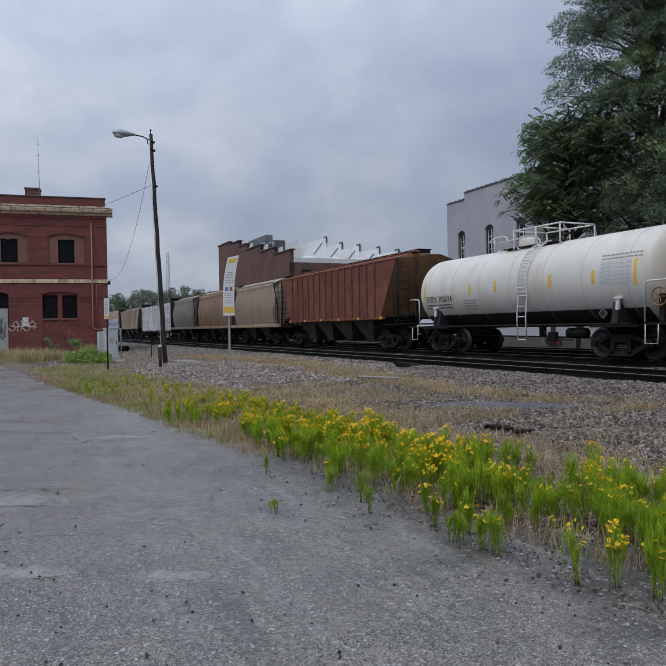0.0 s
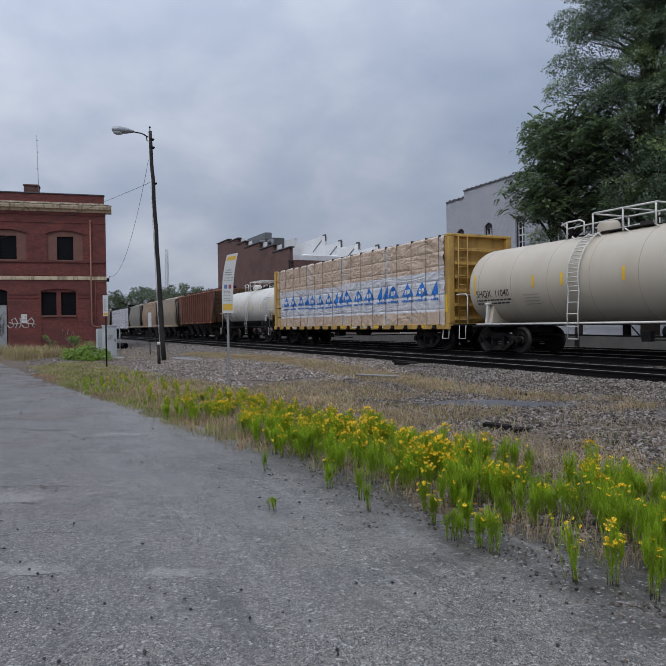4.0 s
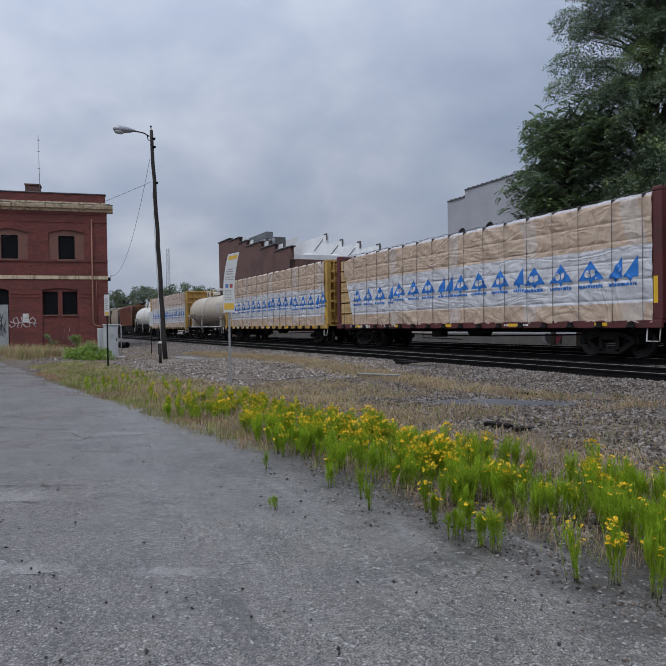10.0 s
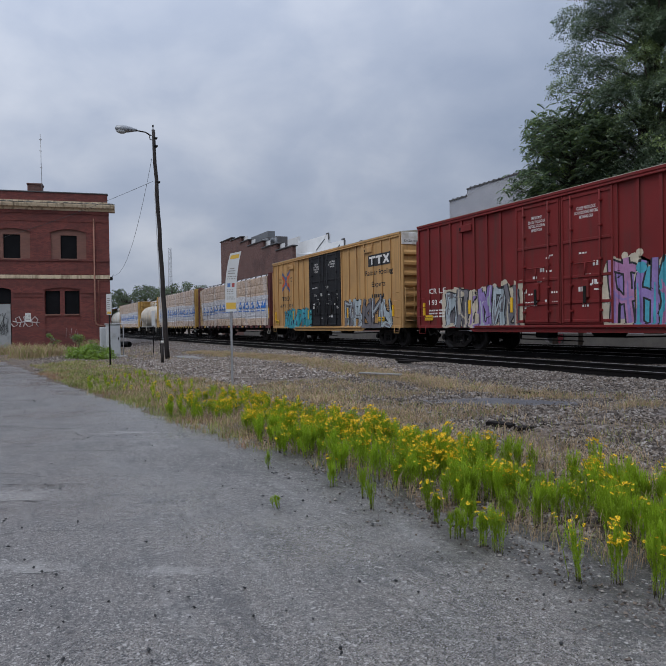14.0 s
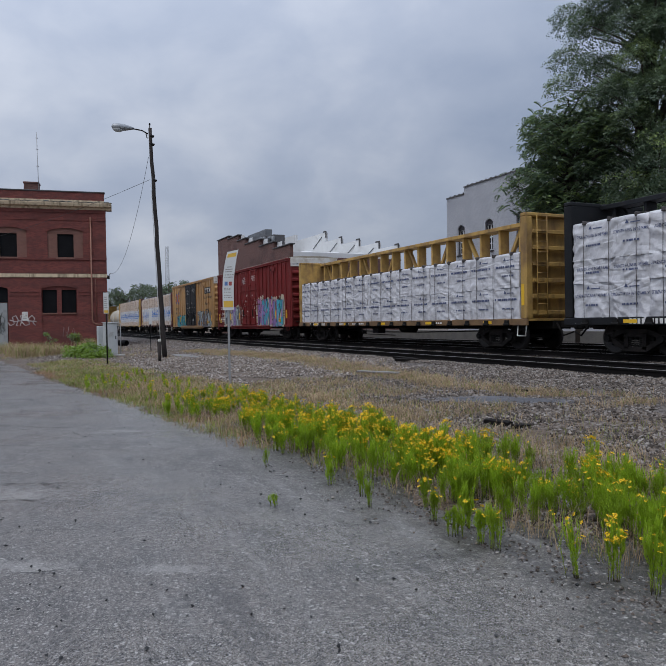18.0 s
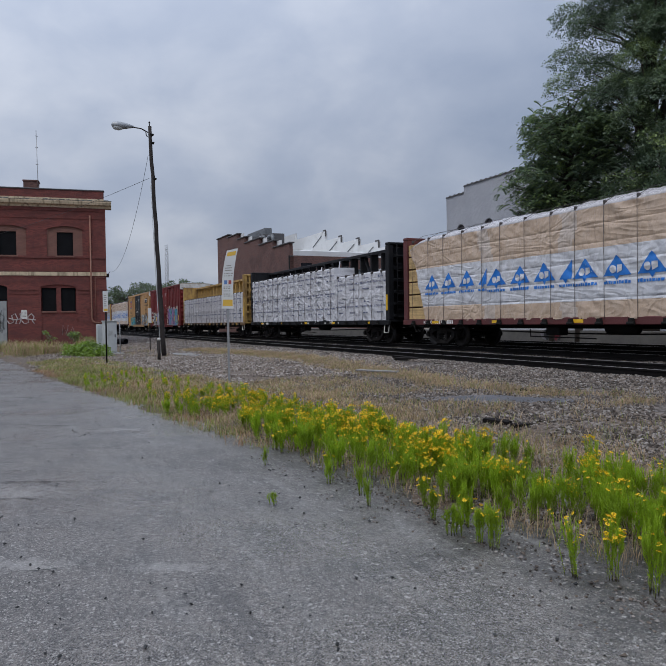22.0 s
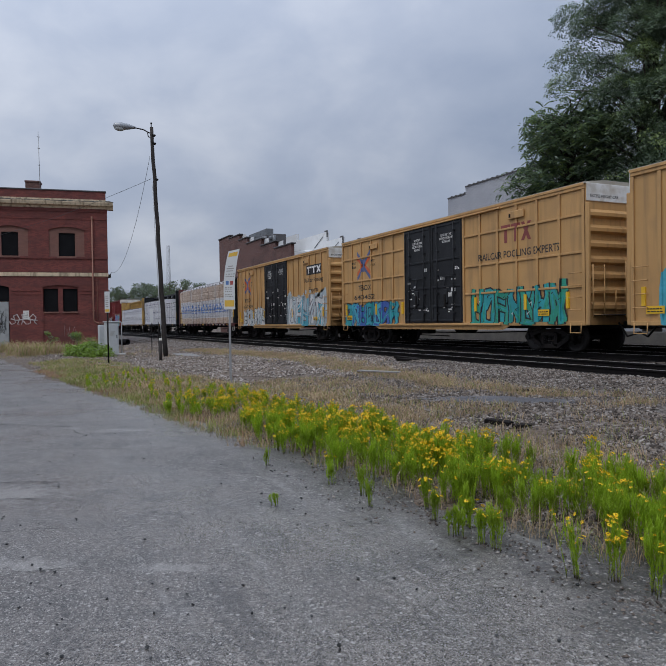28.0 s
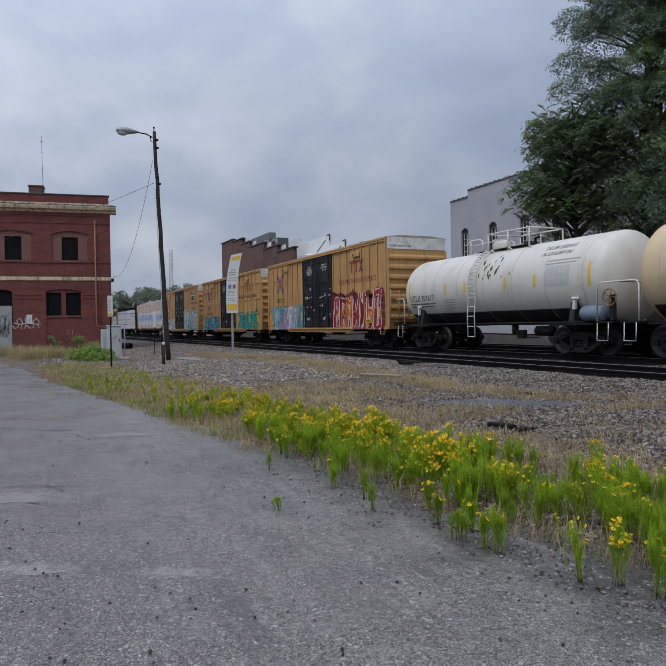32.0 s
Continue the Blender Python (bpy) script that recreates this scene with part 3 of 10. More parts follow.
for i_c, (p, q, w) in enumerate((((-7.95, -0.9), (-7.35, 0.42), 0.014), ((-7.3, -0.8), (-6.72, 0.22), 0.012), ((-7.6, 0.1), (-7.2, 0.75), 0.006), ((-8.6, -1.3), (-8.1, 0.1), 0.010), ((-10.9, 0.9), (-10.1, 1.75), 0.012),
                                 ((-12.4, -0.6), (-11.3, 0.9), 0.014), ((-14.6, -1.6), (-13.0, 0.5), 0.016), ((-18.4, -3.2), (-16.2, 0.4), 0.02), ((-6.9, 2.0), (-6.3, 2.75), 0.007), ((-4.95, -0.5), (-4.72, 0.4), 0.007),
                                 ((-9.6, -0.2), (-8.9, 1.4), 0.006), ((-22.5, -4.5), (-20.5, -0.8), 0.025), ((-5.9, -0.6), (-5.6, 0.5), 0.006))):
    crack(p, q, 200 + i_c, w)
pit = random.Random(17)
for i_c in range(70):
    px = -6.2 - 12 * pit.random()
    py = pit.uniform(-3.2, 1.2) - 0.12 * (-px - 6)
    ln, ang = pit.uniform(0.08, 0.35) * (0.6 - px * 0.06), radians(pit.uniform(55, 78))
    crack((px, py), (px + ln * math.cos(ang), py + ln * math.sin(ang)), 300 + i_c, 0.006 - px * 0.0009)
patch("wet_grit_patch", (-9.6, 7.75), 1.5, 0.36, 40, 71, "puddle_grit", "dark wet patch of fine grit in the gravel", None, 0.03, 0.25)


# ---- tracks ----
def rail_profile(y):
    return [(y - 0.07, -0.17), (y + 0.07, -0.17), (y + 0.07, -0.155), (y + 0.012, -0.14), (y + 0.012, -0.045), (y + 0.036, -0.035),
            (y + 0.036, -0.006), (y + 0.028, 0.0), (y - 0.028, 0.0), (y - 0.036, -0.006), (y - 0.036, -0.035), (y - 0.012, -0.045),
            (y - 0.012, -0.14), (y - 0.07, -0.155)]


def make_track(name, yc, label, near):
    tr = thing(name, label, "railway track", at=pose(0, yc, RAIL_Z), group="railway tracks", kind="structure")
    for s in (-1, 1):
        m = Mesh("rail_side")
        m.prism(rail_profile(s * 0.7525), "x", -420, 120, "rail_side")
        m.box(-420, 120, s * 0.7525 - 0.026, s * 0.7525 + 0.026, 0.001, 0.004, "rail_steel")
        part("rail", m, tr)
    r = random.Random(5 + int(yc))
    t = Mesh("tie_wood")
    t.box(-0.115, 0.115, -1.3, 1.3, -0.36, -0.176, "tie_wood", 0.012)
    for s in (-1, 1):
        t.box(-0.1, 0.1, s * 0.7525 - 0.18, s * 0.7525 + 0.18, -0.176, -0.168, "rail_side")
    me = t.data("tie")
    x, n = -3.0, 0
    rest = Mesh("tie_wood")
    while x > -190:
        if n < near:
            part("tie", me, tr, at=pose(x + r.uniform(-0.04, 0.04), r.uniform(-0.05, 0.05), r.uniform(-0.01, 0.012), 0, 0, r.uniform(-1.5, 1.5)))
        else:
            rest.box(x - 0.115, x + 0.115, -1.3, 1.3, -0.36, -0.176, "tie_wood")
        n += 1
        x -= 0.53
    if rest.v:
        part("far_ties", rest, tr)["kind"] = "stuff"
    return tr


make_track("track_near", NEAR_TRACK, "empty railway track with dark rails on wooden ties", 180)
make_track("track_middle", TRAIN_TRACK, "railway track that carries the freight train", 90)
make_track("track_far", FAR_TRACK, "railway track beyond the freight train", 40)


# ---- the freight train ----
# Cars are built round their middle at rail height; the train runs towards -x, the camera stands on the -y side.
CARS = []          # (object, station): the station is where its middle stands along the track at the start


def truck_mesh():
    m = Mesh("iron_worn")
    for s in (-1, 1):
        y = s * 1.0
        for a, b in (((-0.89, 0.50), (-0.42, 0.66)), ((-0.42, 0.66), (0.42, 0.66)), ((0.42, 0.66), (0.89, 0.50)), ((-0.80, 0.42), (-0.33, 0.16)),
                     ((0.80, 0.42), (0.33, 0.16)), ((-0.36, 0.17), (0.36, 0.17)), ((-0.30, 0.62), (-0.30, 0.18)), ((0.30, 0.62), (0.30, 0.18))):
            d = Vector((b[0] - a[0], 0, b[1] - a[1]))
            n = Vector((-d.z, 0, d.x)).normalized() * 0.065
            q = [(a[0] - n.x, a[1] - n.z), (b[0] - n.x, b[1] - n.z), (b[0] + n.x, b[1] + n.z), (a[0] + n.x, a[1] + n.z)]
            m.prism(q, "y", y - 0.07, y + 0.07, "iron_worn")
        for x in (-0.89, 0.89):
            m.box(x - 0.15, x + 0.15, y - 0.1, y + 0.1, 0.36, 0.60, "iron_worn", 0.03)
            m.turn([(-0.12, 0.10), (0.12, 0.10)], "y", (x, y + s * 0.05, 0.457), "iron_dark", 12)
        for x in (-0.17, 0.0, 0.17):
            for k in range(5):
                m.turn([(-0.018, 0.07), (0.018, 0.07)], "z", (x, y, 0.26 + k * 0.055), "iron_dark", 10)
        m.box(-0.26, 0.26, y - 0.09, y + 0.09, 0.50, 0.62, "iron_worn", 0.02)
    m.box(-0.22, 0.22, -0.95, 0.95, 0.46, 0.66, "iron_dark", 0.03)
    m.turn([(0.0, 0.2), (0.14, 0.2)], "z", (0, 0, 0.66), "iron_dark", 14)
    for x in (-0.42, 0.42):
        m.box(x - 0.06, x + 0.06, -0.9, 0.9, 0.40, 0.52, "iron_dark")
    return m.data("truck")


def wheelset_mesh():
    m = Mesh("wheel_steel")
    for s in (-1, 1):
        o = s * 0.7525
        rim = [(-0.07, 0.30), (-0.07, 0.455), (-0.045, 0.485), (-0.03, 0.462), (0.065, 0.452), (0.065, 0.39), (0.02, 0.36), (0.01, 0.16), (0.07, 0.13), (0.07, 0.10)]
        m.turn([(s * d, r) for d, r in rim], "y", (0, o, 0), "wheel_steel", 28)
        m.turn([(s * 0.012, 0.02), (s * 0.012, 0.37)], "y", (0, o, 0), "wheel_steel", 28)
        for k in range(6):
            a = k * math.pi / 3
            m.turn([(-0.02, 0.03), (0.02, 0.03)], "y", (0.23 * math.cos(a), o + s * 0.02, 0.23 * math.sin(a)), "iron_dark", 6)
    m.turn([(-1.08, 0.075), (1.08, 0.075)], "y", (0, 0, 0), "iron_dark", 12)
    return m.data("wheelset")


TRUCK, WHEELSET = truck_mesh(), wheelset_mesh()
FIRST = {}          # the first wheelset of each axle, whose turning the copies share


def add_trucks(car, *xs):
    for x in xs:
        if "truck" not in FIRST:
            t = part("truck", TRUCK, car, "dark cast-iron two-axle truck", pose(x, 0, 0))
            FIRST["truck"] = t
            FIRST["axles"] = [part("wheelset", WHEELSET, t, at=pose(dx, 0, 0.457)) for dx in (-0.89, 0.89)]
        else:
            PENDING.append((car, x))


PENDING = []


def coupler(m, x, s):
    """Draft sill, shank and knuckle that stick out of a car's end."""
    m.box(min(x, x + s * 0.75), max(x, x + s * 0.75), -0.09, 0.09, 0.74, 0.94, "iron_dark", 0.02)
    m.box(min(x + s * 0.6, x + s * 0.9), max(x + s * 0.6, x + s * 0.9), -0.17, 0.17, 0.70, 0.98, "iron_dark", 0.05)
    m.tube([(x + s * 0.1, -0.35, 0.9), (x + s * 0.45, -0.4, 0.5), (x + s * 0.8, -0.3, 0.62)], 0.03, "iron_dark", 6)


def frame_under(L, z0=0.72, wide=0.3):
    m = Mesh("iron_dark")
    m.box(-L / 2, L / 2, -wide, wide, z0, z0 + 0.3, "iron_dark", 0.03)
    for x in np.arange(-L / 2 + 1.0, L / 2, 2.1):
        m.box(x - 0.06, x + 0.06, -1.4, 1.4, z0 + 0.12, z0 + 0.28, "iron_dark")
    m.turn([(-0.55, 0.0), (-0.5, 0.2), (0.5, 0.2), (0.55, 0.0)], "x", (1.2, -0.8, 0.75), "iron_dark", 12)
    m.box(-1.6, -1.0, -1.1, -0.7, 0.5, 0.78, "iron_dark", 0.03)
    m.tube([(-L / 2 + 2, -0.5, 0.66), (-1.0, -0.55, 0.55), (1.5, -0.55, 0.55), (L / 2 - 2, -0.5, 0.66)], 0.025, "iron_dark", 6)
    m.tube([(-2.4, -1.0, 0.7), (-2.4, -1.0, 0.45), (0.4, -1.0, 0.42)], 0.02, "iron_dark", 6)
    return m


def ladder(m, x, z0, z1, mat, y=-1.66, w=0.42, step=0.34, r=0.014, face="y"):
    """Rungs with two stiles, on the side (face y) or on the rear end (face x)."""
    def P(a, z):
        return (x + a, y, z) if face == "y" else (x, y + a, z)
    for a in (0, w):
        m.tube([P(a, z0), P(a, z1)], r * 1.2, mat, 6)
    z = z0 + 0.1
    while z < z1:
        m.tube([P(0, z), P(w, z)], r, mat, 6)
        z += step


def bars(m, x0, x1, z, h, mat, y, r, lo=0.05, hi=0.18, gap=0.04):
    """A line of small print as plain bars."""
    x = x0
    while x < x1 - lo:
        w = min(r.uniform(lo, hi), x1 - x)
        m.box(x, x + w, y - 0.004, y, z, z + h, mat)
        x += w + gap


GRAF = {"g_teal": (0.03, 0.32, 0.34), "g_cyan": (0.07, 0.36, 0.45), "g_green": (0.03, 0.30, 0.20), "g_red": (0.42, 0.03, 0.03), "g_maroon": (0.18, 0.02, 0.03),
        "g_white": (0.62, 0.62, 0.60), "g_pale": (0.40, 0.46, 0.48), "g_grey": (0.17, 0.16, 0.17), "g_black": (0.02, 0.02, 0.022),
        "g_pink": (0.42, 0.20, 0.36), "g_violet": (0.28, 0.19, 0.42), "g_orange": (0.60, 0.20, 0.04), "g_cream": (0.55, 0.48, 0.36), "g_blue": (0.06, 0.12, 0.38), "g_navy": (0.02, 0.035, 0.09)}
for g_name, g_col in GRAF.items():
    surf(g_name, g_col, 0.55, vary=0.22, scale=2.2, fine=12, bump=0, dirt=tuple(c * 0.6 for c in g_col), amount=0.25)


def closed_curve(ctrl, n=5):
    """A smooth closed outline through the control points."""
    k, out = len(ctrl), []
    for i in range(k):
        p0, p1, p2, p3 = (np.array(ctrl[(i + d) % k], float) for d in (-1, 0, 1, 2))
        for j in range(n):
            t = j / n
            out.append(tuple(0.5 * (2 * p1 + (p2 - p0) * t + (2 * p0 - 5 * p1 + 4 * p2 - p3) * t * t + (3 * p1 - p0 - 3 * p2 + p3) * t ** 3)))
    return out


def grow(poly, d):
    """The outline pushed outwards by d."""
    n, out = len(poly), []
    area = sum(poly[i][0] * poly[(i + 1) % n][1] - poly[(i + 1) % n][0] * poly[i][1] for i in range(n))
    sg = 1 if area > 0 else -1
    for i in range(n):
        a, b = np.array(poly[i - 1]), np.array(poly[(i + 1) % n])
        t = b - a
        t = t / (np.linalg.norm(t) + 1e-9)
        out.append((poly[i][0] + sg * t[1] * d, poly[i][1] - sg * t[0] * d))
    return out


def fan(m, poly, y, mat):
    """A flat outline as a triangle fan, facing -y."""
    c = np.mean(np.array(poly), axis=0)
    n = len(poly)
    m.add([(c[0], y, c[1])] + [(p[0], y, p[1]) for p in poly], [(0, 1 + (i + 1) % n, 1 + i) for i in range(n)], mat)


RIBS = {}          # car name -> pieces of its near side as (x0, y0, x1, y1), from front to rear


def side_pieces(h, d0, d1, ribs):
    """The near side of a boxcar from end to end: panels, posts and doors."""
    out, x = [], -h
    posts = []
    for a, b in ((-h, d0), (d1, h)):
        posts += [a + 0.06 + (b - a - 0.12) * i / ribs for i in range(ribs + 1)]
    marks = [(p - 0.056, p + 0.056, -1.592) for p in posts] + [(d0, d1, -1.602)]
    for a, b, y in sorted(marks):
        a = max(a, x + 0.008)
        if b <= a:
            continue
        out += [(x, -1.547, a - 0.004, -1.547), (a - 0.004, -1.547, a, y), (a, y, b, y), (b, y, b + 0.004, -1.547)]
        x = b + 0.004
    out.append((x, -1.547, h + 0.1, -1.547))
    return out


def clip_x(poly, x, keep):
    """A convex outline cut at x; keep: 1 for the part beyond it, -1 for the part before it."""
    out = []
    for i in range(len(poly)):
        p, q = poly[i - 1], poly[i]
        a, b = keep * (p[0] - x), keep * (q[0] - x)
        if (a >= 0) != (b >= 0):
            t = a / (a - b)
            out.append(tuple(p[k] + (q[k] - p[k]) * t for k in range(3)))
        if b >= 0:
            out.append(q)
    return out


def drape(m, pieces, ref, sill=0.96):
    """Paint laid over panels and posts: every face is cut where the side steps in or out."""
    out = Mesh(*m.mats)
    turn_xz = lambda poly: [(p[2], p[1], p[0]) for p in poly]
    for face, sl in zip(m.f, m.m):
        P = [m.v[i] for i in face]
        for k in range(1, len(P) - 1):
            tri = turn_xz(clip_x(turn_xz([P[0], P[k], P[k + 1]]), 0.835, 1))
            if len(tri) < 3:
                continue
            low = turn_xz(clip_x(turn_xz(tri), sill, -1))
            high = turn_xz(clip_x(turn_xz(tri), sill, 1))
            if len(low) > 2:
                out.add([(p[0], -1.602 + (p[1] - ref), p[2]) for p in low], [tuple(range(len(low)))], m.mats[sl])
            if len(high) < 3:
                continue
            lo, hi = min(p[0] for p in high), max(p[0] for p in high)
            for x0, y0, x1, y1 in pieces:
                if x1 <= lo or x0 >= hi:
                    continue
                c = clip_x(clip_x(high, x0, 1), x1, -1)
                if len(c) > 2:
                    out.add([(p[0], y0 + (y1 - y0) * min(1, max(0, (p[0] - x0) / (x1 - x0))) + (p[1] - ref) - 0.003, p[2]) for p in c], [tuple(range(len(c)))], m.mats[sl])
    return out


def ribbon(m, pts, w0, w1, y, mat):
    """A flat tapering stroke through the points."""
    n, v = len(pts), []
    for i, p in enumerate(pts):
        a, b = np.array(pts[max(0, i - 1)]), np.array(pts[min(n - 1, i + 1)])
        d = (b - a) / (np.linalg.norm(b - a) + 1e-9)
        w = w0 + (w1 - w0) * i / (n - 1)
        v += [(p[0] - d[1] * w, y, p[1] + d[0] * w), (p[0] + d[1] * w, y, p[1] - d[0] * w)]
    m.add(v, [(2 * i, 2 * i + 1, 2 * i + 3, 2 * i + 2) for i in range(n - 1)], mat)


def graffiti(car, x0, x1, z0, z1, fills, line, halo, y, seed, n=6, label="", spiky=0.5, inner=None):
    """Sprayed bubble shapes in a row with outline, shading, inner strokes and drips; they spell nothing."""
    r, m = random.Random(seed), Mesh(line)
    w, H = (x1 - x0) / n, z1 - z0
    inner = inner or line
    lift = [0.0]

    def up(step=0.00025):
        lift[0] += step
        return y - lift[0]
    if halo:
        top = [(x0 - 0.25 + (x1 - x0 + 0.5) * i / 15, z1 + r.uniform(-0.12, 0.16) * H) for i in range(16)]
        low = [(x1 + 0.25 - (x1 - x0 + 0.5) * i / 7, z0 + r.uniform(-0.02, 0.06)) for i in range(8)]
        fan(m, closed_curve(top + low, 3), up(), halo)
        for _ in range(14):
            c, R = (r.uniform(x0, x1), z1 + r.uniform(-0.1, 0.14) * H), r.uniform(0.06, 0.16)
            fan(m, [(c[0] + R * math.cos(a), c[1] + R * math.sin(a)) for a in np.linspace(0, 5.8, 11)], up(), halo)
    # every figure is a few thick bent bars; outlines lie below fills, so that the bars run together
    for i in range(n):
        cx, hw = x0 + w * (i + 0.5), w * r.uniform(0.46, 0.58)
        a0, a1 = z0 + r.uniform(0.0, 0.10) * H, z1 - r.uniform(0.0, 0.16) * H
        lean, hh = r.uniform(-0.12, 0.22) * hw, a1 - a0
        thick = min(0.115, 0.17 * w) * r.uniform(0.85, 1.2)
        jag = spiky * 0.10 + 0.04
        forms = []
        for u in (r.uniform(-0.85, -0.6), r.uniform(0.45, 0.8)):
            forms.append([(u + r.uniform(-jag, jag), -0.03), (u + r.uniform(-jag, jag) * 2, 0.35), (u + r.uniform(-jag, jag) * 2, 0.7), (u + r.uniform(-0.3, 0.3), 1.02 + r.uniform(0, 0.12))])
        for v0, v1 in r.sample(((1.0, 0.92), (0.05, 0.0), (0.55, 0.42), (0.9, 0.1), (0.1, 0.85), (0.5, 0.95)), r.choice((2, 2, 3))):
            forms.append([(-0.75, v0), (r.uniform(-0.3, 0.3), (v0 + v1) / 2 + r.uniform(-0.12, 0.12)), (0.75, v1), (0.75 + r.uniform(0, 0.35), v1 + r.uniform(-0.12, 0.12))])
        paths = [[(cx + hw * u + lean * t, a0 + hh * t) for u, t in f] for f in forms]
        base, tone = fills[i % len(fills)], fills[(i + 1) % len(fills)]
        back = [(cx - hw * 0.9, a0 + 0.06), (cx + hw * 0.9, a0 + 0.06), (cx + hw * 0.85 + lean, a1 - 0.05), (cx - hw * 0.85 + lean, a1 - 0.05)]
        if r.random() < 0.6:
            fan(m, back, up(), tone)
        for p in paths:
            ribbon(m, p, thick + 0.055, thick * 0.8 + 0.05, up(), line)
        for p in paths:
            ribbon(m, p, thick, thick * 0.75, up(), base)
        for p in paths[:3]:          # a lighter or darker core along part of each bar
            k = r.choice((0, 1))
            ribbon(m, p[k:k + 3], thick * 0.45, thick * 0.15, up(), tone)
        for _ in range(r.choice((2, 3))):
            tx, tz = cx + hw * r.uniform(-0.8, 0.7), a0 + hh * r.uniform(0.15, 0.95)
            ribbon(m, [(tx, tz), (tx + r.uniform(0.02, 0.10), tz + 0.05), (tx + r.uniform(0.04, 0.22), tz + r.uniform(-0.08, 0.16))], 0.018, 0.006, up(), r.choice((inner, inner, "g_white" if line != "g_white" else "g_cream")))
        if r.random() < 0.4:
            ex, ez, R = cx + hw * r.uniform(-0.4, 0.4), a1 + H * r.uniform(-0.1, 0.08), H * r.uniform(0.05, 0.09)
            fan(m, [(ex + R * math.cos(t), ez + R * math.sin(t)) for t in np.linspace(0, 5.8, 9)], up(), r.choice(fills))
    for _ in range(n * 4):
        px, pz = r.uniform(x0, x1), z0 + r.uniform(0, 0.5) * H
        q, ww, yy = r.uniform(0.05, 0.3), r.uniform(0.006, 0.012), up(0.00005)
        m.add([(px, yy, pz - q), (px + ww, yy, pz - q), (px + ww, yy, pz), (px, yy, pz)], [(0, 1, 2, 3)], r.choice([line, fills[0], fills[-1]]))
    if car.name in RIBS:
        m = drape(m, RIBS[car.name], y)
    return part("graffiti", m, car, label or "sprayed graffiti, shapes that cannot be read")


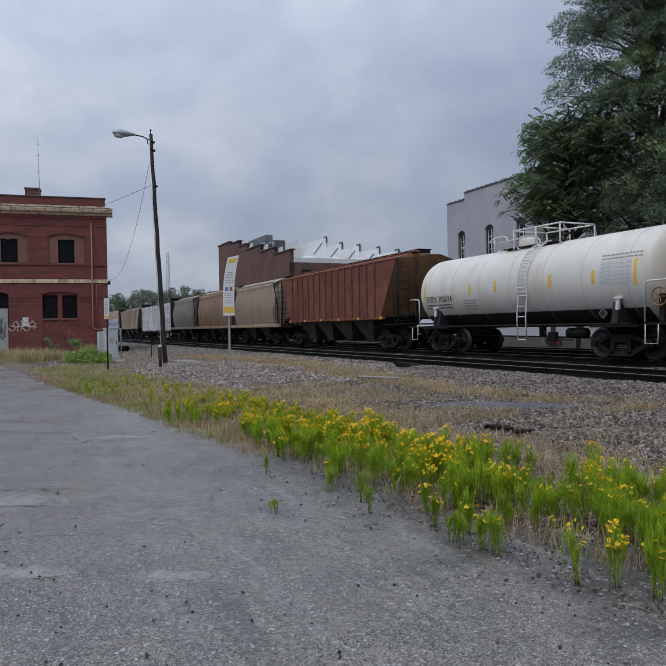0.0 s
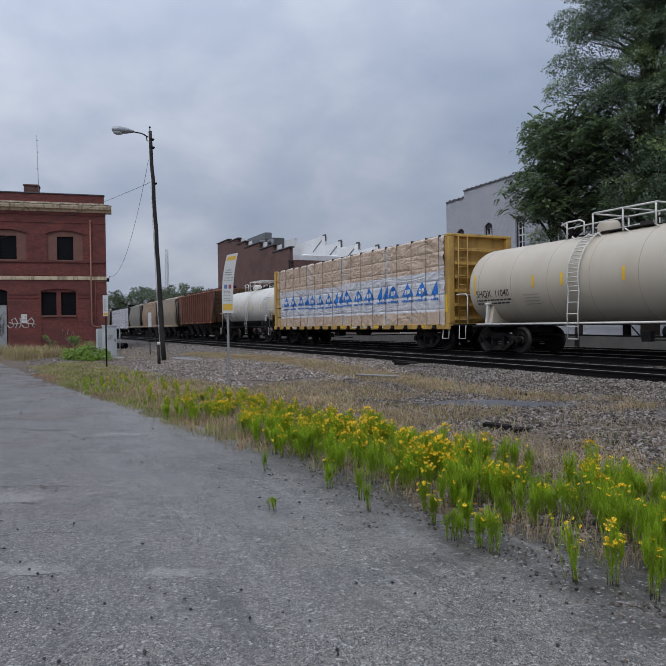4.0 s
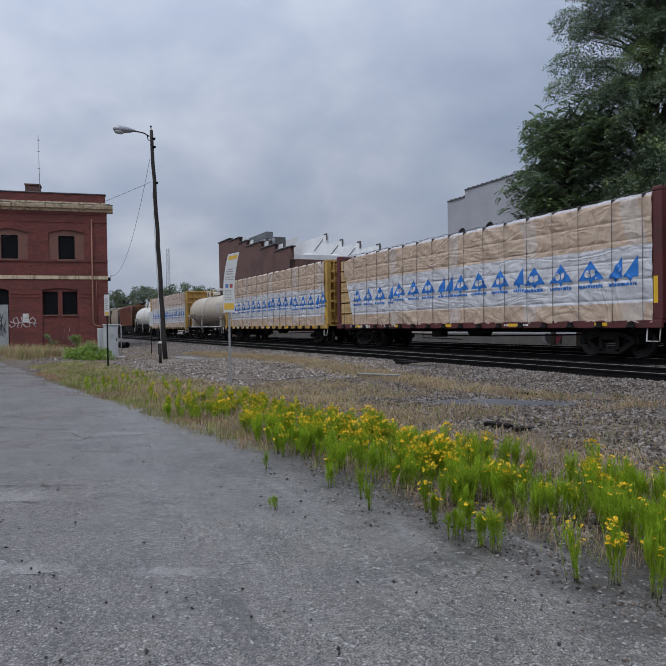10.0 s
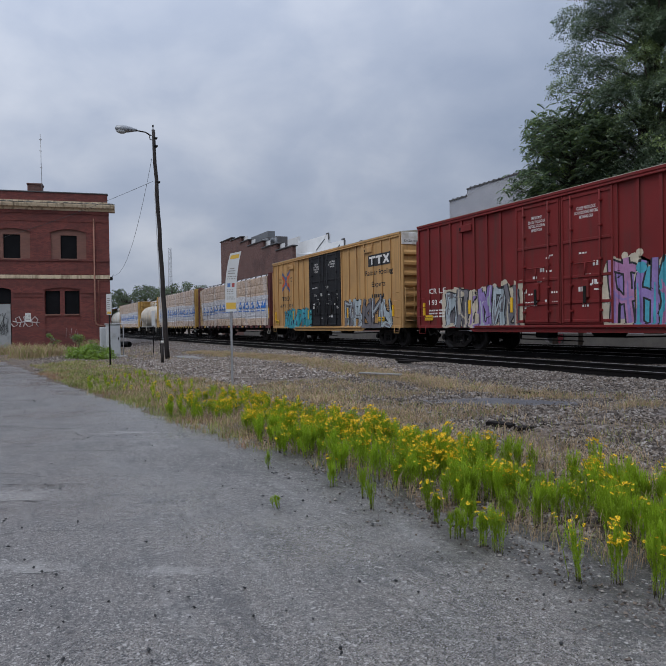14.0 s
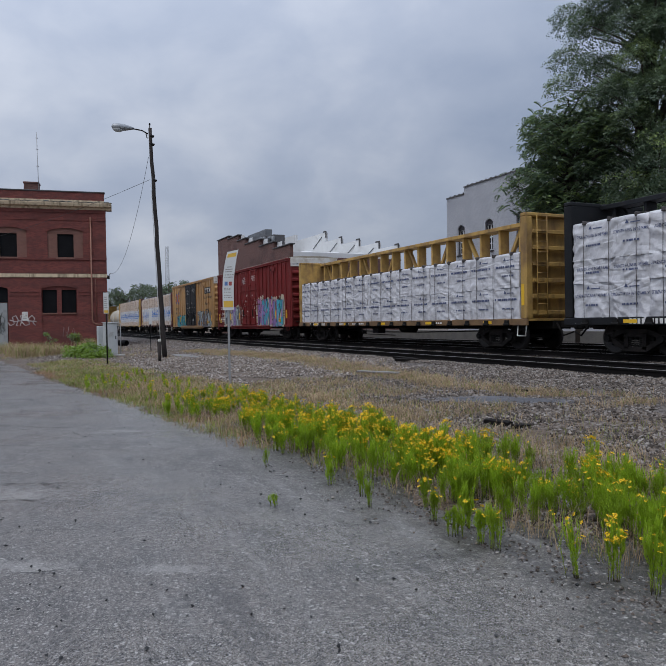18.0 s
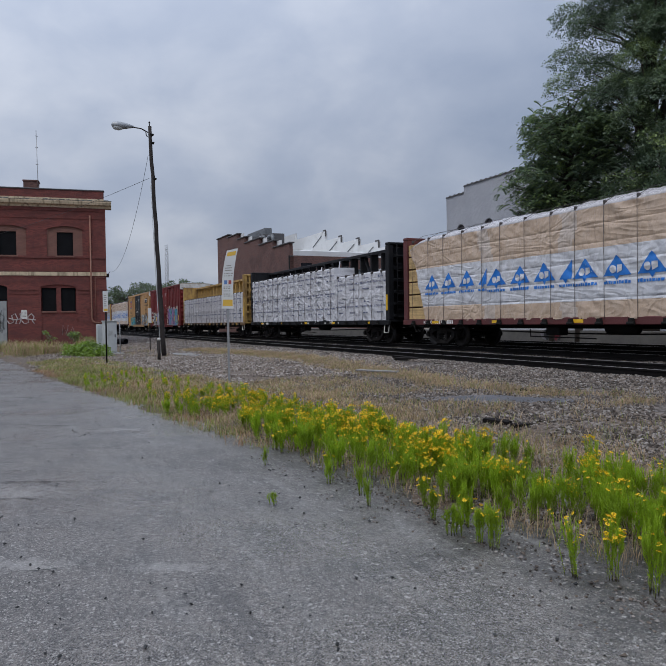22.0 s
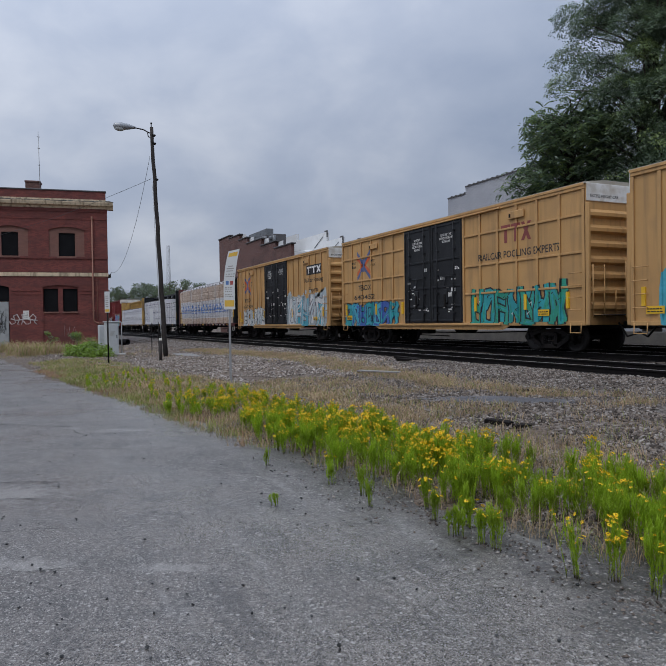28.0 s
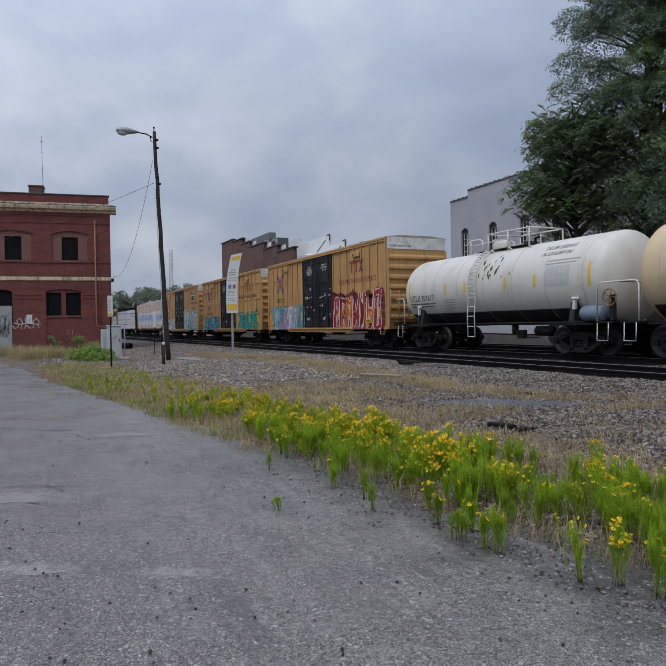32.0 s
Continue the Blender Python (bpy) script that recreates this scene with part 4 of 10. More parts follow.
def boxcar(label, L, paint, door_paint, ribs, cross=True, seed=1):
    """Excess-height boxcar with double doors on each side, ribbed sides and a corrugated end."""
    r = random.Random(seed)
    car = thing("boxcar", label, "boxcar", at=pose(0, TRAIN_TRACK, RAIL_Z), group="freight cars of the train")
    h = L / 2
    d0, d1 = -h + 6.02, -h + 10.08
    RIBS[car.name] = side_pieces(h, d0, d1, ribs)
    b = Mesh(paint)
    b.box(-h, h, -1.545, 1.545, 0.84, 4.86, paint, 0.02)
    for s in (-1, 1):
        y0, y1 = (s * 1.545, s * 1.60)
        tc = Mesh(paint)
        tc.box(-h, h, min(y0, y1), max(y0, y1), 4.80, 4.98, paint, 0.015)
        part("top_chord", tc, car)
        for x0, x1 in ((-h, d0 - 0.05), (d1 + 0.05, h)):
            tc = Mesh(paint)
            tc.box(x0, x1, min(y0, y1), max(y0, y1), 0.83, 0.95, paint, 0.01)
            part("side_sill", tc, car)
        tc = Mesh(paint)
        tc.prism([(-h + 0.3, 0.845), (-h + 3.3, 0.84), (-h + 3.7, 0.69), (h - 3.7, 0.69), (h - 3.3, 0.84), (h - 0.3, 0.845)], "y", s * 1.56 - 0.02, s * 1.56 + 0.02, paint)
        part("belly_sill", tc, car)
    part("body", b, car)
    post = Mesh(paint)
    post.prism([(-0.055, -0.045), (0.055, -0.045), (0.035, 0.0), (-0.035, 0.0)], "z", 0.95, 4.80, paint)
    pm = post.data("side_post")
    for s in (-1, 1):
        for x0, x1 in ((-h, d0), (d1, h)):
            n = ribs
            for i in range(n + 1):
                x = x0 + 0.06 + (x1 - x0 - 0.12) * i / n
                part("side_post", pm, car, at=pose(x, s * 1.545, 0, 0, 0, 0 if s < 0 else 180))
    for s in (-1, 1):
        ys = s * 1.545
        for k, (x0, x1) in enumerate(((d0, (d0 + d1) / 2 - 0.02), ((d0 + d1) / 2 + 0.02, d1))):
            dm = Mesh(door_paint)
            dm.box(x0, x1, min(ys, ys + s * 0.055), max(ys, ys + s * 0.055), 0.95, 4.80, door_paint, 0.01)
            pieces = []
            for i in range(5):
                z = (1.00, 1.55, 2.30, 3.35, 4.66)[i]
                cb = Mesh(door_paint)
                cb.box(x0 + 0.102, x1 - 0.102, min(ys + s * 0.056, ys + s * 0.085), max(ys + s * 0.056, ys + s * 0.098), z, z + 0.085, door_paint, 0.01)
                pieces.append(("cross_bar", cb))
            for x in (x0 + 0.03, x1 - 0.10):
                cb = Mesh(door_paint)
                cb.box(x, x + 0.07, min(ys + s * 0.056, ys + s * 0.09), max(ys + s * 0.056, ys + s * 0.10), 0.97, 4.78, door_paint, 0.01)
                pieces.append(("door_stile", cb))
            dr = part("door", dm, car, "dark sliding plug door with cross bars" if door_paint == "door_black" else "sliding door with cross bars")
            for nm, cb in pieces:
                part(nm, cb, dr)
            rod = Mesh(door_paint)
            for x in (x0 + 0.45, x1 - 0.45):
                rod.tube([(x, ys + s * 0.125, 1.0), (x, ys + s * 0.125, 4.74)], 0.024, door_paint, 6)
                for z in (1.3, 2.05, 2.75, 3.7, 4.4):
                    rod.box(x - 0.05, x + 0.05, min(ys + s * 0.056, ys + s * 0.15), max(ys + s * 0.056, ys + s * 0.15), z, z + 0.07, door_paint, 0.01)
            part("locking_bar", rod, dr)
            hd = Mesh(door_paint)
            xm = (x0 + x1) / 2
            hd.tube([(xm - 0.42, ys + s * 0.12, 2.72), (xm + 0.42, ys + s * 0.12, 2.72)], 0.02, door_paint, 6)
            hd.tube([(xm, ys + s * 0.12, 2.72), (xm, ys + s * 0.13, 2.36)], 0.02, door_paint, 6)
            hd.box(xm - 0.11, xm + 0.11, min(ys + s * 0.056, ys + s * 0.13), max(ys + s * 0.056, ys + s * 0.13), 1.70, 2.24, door_paint, 0.02)
            hd.box(xm - 0.05, xm + 0.05, min(ys + s * 0.13, ys + s * 0.17), max(ys + s * 0.13, ys + s * 0.17), 1.55, 2.05, "iron_dark", 0.01)
            part("lock_handle", hd, dr)
            if s < 0:
                pr = Mesh("mark_white")
                lines = ("IMPORTANT", "CLOSE THIS DOOR", "BEFORE CLOSING", "MAIN DOOR") if k == 0 else ("CLOSE AND LOCK", "BOTH DOORS BEFORE", "MOVING CAR")
                if door_paint:
                    for j, line in enumerate(lines):
                        wd = 0.052 * len(line)
                        letters(pr, line, 0.13, "mark_white", ((x0 + x1) / 2 - wd / 2, ys - 0.058, 4.28 - j * 0.13), width=wd)
                for j in range(16):
                    xx, zz = r.uniform(x0 + 0.2, x1 - 0.3), r.choice((1.4, 1.55, 1.9, 2.1, 2.3, 2.6, 3.0)) + r.uniform(-0.05, 0.05)
                    bars(pr, xx, xx + r.uniform(0.12, 0.3), zz, r.choice((0.05, 0.06, 0.14)), "mark_white", ys - 0.058, r, 0.03, 0.1)
                part("door_print", pr, dr)["kind"] = "stuff"
    for x in (-h + 2.9, h - 3.3):
        tg = Mesh(paint)
        tg.box(x, x + 0.75, -1.64, -1.585, 4.36, 4.62, paint, 0.02)
        tg.box(x + 0.05, x + 0.14, -1.646, -1.636, 4.42, 4.54, "iron_dark", 0.01)
        part("tag_board", tg, car)
    gd = Mesh("iron_worn")
    gd.box(d0 - 2.2, d1 + 2.2, -1.66, -1.60, 0.84, 0.92, paint, 0.01)
    gd.box(d0 - 2.2, d1 + 2.2, -1.66, -1.60, 4.80, 4.85, paint, 0.01)
    part("door_track", gd, car)
    rf = Mesh(paint)
    rf.prism([(-1.62, 4.95), (-1.62, 5.0), (-0.8, 5.09), (0.8, 5.09), (1.62, 5.0), (1.62, 4.95)], "x", -h - 0.03, h + 0.03, "roof_grey")
    rf.box(-h, h, -1.625, -1.60, 4.90, 4.985, paint, 0.008)
    for x in np.arange(-h + 0.6, h, 1.1):
        rf.box(x - 0.05, x + 0.05, -1.2, 1.2, 5.04, 5.11, "roof_grey", 0.01)
    part("roof", rf, car, "galvanised metal roof")
    for s in (-1, 1):
        em = Mesh(paint)
        x0 = s * h
        em.box(min(x0, x0 + s * 0.03), max(x0, x0 + s * 0.03), -1.56, 1.56, 0.84, 4.96, paint, 0.01)
        for i in range(7):
            z = 1.25 + i * 0.45
            q = [(x0 + s * 0.03, z), (x0 + s * 0.13, z + 0.07), (x0 + s * 0.13, z + 0.17), (x0 + s * 0.03, z + 0.27)]
            em.prism(q, "y", -1.5, 1.5, paint)
        em.box(min(x0, x0 + s * 0.14), max(x0, x0 + s * 0.14), -1.58, -1.48, 0.84, 4.4, paint, 0.02)
        em.box(min(x0, x0 + s * 0.14), max(x0, x0 + s * 0.14), 1.48, 1.58, 0.84, 4.4, paint, 0.02)
        en = part("end_wall", em, car, "corrugated end wall")
        wb = Mesh("mark_white")
        wb.box(min(x0 + s * 0.03, x0 + s * 0.06), max(x0 + s * 0.03, x0 + s * 0.06), -1.55, 1.55, 4.45, 4.97, "end_white", 0.01)
        if s > 0:
            letters(wb, "EXCESS HEIGHT CAR", 0.12, "mark_black", (x0 + 0.065, -1.42, 4.56), (0, 1, 0), width=1.12)
        part("white_band", wb, en, "white painted band")
        ld = Mesh(paint)
        ladder(ld, x0 + s * 0.22, 1.05, 2.6, paint, y=-1.5, w=0.45, face="x")
        ladder(ld, x0 + s * 0.22, 1.2, 1.9, paint, y=-0.6, w=0.45, face="x")
        for z in (1.5, 2.55):
            ld.tube([(x0, -1.5, z), (x0 + s * 0.22, -1.5, z)], 0.012, paint, 6)
            ld.tube([(x0, -1.05, z), (x0 + s * 0.22, -1.05, z)], 0.012, paint, 6)
        ld.box(min(x0, x0 + s * 0.35), max(x0, x0 + s * 0.35), -1.3, 1.3, 1.12, 1.15, "iron_worn", 0.01)
        part("end_ladder", ld, en)
        if s > 0:
            bw = Mesh("iron_worn")
            bw.turn([(-0.02, 0.26), (0.0, 0.29), (0.02, 0.26)], "x", (x0 + 0.3, 0.2, 2.0), "iron_worn", 18)
            for k in range(4):
                a = k * math.pi / 4
                bw.tube([(x0 + 0.3, 0.2 - 0.27 * math.cos(a), 2.0 - 0.27 * math.sin(a)), (x0 + 0.3, 0.2 + 0.27 * math.cos(a), 2.0 + 0.27 * math.sin(a))], 0.015, "iron_worn", 5)
            bw.box(x0 + 0.1, x0 + 0.28, 0.05, 0.35, 1.75, 2.2, "iron_worn", 0.03)
            part("brake_wheel", bw, car, "rusty handbrake wheel")
    sd = Mesh(paint)
    for x in (-h + 0.12, h - 0.56):
        z = 1.3
        while z < 2.7:
            sd.tube([(x, -1.60, z), (x, -1.68, z), (x + 0.44, -1.68, z), (x + 0.44, -1.60, z)], 0.014, paint, 6)
            z += 0.36
        sd.tube([(x, -1.6, 0.9), (x, -1.62, 0.62), (x + 0.42, -1.62, 0.62), (x + 0.42, -1.6, 0.9)], 0.016, paint, 6)
    part("ladder", sd, car)
    for x in (-h + 0.35, -h + 3.4, d0 - 0.3, d1 + 0.7, h - 2.6, h - 0.75):
        ym = Mesh("mark_yellow")
        ym.box(x, x + 0.11, -1.602, -1.548, 1.35, 1.85, "mark_yellow")
        part("reflector", ym, car, "yellow reflector strip")
    for x in (-h + 0.5, h - 2.0):
        ym = Mesh("mark_yellow")
        ym.box(x, x + 0.55, -1.604, -1.596, 1.14, 1.34, "mark_yellow")
        bars(ym, x + 0.04, x + 0.5, 1.25, 0.03, "mark_black", -1.606, r, 0.03, 0.1, 0.02)
        bars(ym, x + 0.04, x + 0.5, 1.18, 0.03, "mark_black", -1.606, r, 0.03, 0.1, 0.02)
        part("plate", ym, car, "yellow printed plate")
    ym = Mesh("mark_black")
    for x in (-h + 2.0, h - 1.6):
        for j in range(5):
            bars(ym, x, x + 0.55, 1.4 + j * 0.1, 0.045, "mark_black", -1.597, r, 0.04, 0.12, 0.03)
    part("stencil", drape(ym, RIBS[car.name], -1.597), car, "small black stencils")["kind"] = "stuff"
    un = frame_under(L)
    coupler(un, -h, -1)
    coupler(un, h, 1)
    part("underframe", un, car)
    add_trucks(car, -h + 2.05, h - 2.05)
    return car


surf("roof_grey", (0.42, 0.38, 0.31), 0.6, 0.3, 0.15, 1.0, dirt=(0.3, 0.2, 0.1), amount=0.3)
surf("end_white", (0.72, 0.71, 0.68), 0.6, 0.0, 0.1, 1.5, dirt=(0.38, 0.31, 0.22), amount=0.4)


def ttx_marks(car, L, dark_plate, number, seed):
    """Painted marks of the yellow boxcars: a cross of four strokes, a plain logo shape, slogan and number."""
    h, y = L / 2, -1.597
    m = Mesh("mark_black")
    cx, cz = -h + 2.22, 3.7
    for sx, sz, mat, o in ((-1, 1, "cross_blue", 0.0), (1, -1, "cross_blue", 0.0), (1, 1, "cross_blue", 0.0), (-1, -1, "cross_blue", 0.0)):
        for k, mt in ((0.0, "cross_blue"), (0.19, "cross_orange")):
            x_in, x_out = cx + sx * 0.02, cx + sx * 0.66
            zi, zo = cz + sz * (0.10 if k == 0 else -0.02), cz + sz * (0.62 if k == 0 else 0.42)
            zo = zo if k == 0 else cz + sz * 0.38
            q = [(x_in, zi - 0.10), (x_in, zi + 0.10), (x_out, zo + 0.10), (x_out, zo - 0.10)]
            m.add([(px, y - (0.002 if k == 0 else 0.001), pz) for px, pz in q], [(0, 1, 2, 3)], mt)
    m.add([(cx - 0.08, y - 0.003, cz - 0.3), (cx + 0.08, y - 0.003, cz - 0.3), (cx + 0.08, y - 0.003, cz + 0.3), (cx - 0.08, y - 0.003, cz + 0.3)], [(0, 1, 2, 3)], "cross_blue")
    ink = "mark_black"
    letters(m, "next", 0.2, ink, (-h + 1.08, y, 3.82), width=0.36)
    letters(m, "load", 0.2, ink, (-h + 1.08, y, 3.62), width=0.36)
    letters(m, "any", 0.2, ink, (-h + 3.0, y, 3.82), width=0.3)
    letters(m, "road", 0.2, ink, (-h + 3.0, y, 3.62), width=0.36)
    letters(m, "TBOX", 0.36, ink, (-h + 1.65, y, 2.52), width=1.3)
    letters(m, number, 0.3, ink, (-h + 1.2, y, 2.1), width=2.1)
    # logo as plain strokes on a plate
    if dark_plate:
        x0, x1 = h - 3.0, h - 0.85
        m.box(x0, x1, y - 0.004, y, 3.70, 4.24, "mark_black")
        lt, k = "mark_white", (x1 - x0)
        px, pz, ph, pw = x0 + 0.1, 3.78, 0.38, (k - 0.2) / 3
    else:
        lt = "mark_brown"
        px, pz, ph, pw = h - 3.75, 3.62, 0.6, 0.5
    for i in range(2):
        bx = px + i * pw
        m.box(bx, bx + pw * 0.92, y - 0.007, y - 0.005, pz + ph * 0.75, pz + ph, lt)
        m.box(bx + pw * 0.33, bx + pw * 0.62, y - 0.007, y - 0.005, pz, pz + ph * 0.75, lt)
    bx = px + 2 * pw
    for q in (((0, 0), (0.3, 0), (0.95, 1), (0.65, 1)), ((0.0, 1), (0.3, 1), (0.95, 0), (0.65, 0))):
        m.add([(bx + a * pw, y - 0.0065 - 0.0005 * (q[0][1]), pz + b * ph) for a, b in q], [(0, 1, 2, 3)], lt)
    if dark_plate:
        letters(m, "Railcar Pooling", 0.34, ink, (h - 3.3, y, 3.30), width=2.6)
        letters(m, "Experts", 0.34, ink, (h - 2.6, y, 2.75), width=1.2)
        bars(m, h - 2.6, h - 1.4, 2.24, 0.16, ink, y, random.Random(seed), 0.08, 0.14, 0.05)
    else:
        letters(m, "RAILCAR POOLING EXPERTS", 0.34, "mark_brown" if seed == 4 else ink, (h - 4.95, y, 3.12), width=3.95)
    part("painted_mark", drape(m, RIBS[car.name], y), car, "painted slogan, number and emblem")["kind"] = "stuff"
    return car


def tank_car(label, L, paint, lower, r0, seed, climb=-0.75):
    """Tank car: a barrel with domed ends on saddles, side sills, platform with rails, ladders and fittings."""
    r = random.Random(seed)
    car = thing("tank_car", label, "tank car", at=pose(0, TRAIN_TRACK, RAIL_Z), group="freight cars of the train")
    h, zc = L / 2, 2.36
    b = Mesh(paint)
    prof = [(-h, 0.0)] + [(-h + 0.55 * (1 - math.cos(a)), r0 * math.sin(a)) for a in np.linspace(0.12, math.pi / 2, 9)]
    prof += [(-h + 0.58 + (L - 1.16) * i / 8, r0) for i in range(9)]
    prof += [(h - 0.55 * (1 - math.cos(a)), r0 * math.sin(a)) for a in np.linspace(math.pi / 2, 0.12, 9)] + [(h, 0.0)]
    n = 64
    v, f, slots = [], [], []
    for d, rad in prof:
        for k in range(n):
            a = 2 * math.pi * k / n
            v.append((d, rad * math.cos(a), zc + rad * math.sin(a)))
    for i in range(len(prof) - 1):
        for k in range(n):
            k2 = (k + 1) % n
            zz = (v[i * n + k][2] + v[i * n + k2][2] + v[(i + 1) * n + k][2] + v[(i + 1) * n + k2][2]) / 4
            low = lower and zz < 1.47 and abs(prof[i][0]) < h - 0.55
            f.append((i * n + k, i * n + k2, (i + 1) * n + k2, (i + 1) * n + k))
            slots.append(lower if low else paint)
    b.add(v, f, paint, True)
    b.m = [b.slot(q) for q in slots]
    part("barrel", b, car)
    sm = Mesh("seam_grey")
    for i in range(7):
        x = -h + 1.0 + (L - 2.0) * i / 6
        sm.turn([(x - 0.010, r0 + 0.001), (x - 0.006, r0 + 0.005), (x + 0.006, r0 + 0.005), (x + 0.010, r0 + 0.001)], "x", (0, 0, zc), "seam_grey" if paint != "tank_cream" else "seam_tan", 64)
    part("weld_seam", sm, car)["kind"] = "stuff"
    un = Mesh("iron_dark")
    for s in (-1, 1):
        xs = s * (h - 1.5)
        un.box(xs - 1.9 if s < 0 else xs - 1.4, xs + 1.4 if s < 0 else xs + 1.9, -0.32, 0.32, 0.70, 1.05, "iron_dark", 0.03)
        un.prism([(-1.35, 0.95), (-1.2, 1.75), (-0.9, 1.25), (0.9, 1.25), (1.2, 1.75), (1.35, 0.95)], "x", xs - 0.14, xs + 0.14, "tank_black" if lower else paint)
        un.box(xs - 0.8, xs + 0.9, -1.5, 1.5, 0.93, 0.99, "iron_dark", 0.01)
        coupler(un, s * (h + 0.35), s)
    un.tube([(-h + 0.9, -1.42, 1.02), (h - 0.9, -1.42, 1.02)], 0.035, "iron_dark" if lower else "rail_white", 8)
    un.tube([(-h + 0.9, 1.42, 1.02), (h - 0.9, 1.42, 1.02)], 0.035, "iron_dark", 8)
    un.turn([(-0.4, 0.0), (-0.36, 0.17), (0.36, 0.17), (0.4, 0.0)], "x", (2.2, -0.5, 0.75), "iron_dark", 12)
    un.tube([(0.1, 0, 0.98), (0.1, 0, 0.6)], 0.12, "iron_dark", 10)
    un.tube([(-3.2, -0.4, 0.66), (3.0, -0.4, 0.6)], 0.025, "iron_dark", 6)
    un.tube([(1.0, -0.9, 0.95), (1.6, -1.1, 0.55), (2.6, -1.1, 0.55)], 0.02, "iron_dark", 6)
    un.box(1.6, 1.9, -1.2, -1.0, 0.5, 0.8, "iron_dark", 0.02)
    part("underframe", un, car)
    for s in (-1, 1):
        xs = s * (h - 1.4)
        sd = Mesh(paint)
        sd.prism([(xs - 0.10, 1.02), (xs + 0.02, 1.02), (xs + 0.07, 1.42), (xs - 0.03, 1.42)], "y", -1.38, -1.30, "tank_black" if lower else "rail_white")
        sd.prism([(xs - 0.035, 1.422), (xs + 0.065, 1.422), (xs + 0.09, 1.70), (xs - 0.01, 1.70)], "y", -1.38, -1.30, "rail_white")
        sd.box(xs - 0.08, xs + 0.15, -1.40, -1.20, 1.70, 1.78, "rail_white", 0.02)
        part("saddle", sd, car)
        er = Mesh("rail_white")
        xe = s * (h + 0.15)
        er.tube([(xe - s * 0.55, -1.45, 1.05), (xe - s * 0.55, -1.45, 2.05), (xe - s * 0.45, -1.45, 2.15), (xe + s * 0.12, -1.45, 2.15), (xe + s * 0.12, 1.3, 2.15), (xe - s * 0.55, 1.45, 2.15), (xe - s * 0.55, 1.45, 1.05)], 0.022, "rail_white", 8)
        er.box(min(xe - s * 0.6, xe + s * 0.3), max(xe - s * 0.6, xe + s * 0.3), -1.5, 1.5, 0.98, 1.04, "iron_dark", 0.01)
        er.tube([(xe - s * 0.5, -1.5, 1.0), (xe - s * 0.5, -1.52, 0.5), (xe - s * 0.1, -1.52, 0.5), (xe - s * 0.1, -1.5, 1.0)], 0.014, "rail_white", 6)
        part("end_rail", er, car, "pale bent tube hand rail")
    zt = zc + r0
    pl = Mesh("rail_white")
    pl.box(-1.2, 1.6, -0.6, 0.6, zt - 0.05, zt - 0.01, "iron_worn", 0.01)
    for x, z in ((-1.5, 0.42), (-0.45, 0.54), (0.65, 0.54), (1.75, 0.50)):
        for y in (-0.75, 0.75):
            pl.tube([(x, y, zt - 0.12), (x, y, zt + z)], 0.026, "rail_white", 6)
    for y in (-0.75, 0.75):
        pl.tube([(-1.75, y, zt + 0.35), (-1.5, y, zt + 0.42), (-0.95, y, zt + 0.42), (-0.8, y, zt + 0.34), (-0.8, y, zt - 0.05)], 0.026, "rail_white", 6)
        pl.tube([(-0.45, y, zt + 0.54), (1.75, y, zt + 0.52)], 0.026, "rail_white", 6)
        pl.tube([(-1.5, y, zt + 0.22), (0.65, y, zt + 0.26)], 0.02, "rail_white", 6)
    for x in (-0.45, 0.65, 1.75):
        pl.tube([(x, -0.75, zt + 0.53), (x, 0.75, zt + 0.53)], 0.026, "rail_white", 6)
    for x in (-1.3, -0.3, 0.7, 1.7):
        pl.tube([(x, -0.75, zt - 0.05), (x + 0.15, -0.6, zt - 0.22)], 0.022, "rail_white", 6)
    part("top_platform", pl, car, "pale top platform with hand rails")
    dm = Mesh(paint)
    dm.turn([(0.0, 0.33), (0.28, 0.33), (0.38, 0.25), (0.42, 0.0)], "z", (-0.35, -0.2, zt - 0.06), paint, 20)
    dm.turn([(0.0, 0.18), (0.22, 0.18), (0.22, 0.0)], "z", (0.75, 0.1, zt - 0.04), "iron_worn", 14)
    dm.tube([(1.1, 0.1, zt - 0.05), (1.1, 0.1, zt + 0.25), (1.3, 0.1, zt + 0.28)], 0.05, "iron_worn", 8)
    part("valve_dome", dm, car)
    ld = Mesh("rail_white")
    path = [(climb, -(r0 + 0.10) * math.cos(a), zc + (r0 + 0.10) * math.sin(a)) for a in np.linspace(-0.25, 1.2, 9)]
    path = [(climb, -1.5, 0.55), (climb, -1.52, 1.3)] + [p for p in path if p[2] > 1.6]
    for dx in (0.0, 0.42):
        ld.tube([(p[0] + dx, p[1], p[2]) for p in path], 0.02, "rail_white", 6)
    for p, q in zip(path, path[1:]):
        ld.tube([p, (p[0] + 0.42, p[1], p[2])], 0.017, "rail_white", 6)
        mid = tuple((a + c) / 2 for a, c in zip(p, q))
        ld.tube([mid, (mid[0] + 0.42, mid[1], mid[2])], 0.017, "rail_white", 6)
    part("ladder", ld, car)
    bw = Mesh("hop_rust")
    xb = h + 0.02
    bw.tube([(xb + 0.24 * math.cos(a), -1.42, 1.72 + 0.24 * math.sin(a)) for a in np.linspace(0, 6.283, 17)], 0.02, "hop_rust", 6)
    for a in np.linspace(0, 5.03, 5):
        bw.tube([(xb, -1.40, 1.72), (xb + 0.23 * math.cos(a), -1.42, 1.72 + 0.23 * math.sin(a))], 0.012, "hop_rust", 5)
    bw.box(xb - 0.07, xb + 0.07, -1.36, -1.2, 1.05, 1.80, "iron_worn", 0.02)
